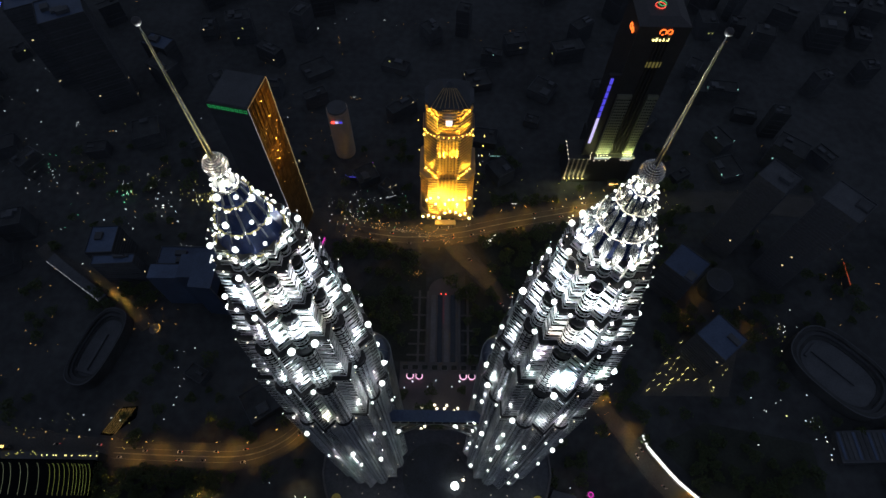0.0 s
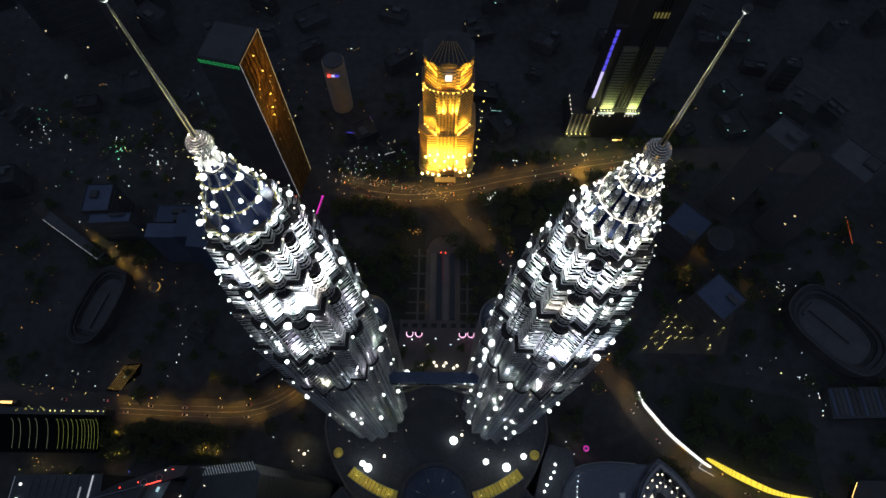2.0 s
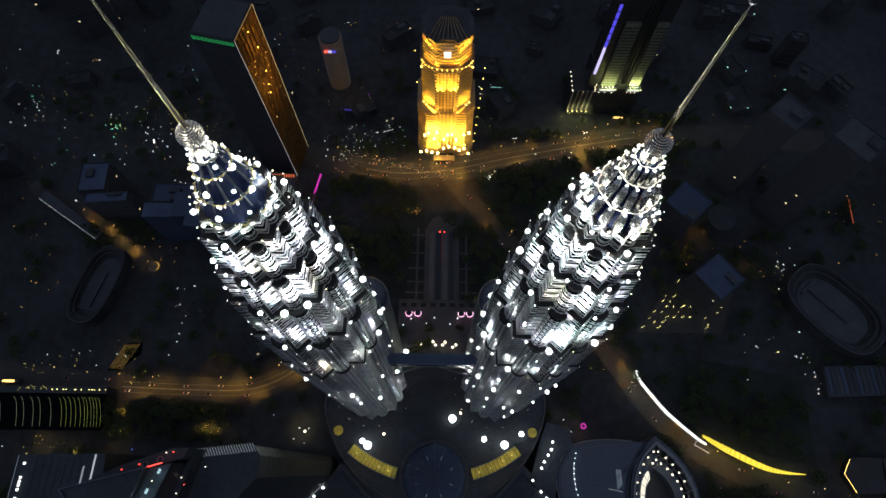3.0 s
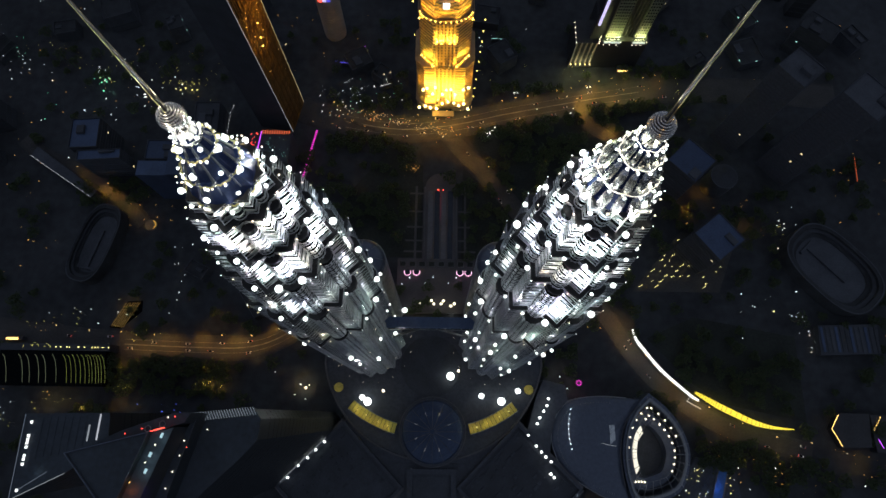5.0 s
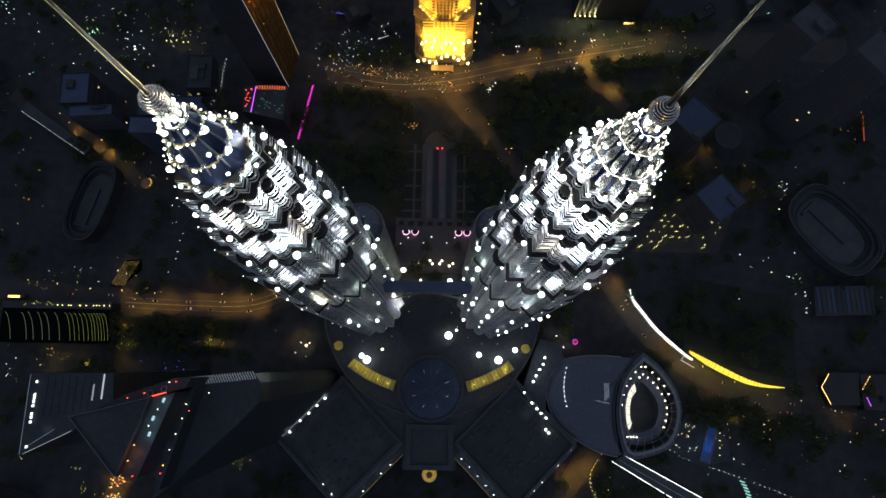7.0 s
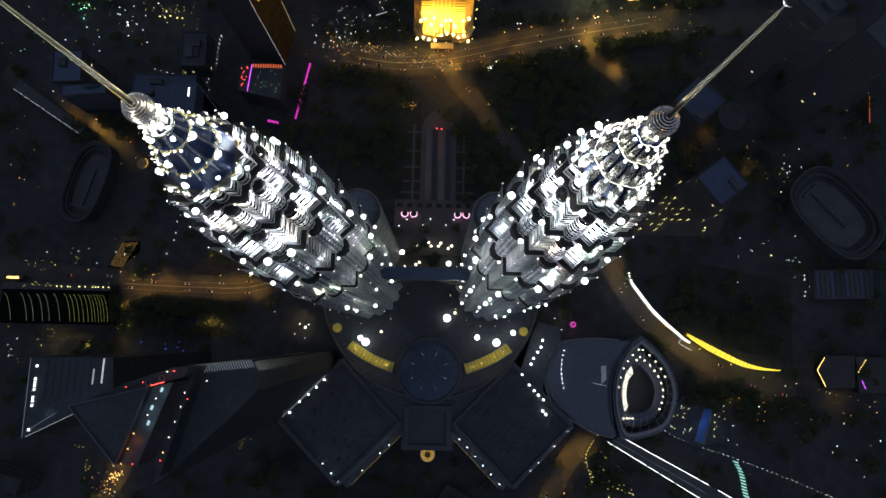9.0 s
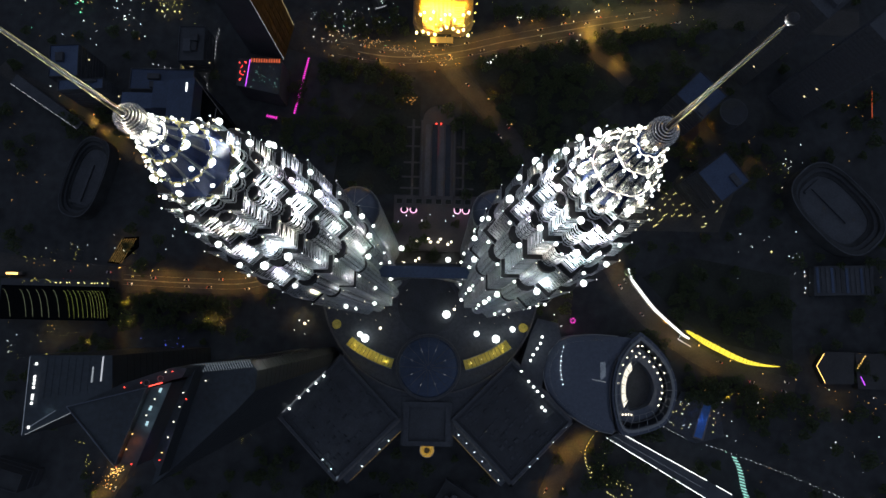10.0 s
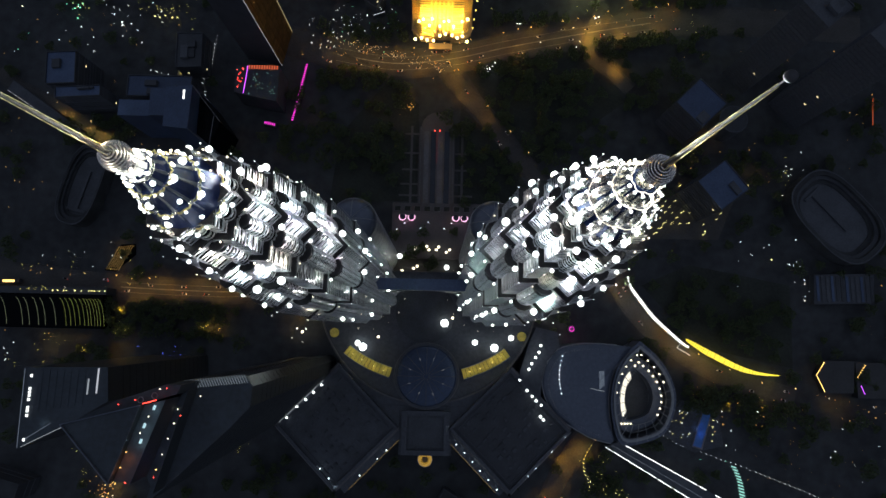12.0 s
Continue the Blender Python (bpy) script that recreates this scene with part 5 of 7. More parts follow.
for p in yellow_line[2::9]:
    point_light("canopy_light", (p[0] - 3, p[1] - 4, 9), 700, (1.0, 0.8, 0.2), 0.8)

# covered walkway with two light strips
walkway = thing("covered_walkway", pose(0, 0, 0), "long dark covered walkway edged by two white light strips", "walkway")
part("roof", prism_strip(bmesh.new(), [(168, -45), (243, -84), (266, -96)], [(157, -50), (241, -98.5), (258, -108)], 6.2, 7.0), ROOF_DARK, walkway)
for seg in (((157, -50), (200, -74.8)), ((202, -76), (241, -98.5)), ((168, -45), (243, -83.8)), ((251, -88), (264, -95))):
    part("light_strip", tube(bmesh.new(), [(*seg[0], 7.3), (*seg[1], 7.3)], 0.36, 5), STRIP_WHITE, walkway, "white light strip")
for q in range(8):
    t = q / 7
    for a, b in (((158, -50), (240, -97)), ((169, -46), (242, -85))):
        part("post", tube(bmesh.new(), [(a[0] + t * (b[0] - a[0]), a[1] + t * (b[1] - a[1]), 0), (a[0] + t * (b[0] - a[0]), a[1] + t * (b[1] - a[1]), 6.3)], 0.22, 5), DARK_METAL, walkway)

part("middle_line", tube(bmesh.new(), [(163, -48.6, 7.2), (240, -90.6, 7.2)], 0.14, 4), STRIP_FAINT, walkway, "faint middle light line")

# pool terrace
terrace = thing("pool_terrace", pose(0, 0, 0), "dark terrace with a dim blue pool and small lamps", "terrace")
part("deck", prism(bmesh.new(), [(206, -38), (236, -54), (262, -48), (258, -12), (226, -10)], 0, 3), ROOF_DARK, terrace)
part("pool", prism(bmesh.new(), [(235, -48), (242, -50), (252, -21), (245, -20)], 3, 3.2), BLUE_POOL, terrace, "blue pool")
part("coping", ring(bmesh.new(), [(235, -48), (242, -50), (252, -21), (245, -20)], [(234, -49), (243, -51.4), (253.5, -20), (244, -18.8)], 3, 3.5), CONCRETE, terrace)
for q in range(26):
    px, py = rng.uniform(214, 234), rng.uniform(-42, -14)
    part("lamp", ball(bmesh.new(), 0.3, (px, py, 3.7), 1), LAMP_YELLOW if q % 3 else LAMP_COOL, terrace, "tiny lamp")
for q in range(6):
    part("lamp", ball(bmesh.new(), 0.4, (255 - q * 0.6, -14 - 6 * q, 3.7), 1), LAMP_YELLOW, terrace, "tiny lamp")
point_light("pool_light", (242, -35, 8), 380, (0.15, 0.35, 1.0), 0.8)
slats = thing("lit_stair", pose(0, 0, 0), "teal-lit slatted stair beside a dark lawn", "stair")
# each slat emits the teal light of the stair itself
for q in range(15):
    t = q / 14
    part("slat", box_bm(-2.2, 2.2, -0.5, 0.5, 0, 0.6 + 0.1 * q), LAMP_TEAL, slats, "", pose(271.5 + 10.5 * t + 1.2 * math.sin(6 * t), -66 - 36 * t, 0, 0, 0, -18))
zig = thing("amber_light_strip", pose(0, 0, 0), "bent amber light strip along a dark roof edge", "light strip")
part("strip", tube(bmesh.new(), [(353.5, 26.7, 8), (345.6, 15.2, 8), (352, 0.7, 8)], 0.26, 5), LAMP_SODIUM, zig)
part("roof", prism(bmesh.new(), [(346.6, 15), (353, -0.5), (378, 0), (381, 28), (354.5, 28)], 0, 7.6), NIGHT_GLASS, zig)
row = thing("violet_light_strip", pose(0, 0, 0), "short violet light strip on a dark roof", "light strip")
part("strip", tube(bmesh.new(), [(384.7, 6.8, 8), (387.5, -0.5, 8)], 0.3, 5), LAMP_VIOLET, row)
part("roof", box_bm(381.5, 410, -4, 27, 0, 7.6), NIGHT_GLASS, row)
for q in range(6):
    part("lamp", ball(bmesh.new(), 0.5, (382.3 + 1.5 * q, 14.1 + 2.1 * q, 8.1), 1), LAMP_SODIUM, row)

# green-ribbed arcade
arcade = thing("ribbed_arcade", pose(0, 0, 0), "low vaulted arcade with glowing yellow-green ribs", "arcade")
part("vault", prism(bmesh.new(), [(-380, 42), (-286, 42), (-288, 72), (-380, 72)], 0, 14), GLASS, arcade)
pale_rib = glow("pale_rib", (0.6, 0.7, 0.4), 0.13)
rib_mat = glow("yellow_green_rib", (0.62, 0.72, 0.12), 0.17)
for q in range(17):
    x0 = (-374, -360, -354, -346, -340, -331, -322, -318, -314, -310, -306, -302.5, -300, -297, -294.5, -292, -289)[q]
    arc_pts = [(x0 + 5.5 * math.cos(a), 44 + 24 * math.sin(a), 14.5 + 5 * math.sin(a)) for a in [0.02 + 1.5 * s / 8 for s in range(9)]]
    part("rib", tube(bmesh.new(), arc_pts, 0.15 if q > 5 else 0.18, 5), rib_mat if q > 5 else pale_rib, arcade, "glowing rib")
for q in range(12):
    part("roof_lamp", ball(bmesh.new(), 0.5, (-330 + 4 * q + rng.uniform(-2, 2), 75, 15), 1), LAMP_YELLOW, arcade, "small yellow lamp")
part("parapet", box_bm(-381, -285, 72, 78, 0, 14.5), ROOF_DARK, arcade)
part("sign", box_bm(-384, -374, 82, 84, 5, 6), LAMP_SODIUM, arcade, "glowing orange sign strip")
part("sign_base", box_bm(-384, -370, 82, 85, 0, 5), ROOF_DARK, arcade)

# tall dark office tower beside the mall, seen on its roof: slab, prow and the glazed lane between them
office = thing("office_tower", pose(0, 0, 0), "tall dark office tower with a wedge-shaped, lamp-dotted roof", "skyscraper")


def tall_block(parent, outline, top, label, storey=8.0, rim=True):
    """A dark glazed block with proud storey bands and a flat roof behind a thin kerb."""
    cx, cy = sum(p[0] for p in outline) / len(outline), sum(p[1] for p in outline) / len(outline)

    def grown(d):
        return [(px + d * (px - cx) / math.hypot(px - cx, py - cy), py + d * (py - cy) / math.hypot(px - cx, py - cy)) for px, py in outline]

    block = part("block", prism(bmesh.new(), outline, 0, top - 0.4), SLATE_WALL, parent, label)
    part("roof", prism(bmesh.new(), grown(-0.05), top - 0.4, top), SLATE_ROOF, block, "dark blue-grey flat roof")
    if rim:
        part("roof_kerb", ring(bmesh.new(), grown(-0.6), grown(0.15), top, top + 0.7), LEDGE, block, "thin roof kerb")
    band = mesh_of(ring(bmesh.new(), grown(-0.3), grown(0.05), 0, 0.6), "storey_band", TOWER_LEDGE)
    for q in range(int(top / storey) - 1):
        part("storey_band", band, None, block, "", pose(0, 0, 5 + storey * q))
    return block


SLATE_WALL = material("dim_slate_glazing", (0.024, 0.03, 0.036), 0.6, 0.0, 0.06, 0.3, 0.05)
SLATE_ROOF = material("slate_grey_membrane", (0.038, 0.05, 0.062), 0.7, 0, 0.05, 0.3, 0.15, 8)
slab = tall_block(office, [(-116.8, 19.7), (-130, -37), (-117, -25.6), (-104, -12.6), (-92, -1), (-83, 9), (-82.4, 18.9), (-86.2, 23.5)], 222, "dark glazed slab", rim=False)
# the louvre bars glow by themselves to look lit
for q in range(24):
    t = q / 23
    part("louvre", tube(bmesh.new(), [(-116 + 29 * t, 21.2 + 3.2 * t, 222.3), (-113.6 + 29 * t, 17.4 + 3.4 * t, 223.4)], 0.2, 4), LOUVRE_LIGHT, slab, "louvre bar with faint light put into its material")
part("aerial", tube(bmesh.new(), [(-107, 21, 222), (-107, 21, 231)], [0.12, 0.05], 5), STEEL, slab)
prow = tall_block(office, [(-156.1, 4.0), (-132.8, -20.5), (-122.1, 12.9)], 250, "dark triangular prow")
for a, b in (((-132.8, -20.5), (-156.1, 4.0)), ((-156.1, 4.0), (-122.1, 12.9))):
    part("edge_line", tube(bmesh.new(), [(*a, 250.9), (*b, 250.9)], 0.28, 5), PANEL_BLUE, prow, "blue-grey edge line")
lane = tall_block(office, [(-122.0, 12.6), (-132.5, -20.6), (-125.1, -21.5), (-112.7, 15.0)], 247, "glazed roof lane", rim=False)
low = tall_block(office, [(-112.6, 14.9), (-125.0, -21.6), (-121.5, -29.4), (-108.8, 19.6)], 233, "dark recessed roof lane", rim=False)
north = tall_block(office, [(-155.8, 4.3), (-122.2, 13.0), (-110, 17), (-108, 21.2), (-115.2, 21.2), (-137.5, 13.3)], 243, "dark north roof terrace", rim=False)
for x, y in ((-117.4, 11.5), (-121.1, 3.6), (-122.0, -3.1)):
    part("lit_panel", box_bm(-0.5, 0.5, -1.0, 1.0, 247, 247.4), COOL_SPOT, lane, "cool glowing roof panel", pose(x, y, 0, 0, 0, -18))
    point_light("roof_light", (x + 0.5, y - 1, 250), 150, (0.6, 0.9, 1.0), 0.5)
for x, y, w in ((-126.6, -10.9, 190), (-129.5, -16.5, 90)):
    point_light("roof_light", (x, y, 249.5), w, (1.0, 0.25, 0.06), 0.5)
ROOF_DOT = {}
for key, mat in (("white", LAMP_WARM), ("amber", LAMP_SODIUM), ("red", LAMP_RED)):
    ROOF_DOT[key] = mesh_of(ball(bmesh.new(), 0.32, sub=1), "roof_lamp", mat)
for x, y, z, key, owner in ((-119.5, 7.6, 247.4, "white", lane), (-122.6, 0.4, 247.4, "white", lane), (-127.9, -7.7, 247.4, "amber", lane), (-129.8, -14.3, 247.4, "amber", lane),
                            (-107.6, 13.6, 222.4, "white", slab), (-113.2, 8.9, 233.4, "white", low), (-114.4, 2.4, 233.4, "white", low), (-116.6, -4.6, 233.4, "white", low), (-118.6, -11.6, 233.4, "white", low), (-120.8, -18.5, 233.4, "amber", low),
                            (-127, -20.6, 247.4, "red", lane), (-121.6, -22, 233.4, "red", low), (-114.5, 19.5, 243.4, "red", north), (-117.5, 19.2, 243.4, "white", north), (-128.3, 14.2, 243.4, "red", north), (-135.7, 12.0, 243.4, "red", north), (-111.6, 6, 233.4, "red", low)):
    part("roof_lamp", ROOF_DOT[key], None, owner, "small glowing roof lamp", pose(x, y, z))
for x, y in ((-125.9, 14.2), (-119.7, 16.2)):
    part("vent_ring", torus(1.3, 0.16, 18, 5), STEEL, north, "thin steel vent ring", pose(x, y, 243.3))
part("red_line", tube(bmesh.new(), [(-122.4, 13.2, 247.8), (-116.5, 14.9, 247.8)], 0.24, 5), LAMP_RED, lane, "thin red light line")
for x, y, w in ((-118, 17.5, 25), (-111, 18, 20)):
    point_light("roof_light", (x, y, 246.5), w, (1.0, 0.08, 0.1), 0.4)
point_light("roof_light", (-118.5, -14, 242), 70, (0.3, 0.15, 1.0), 0.5)

# dark block with cool light strips on its roof
lshape = thing("frame_building", pose(0, 0, 0), "tall dark block with thin cool light strips on its roof", "building")
body = tall_block(lshape, [(-248.7, 19.7), (-247.5, -29.4), (-219.5, -15.2), (-194.7, -0.1), (-196.9, 20.6)], 150, "dark glazed block", rim=False)
for a, b, mat in (((-243.3, -23.8), (-228.0, -13.5), STRIP_FAINT), ((-244.7, -28.0), (-217.5, -14.2), STRIP_EDGE), ((-247.9, 19.0), (-246.9, -28.4), STRIP_FAINT)):
    part("edge_strip", tube(bmesh.new(), [(*a, 150.5), (*b, 150.5)], 0.2, 5), mat, body, "thin cool light strip")
for y in (14.6, 6.7, 4.6, 2.6, 0.2, -4.6, -6.6, -9.4, -23.8):
    part("strip_lamp", box_bm(-243.9, -242.9, y - 0.75, y + 0.75, 150, 150.8), STRIP_WHITE, body, "cool roof lamp")
point_light("roof_light", (-233, -14, 152.5), 60, (0.6, 0.85, 1.0), 0.4)
for x0, y0, y1, mat in ((-207.9, 3.9, 13.5, STRIP_EDGE), (-202.3, 4.7, 19.9, STRIP_DIM)):
    part("strip_light", box_bm(x0 - 0.35, x0 + 0.35, y0, y1, 150, 150.6), mat, body, "long cool light panel")
for q in range(7):
    part("roof_fin", box_bm(-237 + 4.4 * q, -236.6 + 4.4 * q, -6 + 0.6 * q, 18, 150, 150.25), SLATE_ROOF, body)

# magenta-lit block and strip
LAMP_ORANGE = glow("orange_red_bar", (1.0, 0.18, 0.06), 0.7)
mag = thing("magenta_lit_block", pose(0, 0, 0), "dark low block with red and magenta light lines", "building")
part("block", prism(bmesh.new(), [(-181, 257), (-142, 249), (-141, 281.5), (-181, 283)], 0, 29), ROOF_DARK, mag)
part("violet_line", tube(bmesh.new(), [(-170, 282, 29.4), (-172.4, 256, 29.4)], 0.35, 5), LAMP_VIOLET, mag, "violet light line")
for q in range(12):
    part("red_bar", box_bm(-169 + 2.3 * q, -168.2 + 2.3 * q, 279.5, 283, 29, 29.5), LAMP_ORANGE, mag, "orange-red light bar")
for q in range(14):
    part("red_dot", ball(bmesh.new(), 0.45, (rng.uniform(-180, -173), rng.uniform(259, 281), 29.3), 1), LAMP_RED, mag, "small red lamp")
for q in range(22):
    part("green_dot", ball(bmesh.new(), 0.3, (rng.uniform(-168, -144), rng.uniform(254, 277), 29.2), 1), LAMP_TEAL, mag, "tiny teal lamp")
mline = thing("magenta_light_wall", pose(0, 0, 0), "low wall with a dotted glowing magenta line", "light strip")
part("wall", tube(bmesh.new(), [(-123, 297, 3.6), (-133.5, 241.5, 3.6)], 0.9, 4), DARK_METAL, mline)
part("plinth", prism_strip(bmesh.new(), [(-124, 297), (-134.5, 241.5)], [(-122, 297), (-132.5, 241.5)], 0, 3.4), CONCRETE, mline)
for q in range(26):
    t = q / 25
    part("lamp", box_bm(-0.9, 0.9, -0.55, 0.55, 4.3, 5.0), LAMP_PINK, mline, "magenta lamp", pose(-123 - 10.5 * t, 297 - 55.5 * t, 0, 0, 0, 10))
mshort = thing("magenta_kiosk", pose(-154.5, 237, 0, 0, 0, -12), "small kiosk roof with a row of magenta lamps", "kiosk")
part("box", box_bm(-6, 6, -2, 2, 0, 5), ROOF_DARK, mshort)
for q in range(6):
    part("lamp", box_bm(-5 + 1.8 * q, -4 + 1.8 * q, -1, 1, 5, 5.5), LAMP_PINK, mshort, "magenta lamp")

# stepped blue roof building
step = thing("stepped_office", pose(0, 0, 0), "dark blue stepped-roof office block", "building")
part("wing", box_bm(-267, -240, 222, 236, 0, 56), ROOF_BLUE, step)
part("wing", box_bm(-240, -226, 222, 246, 0, 58), ROOF_BLUE, step)
part("wing", prism(bmesh.new(), [(-226, 212), (-205, 210), (-204, 249), (-226, 246)], 0, 60), ROOF_BLUE, step)
part("roof_light", box_bm(-211, -209.8, 236, 244, 60, 60.6), STRIP_WHITE, step, "short white roof light")
for a, b in (((-204.5, 249), (-184, 222)), ((-184, 222), (-192, 200)), ((-204.5, 210), (-192, 200))):
    part("glass_edge", tube(bmesh.new(), [(*a, 59.5), (*b, 46)], 0.35, 5), CONCRETE, step)
part("atrium", prism(bmesh.new(), [(-203.8, 211), (-192, 201), (-184.5, 222), (-203.8, 248)], 0, 45), GLASS, step)

# ---- dark city round the towers ----
tower_block("dark_tower", 234.5, 249, 32, 32, 48, 45, ROOF_DARK, ROOF_BLUE, "square dark tower with a dim blue flat roof", category="building", group="blue-roofed towers", lit=4)
tower_block("dark_tower", 250, 175.5, 32, 32, 48, 38, ROOF_DARK, ROOF_BLUE, "square dark tower with a dim blue flat roof", category="building", group="blue-roofed towers", lit=4)
tower_block("tall_dark_tower", 345, 268, 30, 34, 126, 40, LEDGE, ROOF_DARK, "tall dark unlit tower with pale corner edges", lit=3)
tower_block("tall_dark_tower", 300, 300, 28, 28, 118, 40, LEDGE, ROOF_DARK, "tall dark unlit tower with pale corner edges", lit=2)
tower_block("west_tower", -404, 500, 46, 40, 128, 28, ROOF_DARK, ROOF_BLUE, "broad dark blue tower with few lit windows", lit=3)
tower_block("west_tower", -470, 540, 40, 34, 110, 28, ROOF_DARK, ROOF_BLUE, "broad dark blue tower with few lit windows", lit=3)
tower_block("blue_roof_block", -331, 271, 26, 30, 40, 4, ROOF_DARK, ROOF_BLUE, "low block with a dim blue metal roof", lit=3)
tower_block("blue_roof_block", -315, 250, 40, 10, 38, 4, ROOF_DARK, ROOF_BLUE, "low block with a dim blue metal roof", lit=2)
tower_block("pool_block", -250, 262, 58, 20, 26, 0, ROOF_DARK, ROOF_BLUE, "long low block with a dim blue roof", lit=3)
tower_block("yellow_edge_block", -228, 300, 24, 34, 22, 2, ROOF_DARK, ROOF_DARK, "low dark block beside a yellow lamp row", lit=2)


def stadium(x, y, a, b, rot, label):
    """An oval grandstand with stepped tiers round a dark field."""
    s = thing("stadium", pose(x, y, 0, 0, 0, rot), label, "stadium")

    def oval(k):
        return [(k * a * math.copysign(abs(math.cos(t)) ** 0.7, math.cos(t)), k * b * math.copysign(abs(math.sin(t)) ** 0.7, math.sin(t))) for t in [2 * math.pi * q / 40 for q in range(40)]]
    part("field", prism(bmesh.new(), oval(0.74), 0, 8), ROOF_DARK, s)
    for k, (lo, hi) in enumerate(((0.74, 0.82), (0.82, 0.90), (0.90, 1.0))):
        part("tier", ring(bmesh.new(), oval(lo), oval(hi), 0, 9 + 3 * k), (GROUND, ROOF_DARK, GROUND)[k], s)
    part("rim", ring(bmesh.new(), oval(0.985), oval(1.01), 15, 15.6), ROOF_DARK, s)
    part("gantry", box_bm(-0.6 * a, 0.35 * a, -1.2, 1.2, 8, 10), ROOF_DARK, s)
    part("gantry", box_bm(-0.6 * a - 2.4, -0.6 * a, -9, 9, 8, 10), ROOF_DARK, s)
    return s


stadium(372, 158, 46, 30, -48, "oval dark grandstand round an unlit field")
stadium(-318, 172, 38, 17, 76, "long oval dark grandstand round an unlit field")
round_hall = thing("round_hall", pose(276, 245, 0), "small dark round hall with a ribbed roof", "hall")
part("drum", prism(bmesh.new(), circle(13, 28), 0, 24), ROOF_DARK, round_hall)
part("roof", prism(bmesh.new(), circle(12, 28), 24, 27, circle(3, 28)), ROOF_DARK, round_hall)
white_row = thing("lit_roof_edge", pose(0, 0, 0), "long low roof with a pale light strip along its edge", "building")
part("roof", prism(bmesh.new(), [(-402, 262), (-334, 218), (-329, 226), (-397, 272)], 0, 9), ROOF_DARK, white_row)
for q in range(12):
    t = q / 12
    part("light_strip", tube(bmesh.new(), [(-401 + 68 * t, 262 - 43.5 * t, 9.3), (-401 + 68 * (t + 0.06), 262 - 43.5 * (t + 0.06), 9.3)], 0.2, 4), STRIP_DIM, white_row)

KEEP_CLEAR = [(-53, 80, 60), (49, 80, 60), (0, 0, 60), (-72, -35, 58), (69, -35, 58), (150, 0, 75), (4, 190, 70), (6, 350, 50), (-160, 315, 50), (-113, 420, 22), (185, 410, 45), (150, 395, 26), (-160, 265, 42), (-235, 228, 52),
              (-315, 262, 46), (-250, 262, 40), (-228, 300, 32), (234, 249, 34), (250, 175, 34), (345, 268, 34), (300, 300, 32), (372, 158, 62), (-318, 172, 50), (276, 245, 20), (-365, 245, 50), (-335, 58, 62), (-275, -20, 75), (-185, -30, 72),
              (-120, 0, 48), (240, -35, 45), (210, -75, 60), (245, 60, 80), (300, 20, 70), (360, 10, 60), (-404, 500, 45), (-470, 540, 45), (70, 250, 110), (-60, 250, 95), (130, 250, 80), (235, 165, 70), (-235, 50, 75), (300, -20, 80), (275, -85, 45), (165, -90, 40), (110, 60, 60)]


def near_road(x, y, gap):
    for pts, width in ROADS.values():
        for a, b in zip(pts, pts[1:]):
            ax, ay, bx, by = *a, *b
            t = max(0, min(1, ((x - ax) * (bx - ax) + (y - ay) * (by - ay)) / ((bx - ax) ** 2 + (by - ay) ** 2)))
            if math.hypot(x - ax - t * (bx - ax), y - ay - t * (by - ay)) < width / 2 + gap:
                return True
    return False


town = random.Random(21)
placed = []
tries = 0
while len(placed) < 130 and tries < 6000:
    tries += 1
    x, y = town.uniform(-640, 640), town.uniform(-150, 760)
    if abs(x) > 420 and y < 0:
        continue
    w, d = town.uniform(14, 40), town.uniform(12, 30)
    r = 0.5 * math.hypot(w, d)
    if any(math.hypot(x - a, y - b) < c + r for a, b, c in KEEP_CLEAR) or near_road(x, y, r + 4) or any(math.hypot(x - a, y - b) < c + r + 2 for a, b, c in placed):
        continue
    placed.append((x, y, r))
    h = town.uniform(6, 22) if math.hypot(x, y - 200) < 420 else town.uniform(10, 46)
    tower_block("city_block", x, y, w, d, h, town.uniform(-40, 40), ROOF_DARK, ROOF_BLUE if town.random() < 0.06 else GROUND,
                "dark low city block with a flat roof", storey=7.0, lit=town.choice((0, 0, 0, 1, 2)), lit_mat=town.choice((WINDOW_WARM, WINDOW_WARM, LAMP_TEAL, WINDOW_GREEN)), group="city blocks", seed=len(placed))


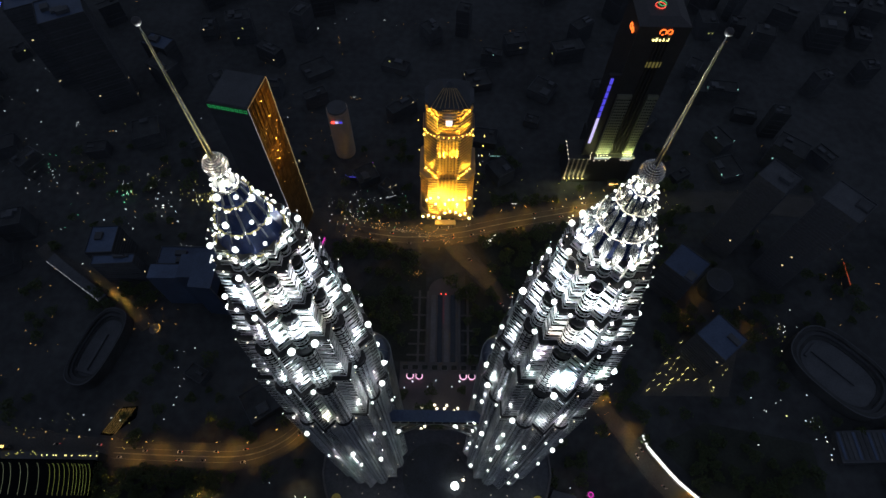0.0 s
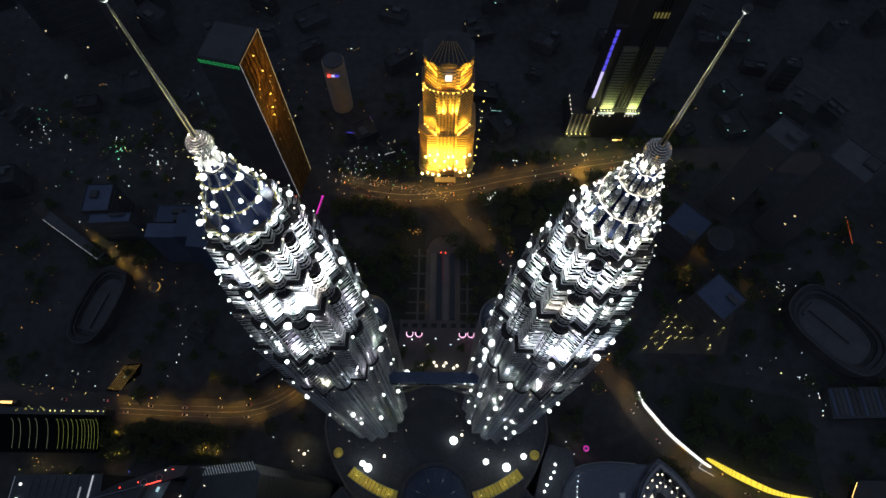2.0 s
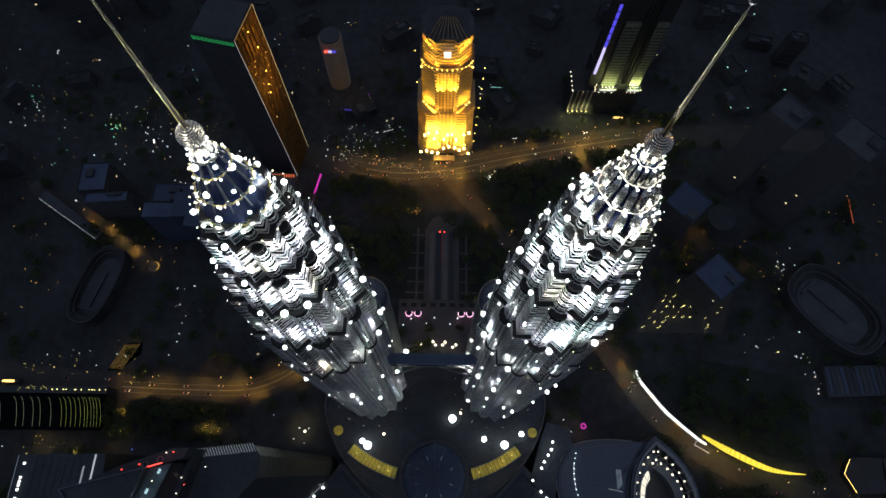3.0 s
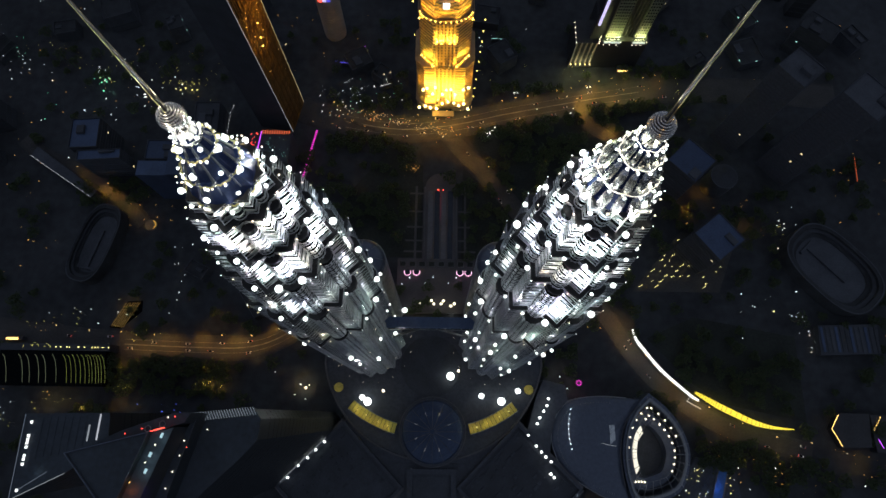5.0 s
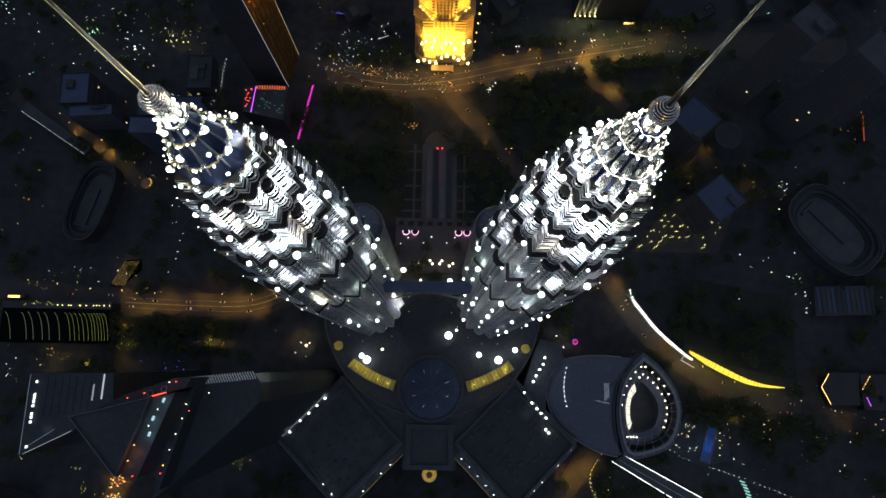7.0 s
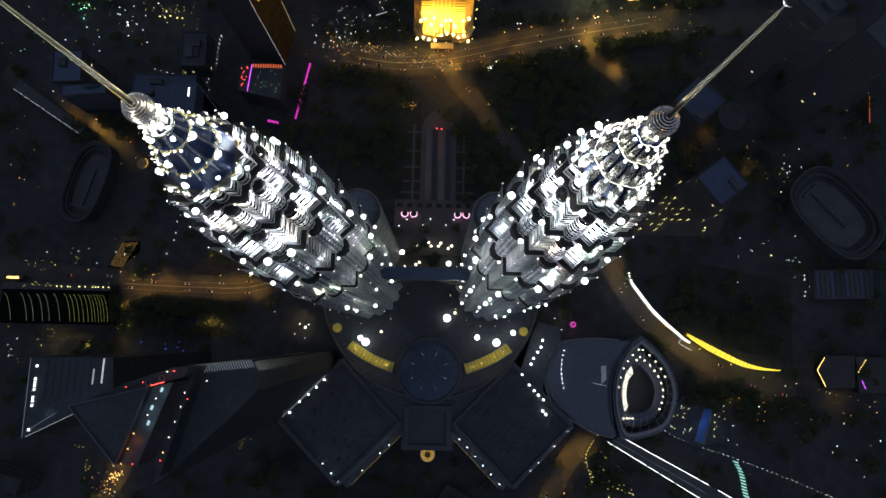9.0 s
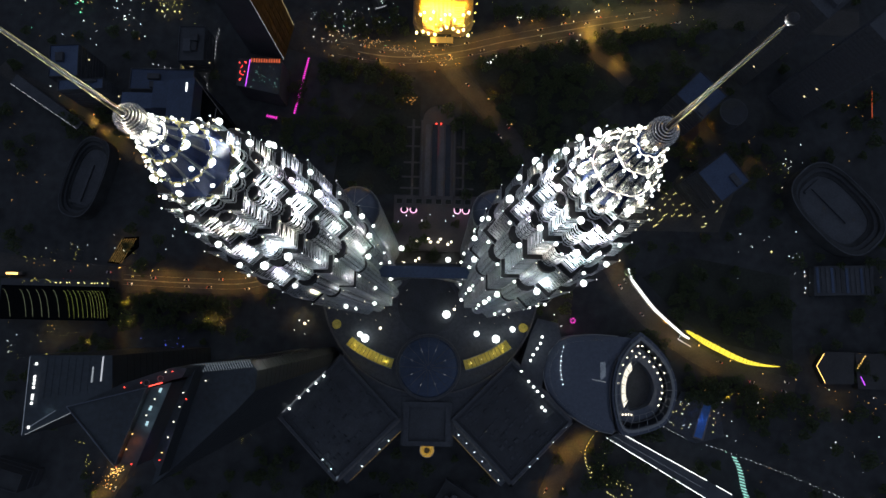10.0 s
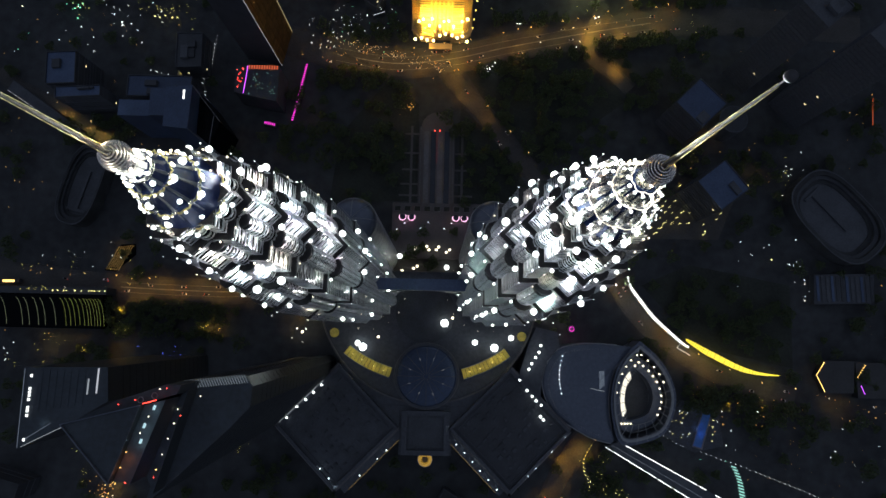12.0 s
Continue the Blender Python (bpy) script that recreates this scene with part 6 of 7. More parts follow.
# ---- trees ----
def tree_parts(seed, height, spread):
    r = random.Random(seed)
    wood = tube(bmesh.new(), [(0, 0, 0), (0.2, 0.1, height * 0.35), (0.1, 0.3, height * 0.7)], [0.4, 0.3, 0.12], 6)
    for k in range(5):
        a, z = r.uniform(0, 6.28), height * r.uniform(0.3, 0.5)
        tube(wood, [(0.1, 0.1, z), (spread * 0.45 * math.cos(a), spread * 0.45 * math.sin(a), z + height * 0.25)], [0.18, 0.06], 5)
    verts, faces = [], []
    for k in range(420):
        a, rad = r.uniform(0, 6.28), spread * math.sqrt(r.random())
        lump = 1 + 0.28 * math.sin(3 * a + seed) + 0.15 * math.sin(7 * a)
        z = height * (0.55 + 0.45 * r.random() * (1 - 0.6 * (rad / spread) ** 2))
        p = Vector((rad * lump * math.cos(a), rad * lump * math.sin(a), z))
        s = r.uniform(0.35, 0.85)
        n = Vector((r.gauss(0, 1), r.gauss(0, 1), r.gauss(0.8, 1))).normalized()
        u = n.orthogonal().normalized() * s
        v = n.cross(u).normalized() * s * r.uniform(0.5, 0.9)
        i = len(verts)
        verts += [p - u, p + v, p + u, p - v]
        faces.append((i, i + 1, i + 2, i + 3))
    crown = bpy.data.meshes.new("crown")
    crown.from_pydata([tuple(v) for v in verts], [], faces)
    crown.materials.append(LEAF)
    return mesh_of(wood, "trunk", BARK), crown


TREES = []
for seed, hh, sp in ((1, 11, 5.2), (2, 9, 4.2), (3, 13, 6.0), (4, 8, 3.6)):
    trunk, crown = tree_parts(seed, hh, sp)
    t = thing("tree", pose(0, 0, -400), "dark broad-crowned city tree", "tree", "park trees")
    part("trunk", trunk, None, t)
    part("crown", crown, None, t)
    TREES.append(t)
wood_rng = random.Random(5)
GROVES = [(-235, 50, 52, 14, 40), (-112, 240, 30, 38, 22), (-60, 225, 30, 40, 26), (60, 190, 34, 28, 18), (110, 285, 36, 20, 24), (130, 232, 30, 26, 18), (215, 292, 36, 24, 16), (195, 30, 26, 14, 10), (262, -4, 34, 16, 26),
          (310, -24, 30, 12, 16), (235, 215, 16, 16, 8), (300, 205, 22, 14, 8), (245, 75, 30, 20, 16), (292, 55, 26, 16, 12), (-300, 20, 20, 8, 8), (-150, 110, 18, 30, 14), (165, 140, 16, 20, 8), (150, -78, 16, 12, 10), (-322, 228, 30, 12, 16), (-70, 332, 40, 8, 14), (100, 350, 50, 5, 12), (-75, 286, 40, 10, 18), (75, 300, 34, 10, 16), (135, 318, 40, 8, 14), (205, 330, 50, 8, 18), (240, 372, 50, 6, 14), (60, 240, 14, 24, 12), (30, 226, 10, 26, 8), (-232, 62, 60, 4, 16), (-140, -80, 20, 14, 8)]
spots = []
for gx, gy, ax, ay, n in GROVES:
    for _ in range(n * 3):
        x, y = gx + wood_rng.uniform(-1, 1) * ax, gy + wood_rng.uniform(-1, 1) * ay
        if near_road(x, y, 1.5) or any(math.hypot(x - a, y - b) < 5.5 for a, b in spots) or any(math.hypot(x - a, y - b) < c + 4 for a, b, c in placed):
            continue
        if math.hypot(x + 53, y - 80) < 38 or math.hypot(x - 49, y - 80) < 38:
            continue
        spots.append((x, y))
        n -= 1
        if n <= 0:
            break
spots.sort(key=lambda p: math.hypot(p[0], p[1] - 150))
for i, (x, y) in enumerate(spots[:290]):
    m = pose(x, y, 0, 0, 0, wood_rng.uniform(0, 360))
    if i < 4:
        TREES[i].matrix_basis = m
    else:
        copy_thing(TREES[i % 4], m)
far_spots = spots[290:]
while len(far_spots) < 560:
    x, y = wood_rng.uniform(-430, 430), wood_rng.uniform(-110, 430)
    if near_road(x, y, 0.5) or any(math.hypot(x - a, y - b) < c + 4 for a, b, c in placed) or any(math.hypot(x - a, y - b) < c * 0.75 for a, b, c in KEEP_CLEAR[:30]):
        continue
    far_spots.append((x, y))
wood_verts, wood_faces, base = [], [], 0
CROWNS = [[p for p in t.children if p.name.startswith("crown")][0].data for t in TREES]
STEMS = [[p for p in t.children if p.name.startswith("trunk")][0].data for t in TREES]
stem_faces = 0
for group, bucket in ((STEMS, "stem"), (CROWNS, "leaf")):
    for i, (x, y) in enumerate(far_spots):
        me = group[i % 4]
        co = np.empty(len(me.vertices) * 3)
        me.vertices.foreach_get("co", co)
        co = co.reshape(-1, 3) @ np.array(Matrix.Rotation(i * 1.7, 3, "Z")) * (0.8 + 0.05 * (i % 9)) + np.array((x, y, 0))
        wood_verts.append(co)
        wood_faces += [tuple(base + v for v in f.vertices) for f in me.polygons]
        base += len(co)
    stem_faces = stem_faces or len(wood_faces)
woods = bpy.data.meshes.new("far_trees")
woods.from_pydata(np.concatenate(wood_verts).tolist(), [], wood_faces)
woods.materials.append(BARK)
woods.materials.append(LEAF)
woods.polygons.foreach_set("material_index", [0 if i < stem_faces else 1 for i in range(len(wood_faces))])
tagged(new("far_trees", woods), "mass of dark trees between the city roofs", "trees", kind="stuff")
for name, pts in (("lawn_east", [(40, 166), (110, 150), (70, 215), (26, 262), (24, 166)]), ("lawn_west", [(-14, 166), (-14, 262), (-45, 285), (-88, 230), (-96, 160), (-40, 166)]),
                  ("lawn_park", [(232, 52), (262, 34), (330, 20), (332, 95), (240, 112), (195, 92)]), ("lawn_avenue", [(30, 296), (60, 250), (100, 205), (185, 270), (150, 322), (80, 312)])):
    tagged(part(name, prism(bmesh.new(), pts, -0.2, 0.04), GRASS), "dark unlit lawn with trees", "lawn", kind="structure")


# ---- cars ----
def car():
    c = thing("car", pose(0, 0, -300), "small parked or waiting car with lit lamps on the road", "car", "cars on the roads")
    body = box_bm(-2.1, 2.1, -0.85, 0.85, 0.35, 0.95)
    bmesh.ops.bevel(body, geom=list(body.edges), offset=0.12, segments=1, affect="EDGES")
    part("body", body, CAR_PAINT, c)
    part("cabin", box_bm(-1.3, 0.9, -0.75, 0.75, 0.95, 1.5, taper=0.22), GLASS, c)
    for wx in (-1.3, 1.3):
        for wy in (-0.8, 0.8):
            part("wheel", prism(bmesh.new(), circle(0.34, 12), -0.11, 0.11), DARK_METAL, c, "", pose(wx, wy, 0.34, 90))
    for wy in (-0.6, 0.6):
        part("headlight", ball(bmesh.new(), 0.2, (2.1, wy, 0.7), 1), HEADLAMP, c, "lit headlight")
        part("tail_light", ball(bmesh.new(), 0.18, (-2.1, wy, 0.75), 1), LAMP_RED, c, "lit tail light")
    return c


ramp = thing("ribbed_canopy", pose(0, 0, 0), "low canopy of curved ribs glowing dull gold", "canopy")
# the ribs emit the gold light of the lit ramp themselves
RIB_GOLD = glow("gold_lit_rib", (1.0, 0.6, 0.14), 0.16)
part("deck", prism(bmesh.new(), [(-297, 95), (-287, 94), (-270, 110), (-271, 120), (-284, 119)], 0, 1.0), GLASS, ramp)
for q in range(7):
    part("rib", tube(bmesh.new(), [(-294 + 1.8 * q, 96 - 0.2 * q, 3.2), (-288 + 2.0 * q, 106 + 0.3 * q, 4.6), (-284 + 2.1 * q, 117 + 0.2 * q, 3.4)], 0.22, 5), RIB_GOLD, ramp, "glowing gold rib")
AMBER_ARC = glow("dull_amber_arc", (1.0, 0.55, 0.1), 0.7)
arc_lamp = thing("curved_light", pose(-275.7, 194, 0), "small curved amber light strip on a dark plinth", "light strip")
part("plinth", prism(bmesh.new(), circle(5.5, 20), 0, 2), CONCRETE, arc_lamp)
part("strip", tube(bmesh.new(), [(5 * math.cos(a), 5 * math.sin(a), 2.5) for a in [-0.9 + 0.25 * q for q in range(9)]], 0.28, 5), AMBER_ARC, arc_lamp, "amber light strip")
spot_light("arc_light", (-277, 194, 9), (-277, 194, 0), 900, SODIUM, 0.5, 140)
for x, y, w in ((-348, 243, 2600), (-326, 230, 3600), (-312, 222, 3600), (-296, 211, 3000), (-203, 60, 700), (-273, 60, 1500), (-200, 44, 900)):
    spot_light("grove_light", (x, y, 7), (x, y, 0), 1.5 * w, SODIUM, 0.5, 120)


first_car = car()
car_rng = random.Random(9)
used = False
for key, step in (("avenue", 17), ("west", 26), ("diagonal", 30), ("south_west", 20), ("south_east", 36)):
    width = ROADS[key][1]
    lift = 0.05 + 0.02 * list(ROADS).index(key)
    for side in (1, -1):
        for p, d in along(ROADS[key][0], step, side * width * 0.25):
            if abs(p.x) > 330 or (key == "avenue" and not -115 < p.x < 240) or car_rng.random() < 0.35:
                continue
            a = math.degrees(math.atan2(d.y, d.x)) + (180 if side > 0 else 0)
            off = car_rng.uniform(-1, 1) * width * 0.1
            m = pose(p.x + car_rng.uniform(-6, 6) * d.x - d.y * off, p.y + car_rng.uniform(-6, 6) * d.y + d.x * off, lift, 0, 0, a)
            if used:
                copy_thing(first_car, m)
            else:
                first_car.matrix_basis, used = m, True

# ---- far and scattered lamps ----
def scatter(name, mat, clusters, label, size=(0.26, 0.6), seed=1):
    """Small lamps on short stems, as one mass: clusters of x, y, spread x, spread y, count, height."""
    r = random.Random(seed)
    verts, faces = [], []
    for cx, cy, sx, sy, n, zz in clusters:
        for _ in range(max(2, int(n * 0.9))):
            x, y, z, s = cx + r.gauss(0, 0.6) * sx, cy + r.gauss(0, 0.6) * sy, zz + r.uniform(0, 3), r.uniform(*size)
            i = len(verts)
            verts += [(x + s, y, z), (x - s, y, z), (x, y + s, z), (x, y - s, z), (x, y, z + s), (x, y, z - s), (x + 0.08, y, 0), (x - 0.05, y + 0.07, 0), (x - 0.05, y - 0.07, 0)]
            faces += [(i, i + 2, i + 4), (i + 2, i + 1, i + 4), (i + 1, i + 3, i + 4), (i + 3, i, i + 4), (i + 2, i, i + 5), (i + 1, i + 2, i + 5), (i + 3, i + 1, i + 5), (i, i + 3, i + 5), (i + 6, i + 7, i + 5), (i + 7, i + 8, i + 5), (i + 8, i + 6, i + 5)]
    me = bpy.data.meshes.new(name)
    me.from_pydata(verts, [], faces)
    me.materials.append(mat)
    me.materials.append(DARK_METAL)
    for i, p in enumerate(me.polygons):
        p.material_index = 1 if i % 11 > 7 else 0
    tagged(new(name, me), label, "lamps", kind="stuff")


FAR_WHITE = glow("far_white_lamp", (0.9, 1.0, 0.95), 2.0)
FAR_ORANGE = glow("far_orange_lamp", (1.0, 0.5, 0.12), 0.9)
FAR_YELLOW = glow("far_yellow_lamp", (0.95, 0.85, 0.2), 1.0)
FAR_GREEN = glow("far_green_lamp", (0.2, 0.9, 0.5), 1.2)
FAR_BLUE = glow("far_blue_lamp", (0.1, 0.15, 1.0), 1.2)
scatter("white_street_lamps", FAR_WHITE, [(-445, 380, 22, 28, 22, 6), (-434, 450, 6, 5, 5, 6), (-357, 359, 6, 6, 8, 6), (-490, 400, 40, 40, 20, 6), (-75, 345, 36, 24, 30, 5), (-100, 330, 30, 12, 14, 5), (-238, 150, 8, 50, 12, 4), (60, 410, 40, 20, 7, 5), (-107, 498, 4, 3, 2, 6), (-310, 345, 30, 30, 12, 5),
         (340, 100, 16, 20, 9, 4), (340, 205, 8, 16, 8, 4), (-540, 480, 30, 60, 18, 6), (-140, 637, 60, 20, 8, 8), (-495, 540, 25, 8, 8, 8), (300, 110, 30, 30, 8, 4), (280, -30, 40, 30, 10, 4), (-300, 335, 40, 20, 16, 4), (50, 296, 3, 2, 6, 6), (395, 135, 8, 10, 4, 4), (-100, 40, 30, 30, 8, 2), (380, -40, 30, 40, 14, 4), (-320, 110, 60, 10, 10, 5), (-360, 20, 30, 30, 12, 5), (-380, 300, 90, 80, 10, 5), (-300, 480, 120, 50, 12, 5)], "mass of tiny white street lamps in the dark city", seed=2)
scatter("orange_street_lamps", FAR_ORANGE, [(-60, 312, 60, 8, 46, 4), (0, 302, 30, 14, 22, 4), (-43, 499, 40, 4, 6, 6), (-107, 498, 12, 4, 5, 6), (-440, 400, 60, 50, 16, 5), (-280, 205, 40, 20, 14, 4), (-250, 600, 60, 60, 14, 6), (430, 260, 60, 60, 20, 5), (290, 215, 60, 20, 12, 4), (200, 352, 60, 8, 14, 4), (-340, 90, 40, 6, 5, 4), (-26, 258, 10, 6, 20, 2),
         (300, -20, 60, 16, 24, 3), (370, -15, 30, 14, 18, 4), (150, 120, 16, 30, 10, 3), (480, 100, 60, 60, 24, 5), (-420, 120, 40, 30, 10, 5), (100, 620, 200, 60, 30, 8), (-300, 700, 120, 40, 20, 8), (-200, 470, 60, 30, 10, 5), (-330, 45, 40, 20, 8, 4), (-275, -92, 8, 10, 24, 3), (-330, 330, 120, 90, 36, 5), (-400, 190, 60, 80, 22, 5), (330, 330, 120, 80, 22, 5), (-120, 430, 60, 40, 16, 5)], "mass of tiny orange lamps along roads", seed=3)
scatter("yellow_yard_lamps", FAR_YELLOW, [(-270, 348, 26, 3, 16, 6), (-243, 300, 2, 18, 10, 5), (250, 345, 30, 10, 10, 5), (-350, 354, 12, 6, 8, 5), (150, -72, 14, 20, 20, 3), (175, -92, 14, 8, 10, 3), (330, 200, 10, 20, 8, 4), (-320, 30, 40, 20, 8, 5), (-265, 90, 14, 10, 10, 6)], "mass of small yellow lamps", seed=4)
scatter("green_lamps", FAR_GREEN, [(-352, 356, 8, 6, 8, 5), (-447, 382, 10, 14, 7, 5), (-400, 340, 30, 30, 4, 5), (400, -40, 20, 30, 4, 5), (-60, 335, 30, 20, 14, 4), (250, -60, 10, 6, 3, 3)], "mass of small green lamps", seed=5)
scatter("blue_lamps", FAR_BLUE, [(-594, 648, 16, 10, 26, 20), (-98, 377, 8, 2, 6, 8), (-240, 25, 30, 6, 4, 4), (-225, 20, 8, 6, 6, 10)], "mass of small blue lamps", seed=6)
yard = thing("lamp_yard", pose(0, 0, 0), "dark car park with slanting rows of small yellow lamps", "car park")
part("surface", prism(bmesh.new(), [(186, 136), (268, 136), (290, 186), (238, 196)], 0.02, 0.1), ASPHALT, yard)
yr = random.Random(13)
YARD_LAMP = mesh_of(ball(tube(bmesh.new(), [(0, 0, 0), (0, 0, 3)], 0.1, 4), 0.24, (0, 0, 3), 1), "lamp", LAMP_YELLOW)
for i in range(9):
    for j in range(10):
        if yr.random() < 0.42:
            for e in range(yr.randint(1, 3)):
                part("lamp", YARD_LAMP, None, yard, "small yellow lamp", pose(192 + 7.6 * i + 4.6 * j + 1.5 * e + yr.uniform(-0.3, 0.3), 140 + 5.2 * j + 0.8 * e + yr.uniform(-0.3, 0.3), 0.1))
for a, b, mat in (((-84, 377.7), (-79.3, 398), LAMP_VIOLET), ((-104.5, 377.2), (-92, 376), LAMP_BLUE), ((-61, 348.6), (-50, 352.7), STRIP_DIM), ((56, 410.5), (71, 410), LAMP_TEAL)):
    lit = thing("shop_light_strip", pose(0, 0, 0), "thin glowing strip over a dark shopfront", "light strip", "shop light strips")
    part("strip", tube(bmesh.new(), [(*a, 7), (*b, 7)], 0.35, 4), mat, lit)
    part("wall", prism_strip(bmesh.new(), [(a[0], a[1] + 0.4), (b[0] + 0.4, b[1] + 0.4)], [(a[0] + 0.4, a[1] - 0.2), (b[0] + 0.8, b[1] - 0.2)], 0, 6.7), ROOF_DARK, lit)
scatter("street_signal_lamps", LAMP_RED, [(-262, -74, 6, 8, 10, 3), (-300, 60, 10, 20, 4, 4)], "mass of small red tail lamps and signals", size=(0.3, 0.5), seed=7)
scatter("street_end_lamps", LAMP_SODIUM, [(-268, -86, 7, 8, 40, 3), (-262, -70, 5, 6, 8, 3)], "mass of orange lamps at the end of the street", size=(0.3, 0.6), seed=9)
for name, label, line, gap, mat in (("lamp_row", "curved row of small yellow lamps round a dark garden", [(146, -50), (139, -62), (141, -76), (150, -84), (165, -89), (182, -95)], 3.4, LAMP_YELLOW), ("lamp_row", "straight row of tiny white lamps along a fence", [(206, -38), (224, -48), (268, -62), (316, -79), (380, -104)], 4.5, STRIP_WHITE), ("lamp_row", "row of small yellow lamps along a roof edge", [(158, -97), (176, -106), (196, -112)], 3.0, LAMP_YELLOW)):
    rowt = thing(name, pose(0, 0, 0), label, "lamps", "lamp rows")
    stem = mesh_of(ball(tube(bmesh.new(), [(0, 0, 0), (0, 0, 2.4)], 0.07, 4), 0.34 if mat is LAMP_YELLOW else 0.12, (0, 0, 2.4), 1), "lamp", mat)
    for p, d in along(line, gap):
        part("lamp", stem, None, rowt, "", pose(p.x, p.y, 0))
pink = thing("pink_ring_lamp", pose(129.5, 51, 0), "round planter with a glowing pink ring", "lamp")
part("planter", prism(bmesh.new(), circle(3, 20), 0, 3), CONCRETE, pink)
part("ring", torus(2.0, 0.3, 20, 6), LAMP_PINK, pink, "glowing pink ring", pose(0, 0, 3.4))
point_light("pink_light", (129.5, 49, 7), 350, (1.0, 0.15, 0.5), 0.6)
for sx in (-80, 81):
    disc = thing("round_skylight", pose(sx, 43.5, 24), "small round dim yellow skylight on the podium", "skylight", "round skylights")
    part("glass", prism(bmesh.new(), circle(4.0, 24), 0, 0.8), YELLOW_ROOF, disc)
    part("rim", ring(bmesh.new(), circle(4.0, 24), circle(4.5, 24), 0, 1.0), DARK_METAL, disc)
    point_light("skylight_glow", (sx, 43.5, 29), 110, (1.0, 0.8, 0.2), 0.5)

red_sign = thing("red_light_sign", pose(0, 0, 0), "dim orange-red light strip on a dark low wall", "sign")
part("wall", prism_strip(bmesh.new(), [(417.5, 275.4), (415.0, 248.1)], [(418.70000000000005, 275.4), (416.20000000000005, 248.1)], 0, 9.4), ROOF_DARK, red_sign)
part("strip", tube(bmesh.new(), [(418.1, 275.4, 9.8), (415.6, 248.1, 9.8)], 0.4, 5), glow("dim_orange_sign", (1.0, 0.16, 0.04), 0.3), red_sign, "glowing orange-red strip")

# ---- single street and yard lamps ----
GLOBES = {}
for key, mat, r in (("white", LAMP_WHITE, 0.7), ("cool", LAMP_COOL, 0.45), ("green", FAR_GREEN, 0.75), ("yellow", LAMP_YELLOW, 0.6), ("warm", LAMP_WARM, 0.5)):
    GLOBES[key] = mesh_of(ball(bmesh.new(), r, (0, 0, 5), 1), "globe", mat)
YARD_POST = mesh_of(tube(bmesh.new(), [(0, 0, 0), (0, 0, 4.9)], [0.14, 0.08], 5), "post", DARK_METAL)
LAMP_SPOTS = {
    "green": [(-351, 349), (-348, 353), (-344, 354), (-347, 339), (-346, 350)],
    "white": [(-304, 336), (-303, 333), (51, 294), (53, 297), (55, 300), (58, 304), (79, 345), (82, 345), (156, 353), (159, 354)],
    "cool": [(-276, 357), (-312, 344), (-288, 328), (-241, 318), (-362, 316), (-370, 288), (-357, 285), (-279, 267), (140, 328), (137, 322), (102, 326), (104, 274), (343, 100), (343, 85), (330, 114), (334, 113), (286, 134), (338, 137)],
    "yellow": [(-273, 343), (-268, 342), (-263, 344), (-256, 342), (-251, 342), (314, 118), (254, 143)],
    "warm": [(134, 342), (-402, 350), (328, 179), (343, 96), (342, 81)],
}
for key, spots_of in LAMP_SPOTS.items():
    for x, y in spots_of:
        lamp = thing("yard_lamp", pose(x, y, 0), "slim post lamp with a glowing %s globe" % key, "lamp", "yard lamps")
        part("post", YARD_POST, None, lamp)
        part("globe", GLOBES[key], None, lamp)
for x, y, c, w in ((-348, 350, (0.4, 1.0, 0.7), 350), (-304, 335, WHITE, 250), (54, 299, WHITE, 350), (-262, 344, (1.0, 0.8, 0.2), 500), (-240, 302, (1.0, 0.8, 0.2), 1300)):
    point_light("yard_light", (x, y, 7.5), w, c, 0.5)
hedge_wall = thing("lit_yellow_wall", pose(0, 0, 0), "long low wall washed by yellow lamps", "wall")
part("wall", box_bm(-245.5, -243.5, 283, 320, 0, 5), STONE, hedge_wall)
for q in range(5):
    part("lamp", ball(bmesh.new(), 0.28, (-242.8, 286 + 7.6 * q, 3.2), 1), LAMP_YELLOW, hedge_wall, "small yellow lamp")
for label, line, gap, mat, r in (("row of tiny white lamps along a dark roof edge", [(-274, 289), (-249, 283)], 6.0, STRIP_WHITE, 0.32), ("column of tiny cool lamps down a dark lane", [(-213, 326), (-216, 293), (-222, 276), (-216, 259)], 4.2, STRIP_WHITE, 0.24)):
    rowt = thing("lamp_row", pose(0, 0, 0), label, "lamps", "lamp rows")
    stem = mesh_of(ball(tube(bmesh.new(), [(0, 0, 0), (0, 0, 2.4)], 0.07, 4), r, (0, 0, 2.4), 1), "lamp", mat)
    for p, d in along(line, gap):
        part("lamp", stem, None, rowt, "", pose(p.x + town.uniform(-0.8, 0.8), p.y, 0))
scatter("queue_lamps", glow("queue_lamp", (1.0, 0.8, 0.5), 1.3), [(-100, 328, 8, 3, 14, 1), (-82, 322, 10, 3, 24, 1), (-60, 317, 12, 3, 34, 1), (-38, 311, 12, 3.5, 44, 1), (-18, 305, 12, 3.5, 40, 1), (5, 300, 10, 5, 24, 1)], "mass of small lamps along a busy street", size=(0.14, 0.3), seed=31)
scatter("garden_lamps", glow("garden_lamp", (0.75, 0.9, 0.95), 0.6), [(-121, 345, 3, 4, 10, 2), (-104, 342, 4, 4, 20, 2), (-86, 344, 5, 4, 20, 2), (-74, 348, 4, 3, 10, 2), (-95, 336, 12, 2, 12, 2)], "mass of faint pale lamps among garden trees", size=(0.14, 0.28), seed=32)
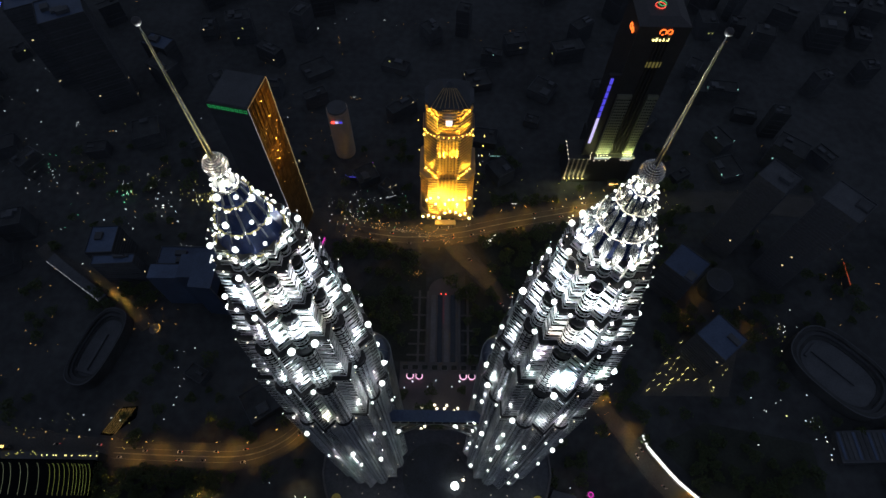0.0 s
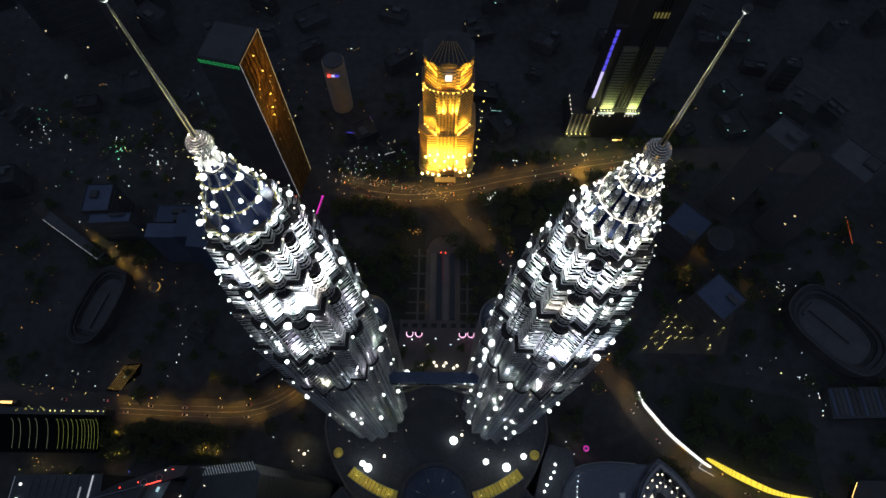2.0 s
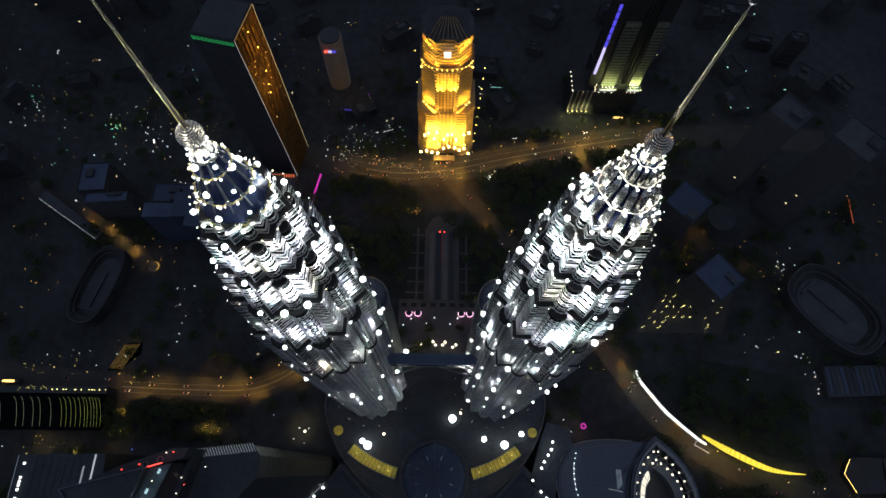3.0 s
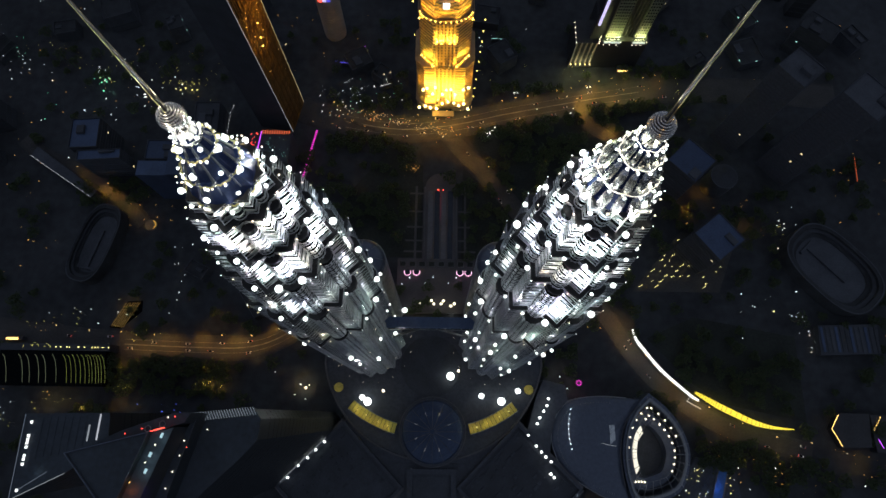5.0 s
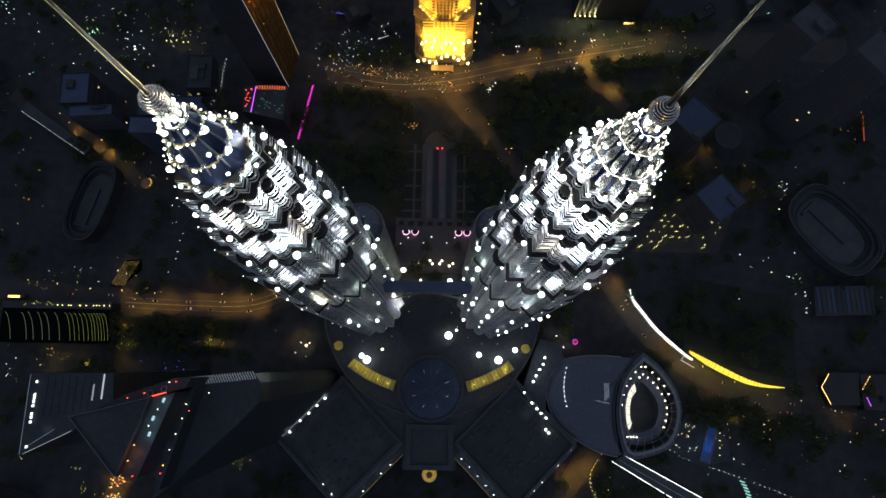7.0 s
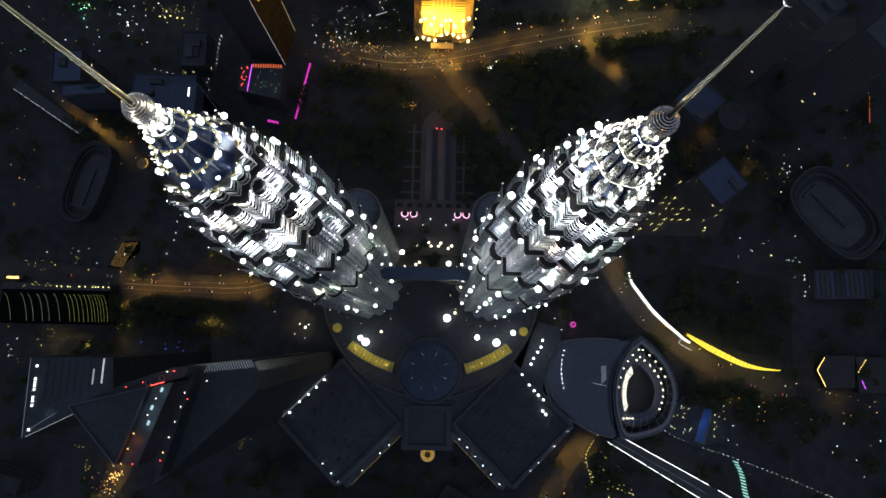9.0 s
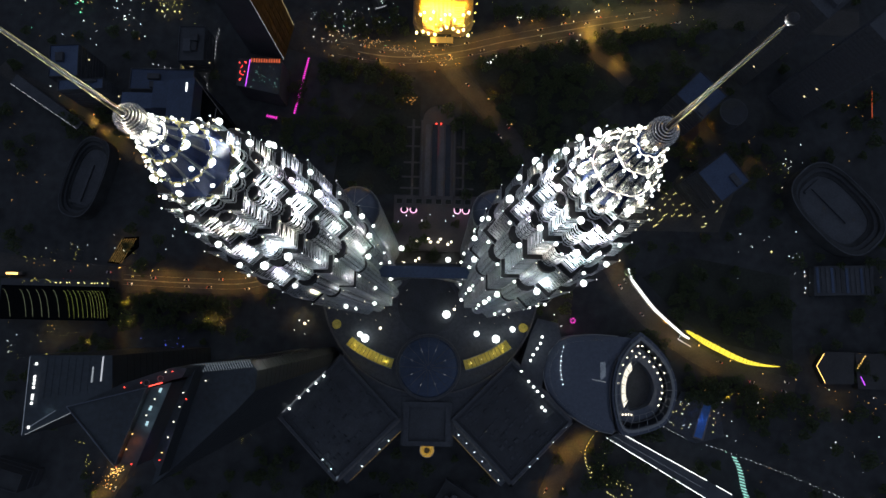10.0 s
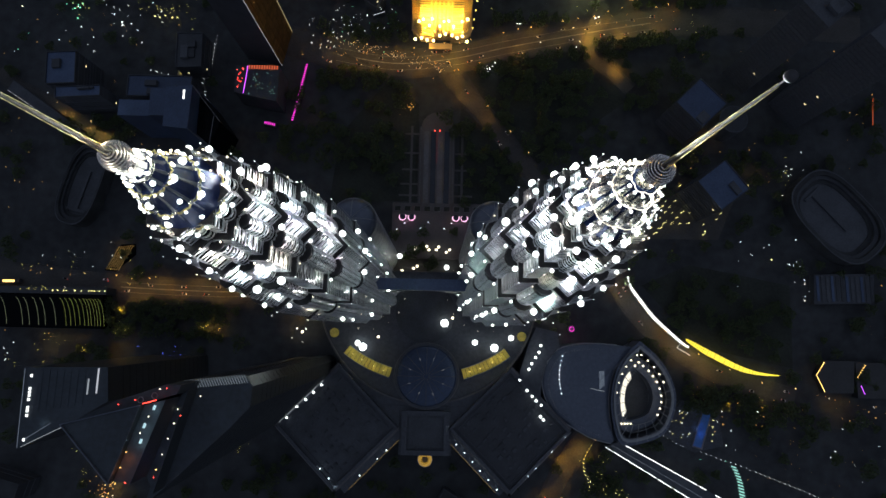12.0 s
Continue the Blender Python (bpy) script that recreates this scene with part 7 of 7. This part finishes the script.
pale_walk = part("walk_pale", strip(bmesh.new(), [(-99, 315), (-82, 308), (-64, 302)], 2.6, 0.0, 0.35), FOOTWAY)
tagged(pale_walk, "pale concrete footway beside the street", "path", kind="structure")
shed = thing("ribbed_shed", pose(0, 0, 0), "long dark shed with a ribbed metal roof", "building")
part("body", prism(bmesh.new(), [(349, 78), (403, 80), (406, 107), (351, 105)], 0, 7), ROOF_DARK, shed)
for q in range(12):
    part("roof_rib", box_bm(352 + 4.5 * q, 354.4 + 4.5 * q, 81, 104, 7, 7.5), ROOF_DARK if q % 3 else ROOF_BLUE, shed)
scatter("corner_lamps", FAR_YELLOW, [(-301, 26, 2, 4, 6, 8), (-337, 30, 14, 3, 8, 6), (-270, 42, 10, 6, 10, 5), (-197, 46, 10, 6, 12, 5), (-301, -63, 3, 3, 5, 4), (-292, -80, 4, 6, 12, 4), (-163, -58, 8, 4, 12, 4), (-370, 15, 6, 5, 5, 5), (-345, -55, 6, 4, 4, 4), (-340, 76, 26, 2, 22, 14), (-292, 78, 4, 2, 6, 5), (-330, 100, 40, 6, 16, 5)], "mass of small yellow lamps at street corners", size=(0.2, 0.42), seed=33)
scatter("south_east_lamps", FAR_ORANGE, [(330, -70, 40, 20, 24, 4), (390, -70, 30, 30, 24, 4), (300, -45, 40, 8, 16, 4), (400, 40, 30, 40, 16, 4), (250, -5, 30, 12, 20, 4)], "mass of tiny orange lamps among dark trees", size=(0.1, 0.24), seed=34)
for x, y in ((-268, 43), (-196, 46), (-335, 31)):
    point_light("corner_light", (x, y, 8), 1100, (1.0, 0.66, 0.16), 0.6)
scatter("north_west_lamps", FAR_YELLOW, [(-300, 372, 40, 14, 22, 5), (-380, 385, 50, 30, 24, 5), (-262, 352, 26, 5, 14, 5), (-235, 330, 6, 26, 10, 5), (-200, 395, 30, 20, 14, 5), (60, 372, 40, 12, 12, 5), (130, 372, 30, 10, 12, 5)], "mass of small yellow lamps in the dark quarter", size=(0.2, 0.45), seed=35)
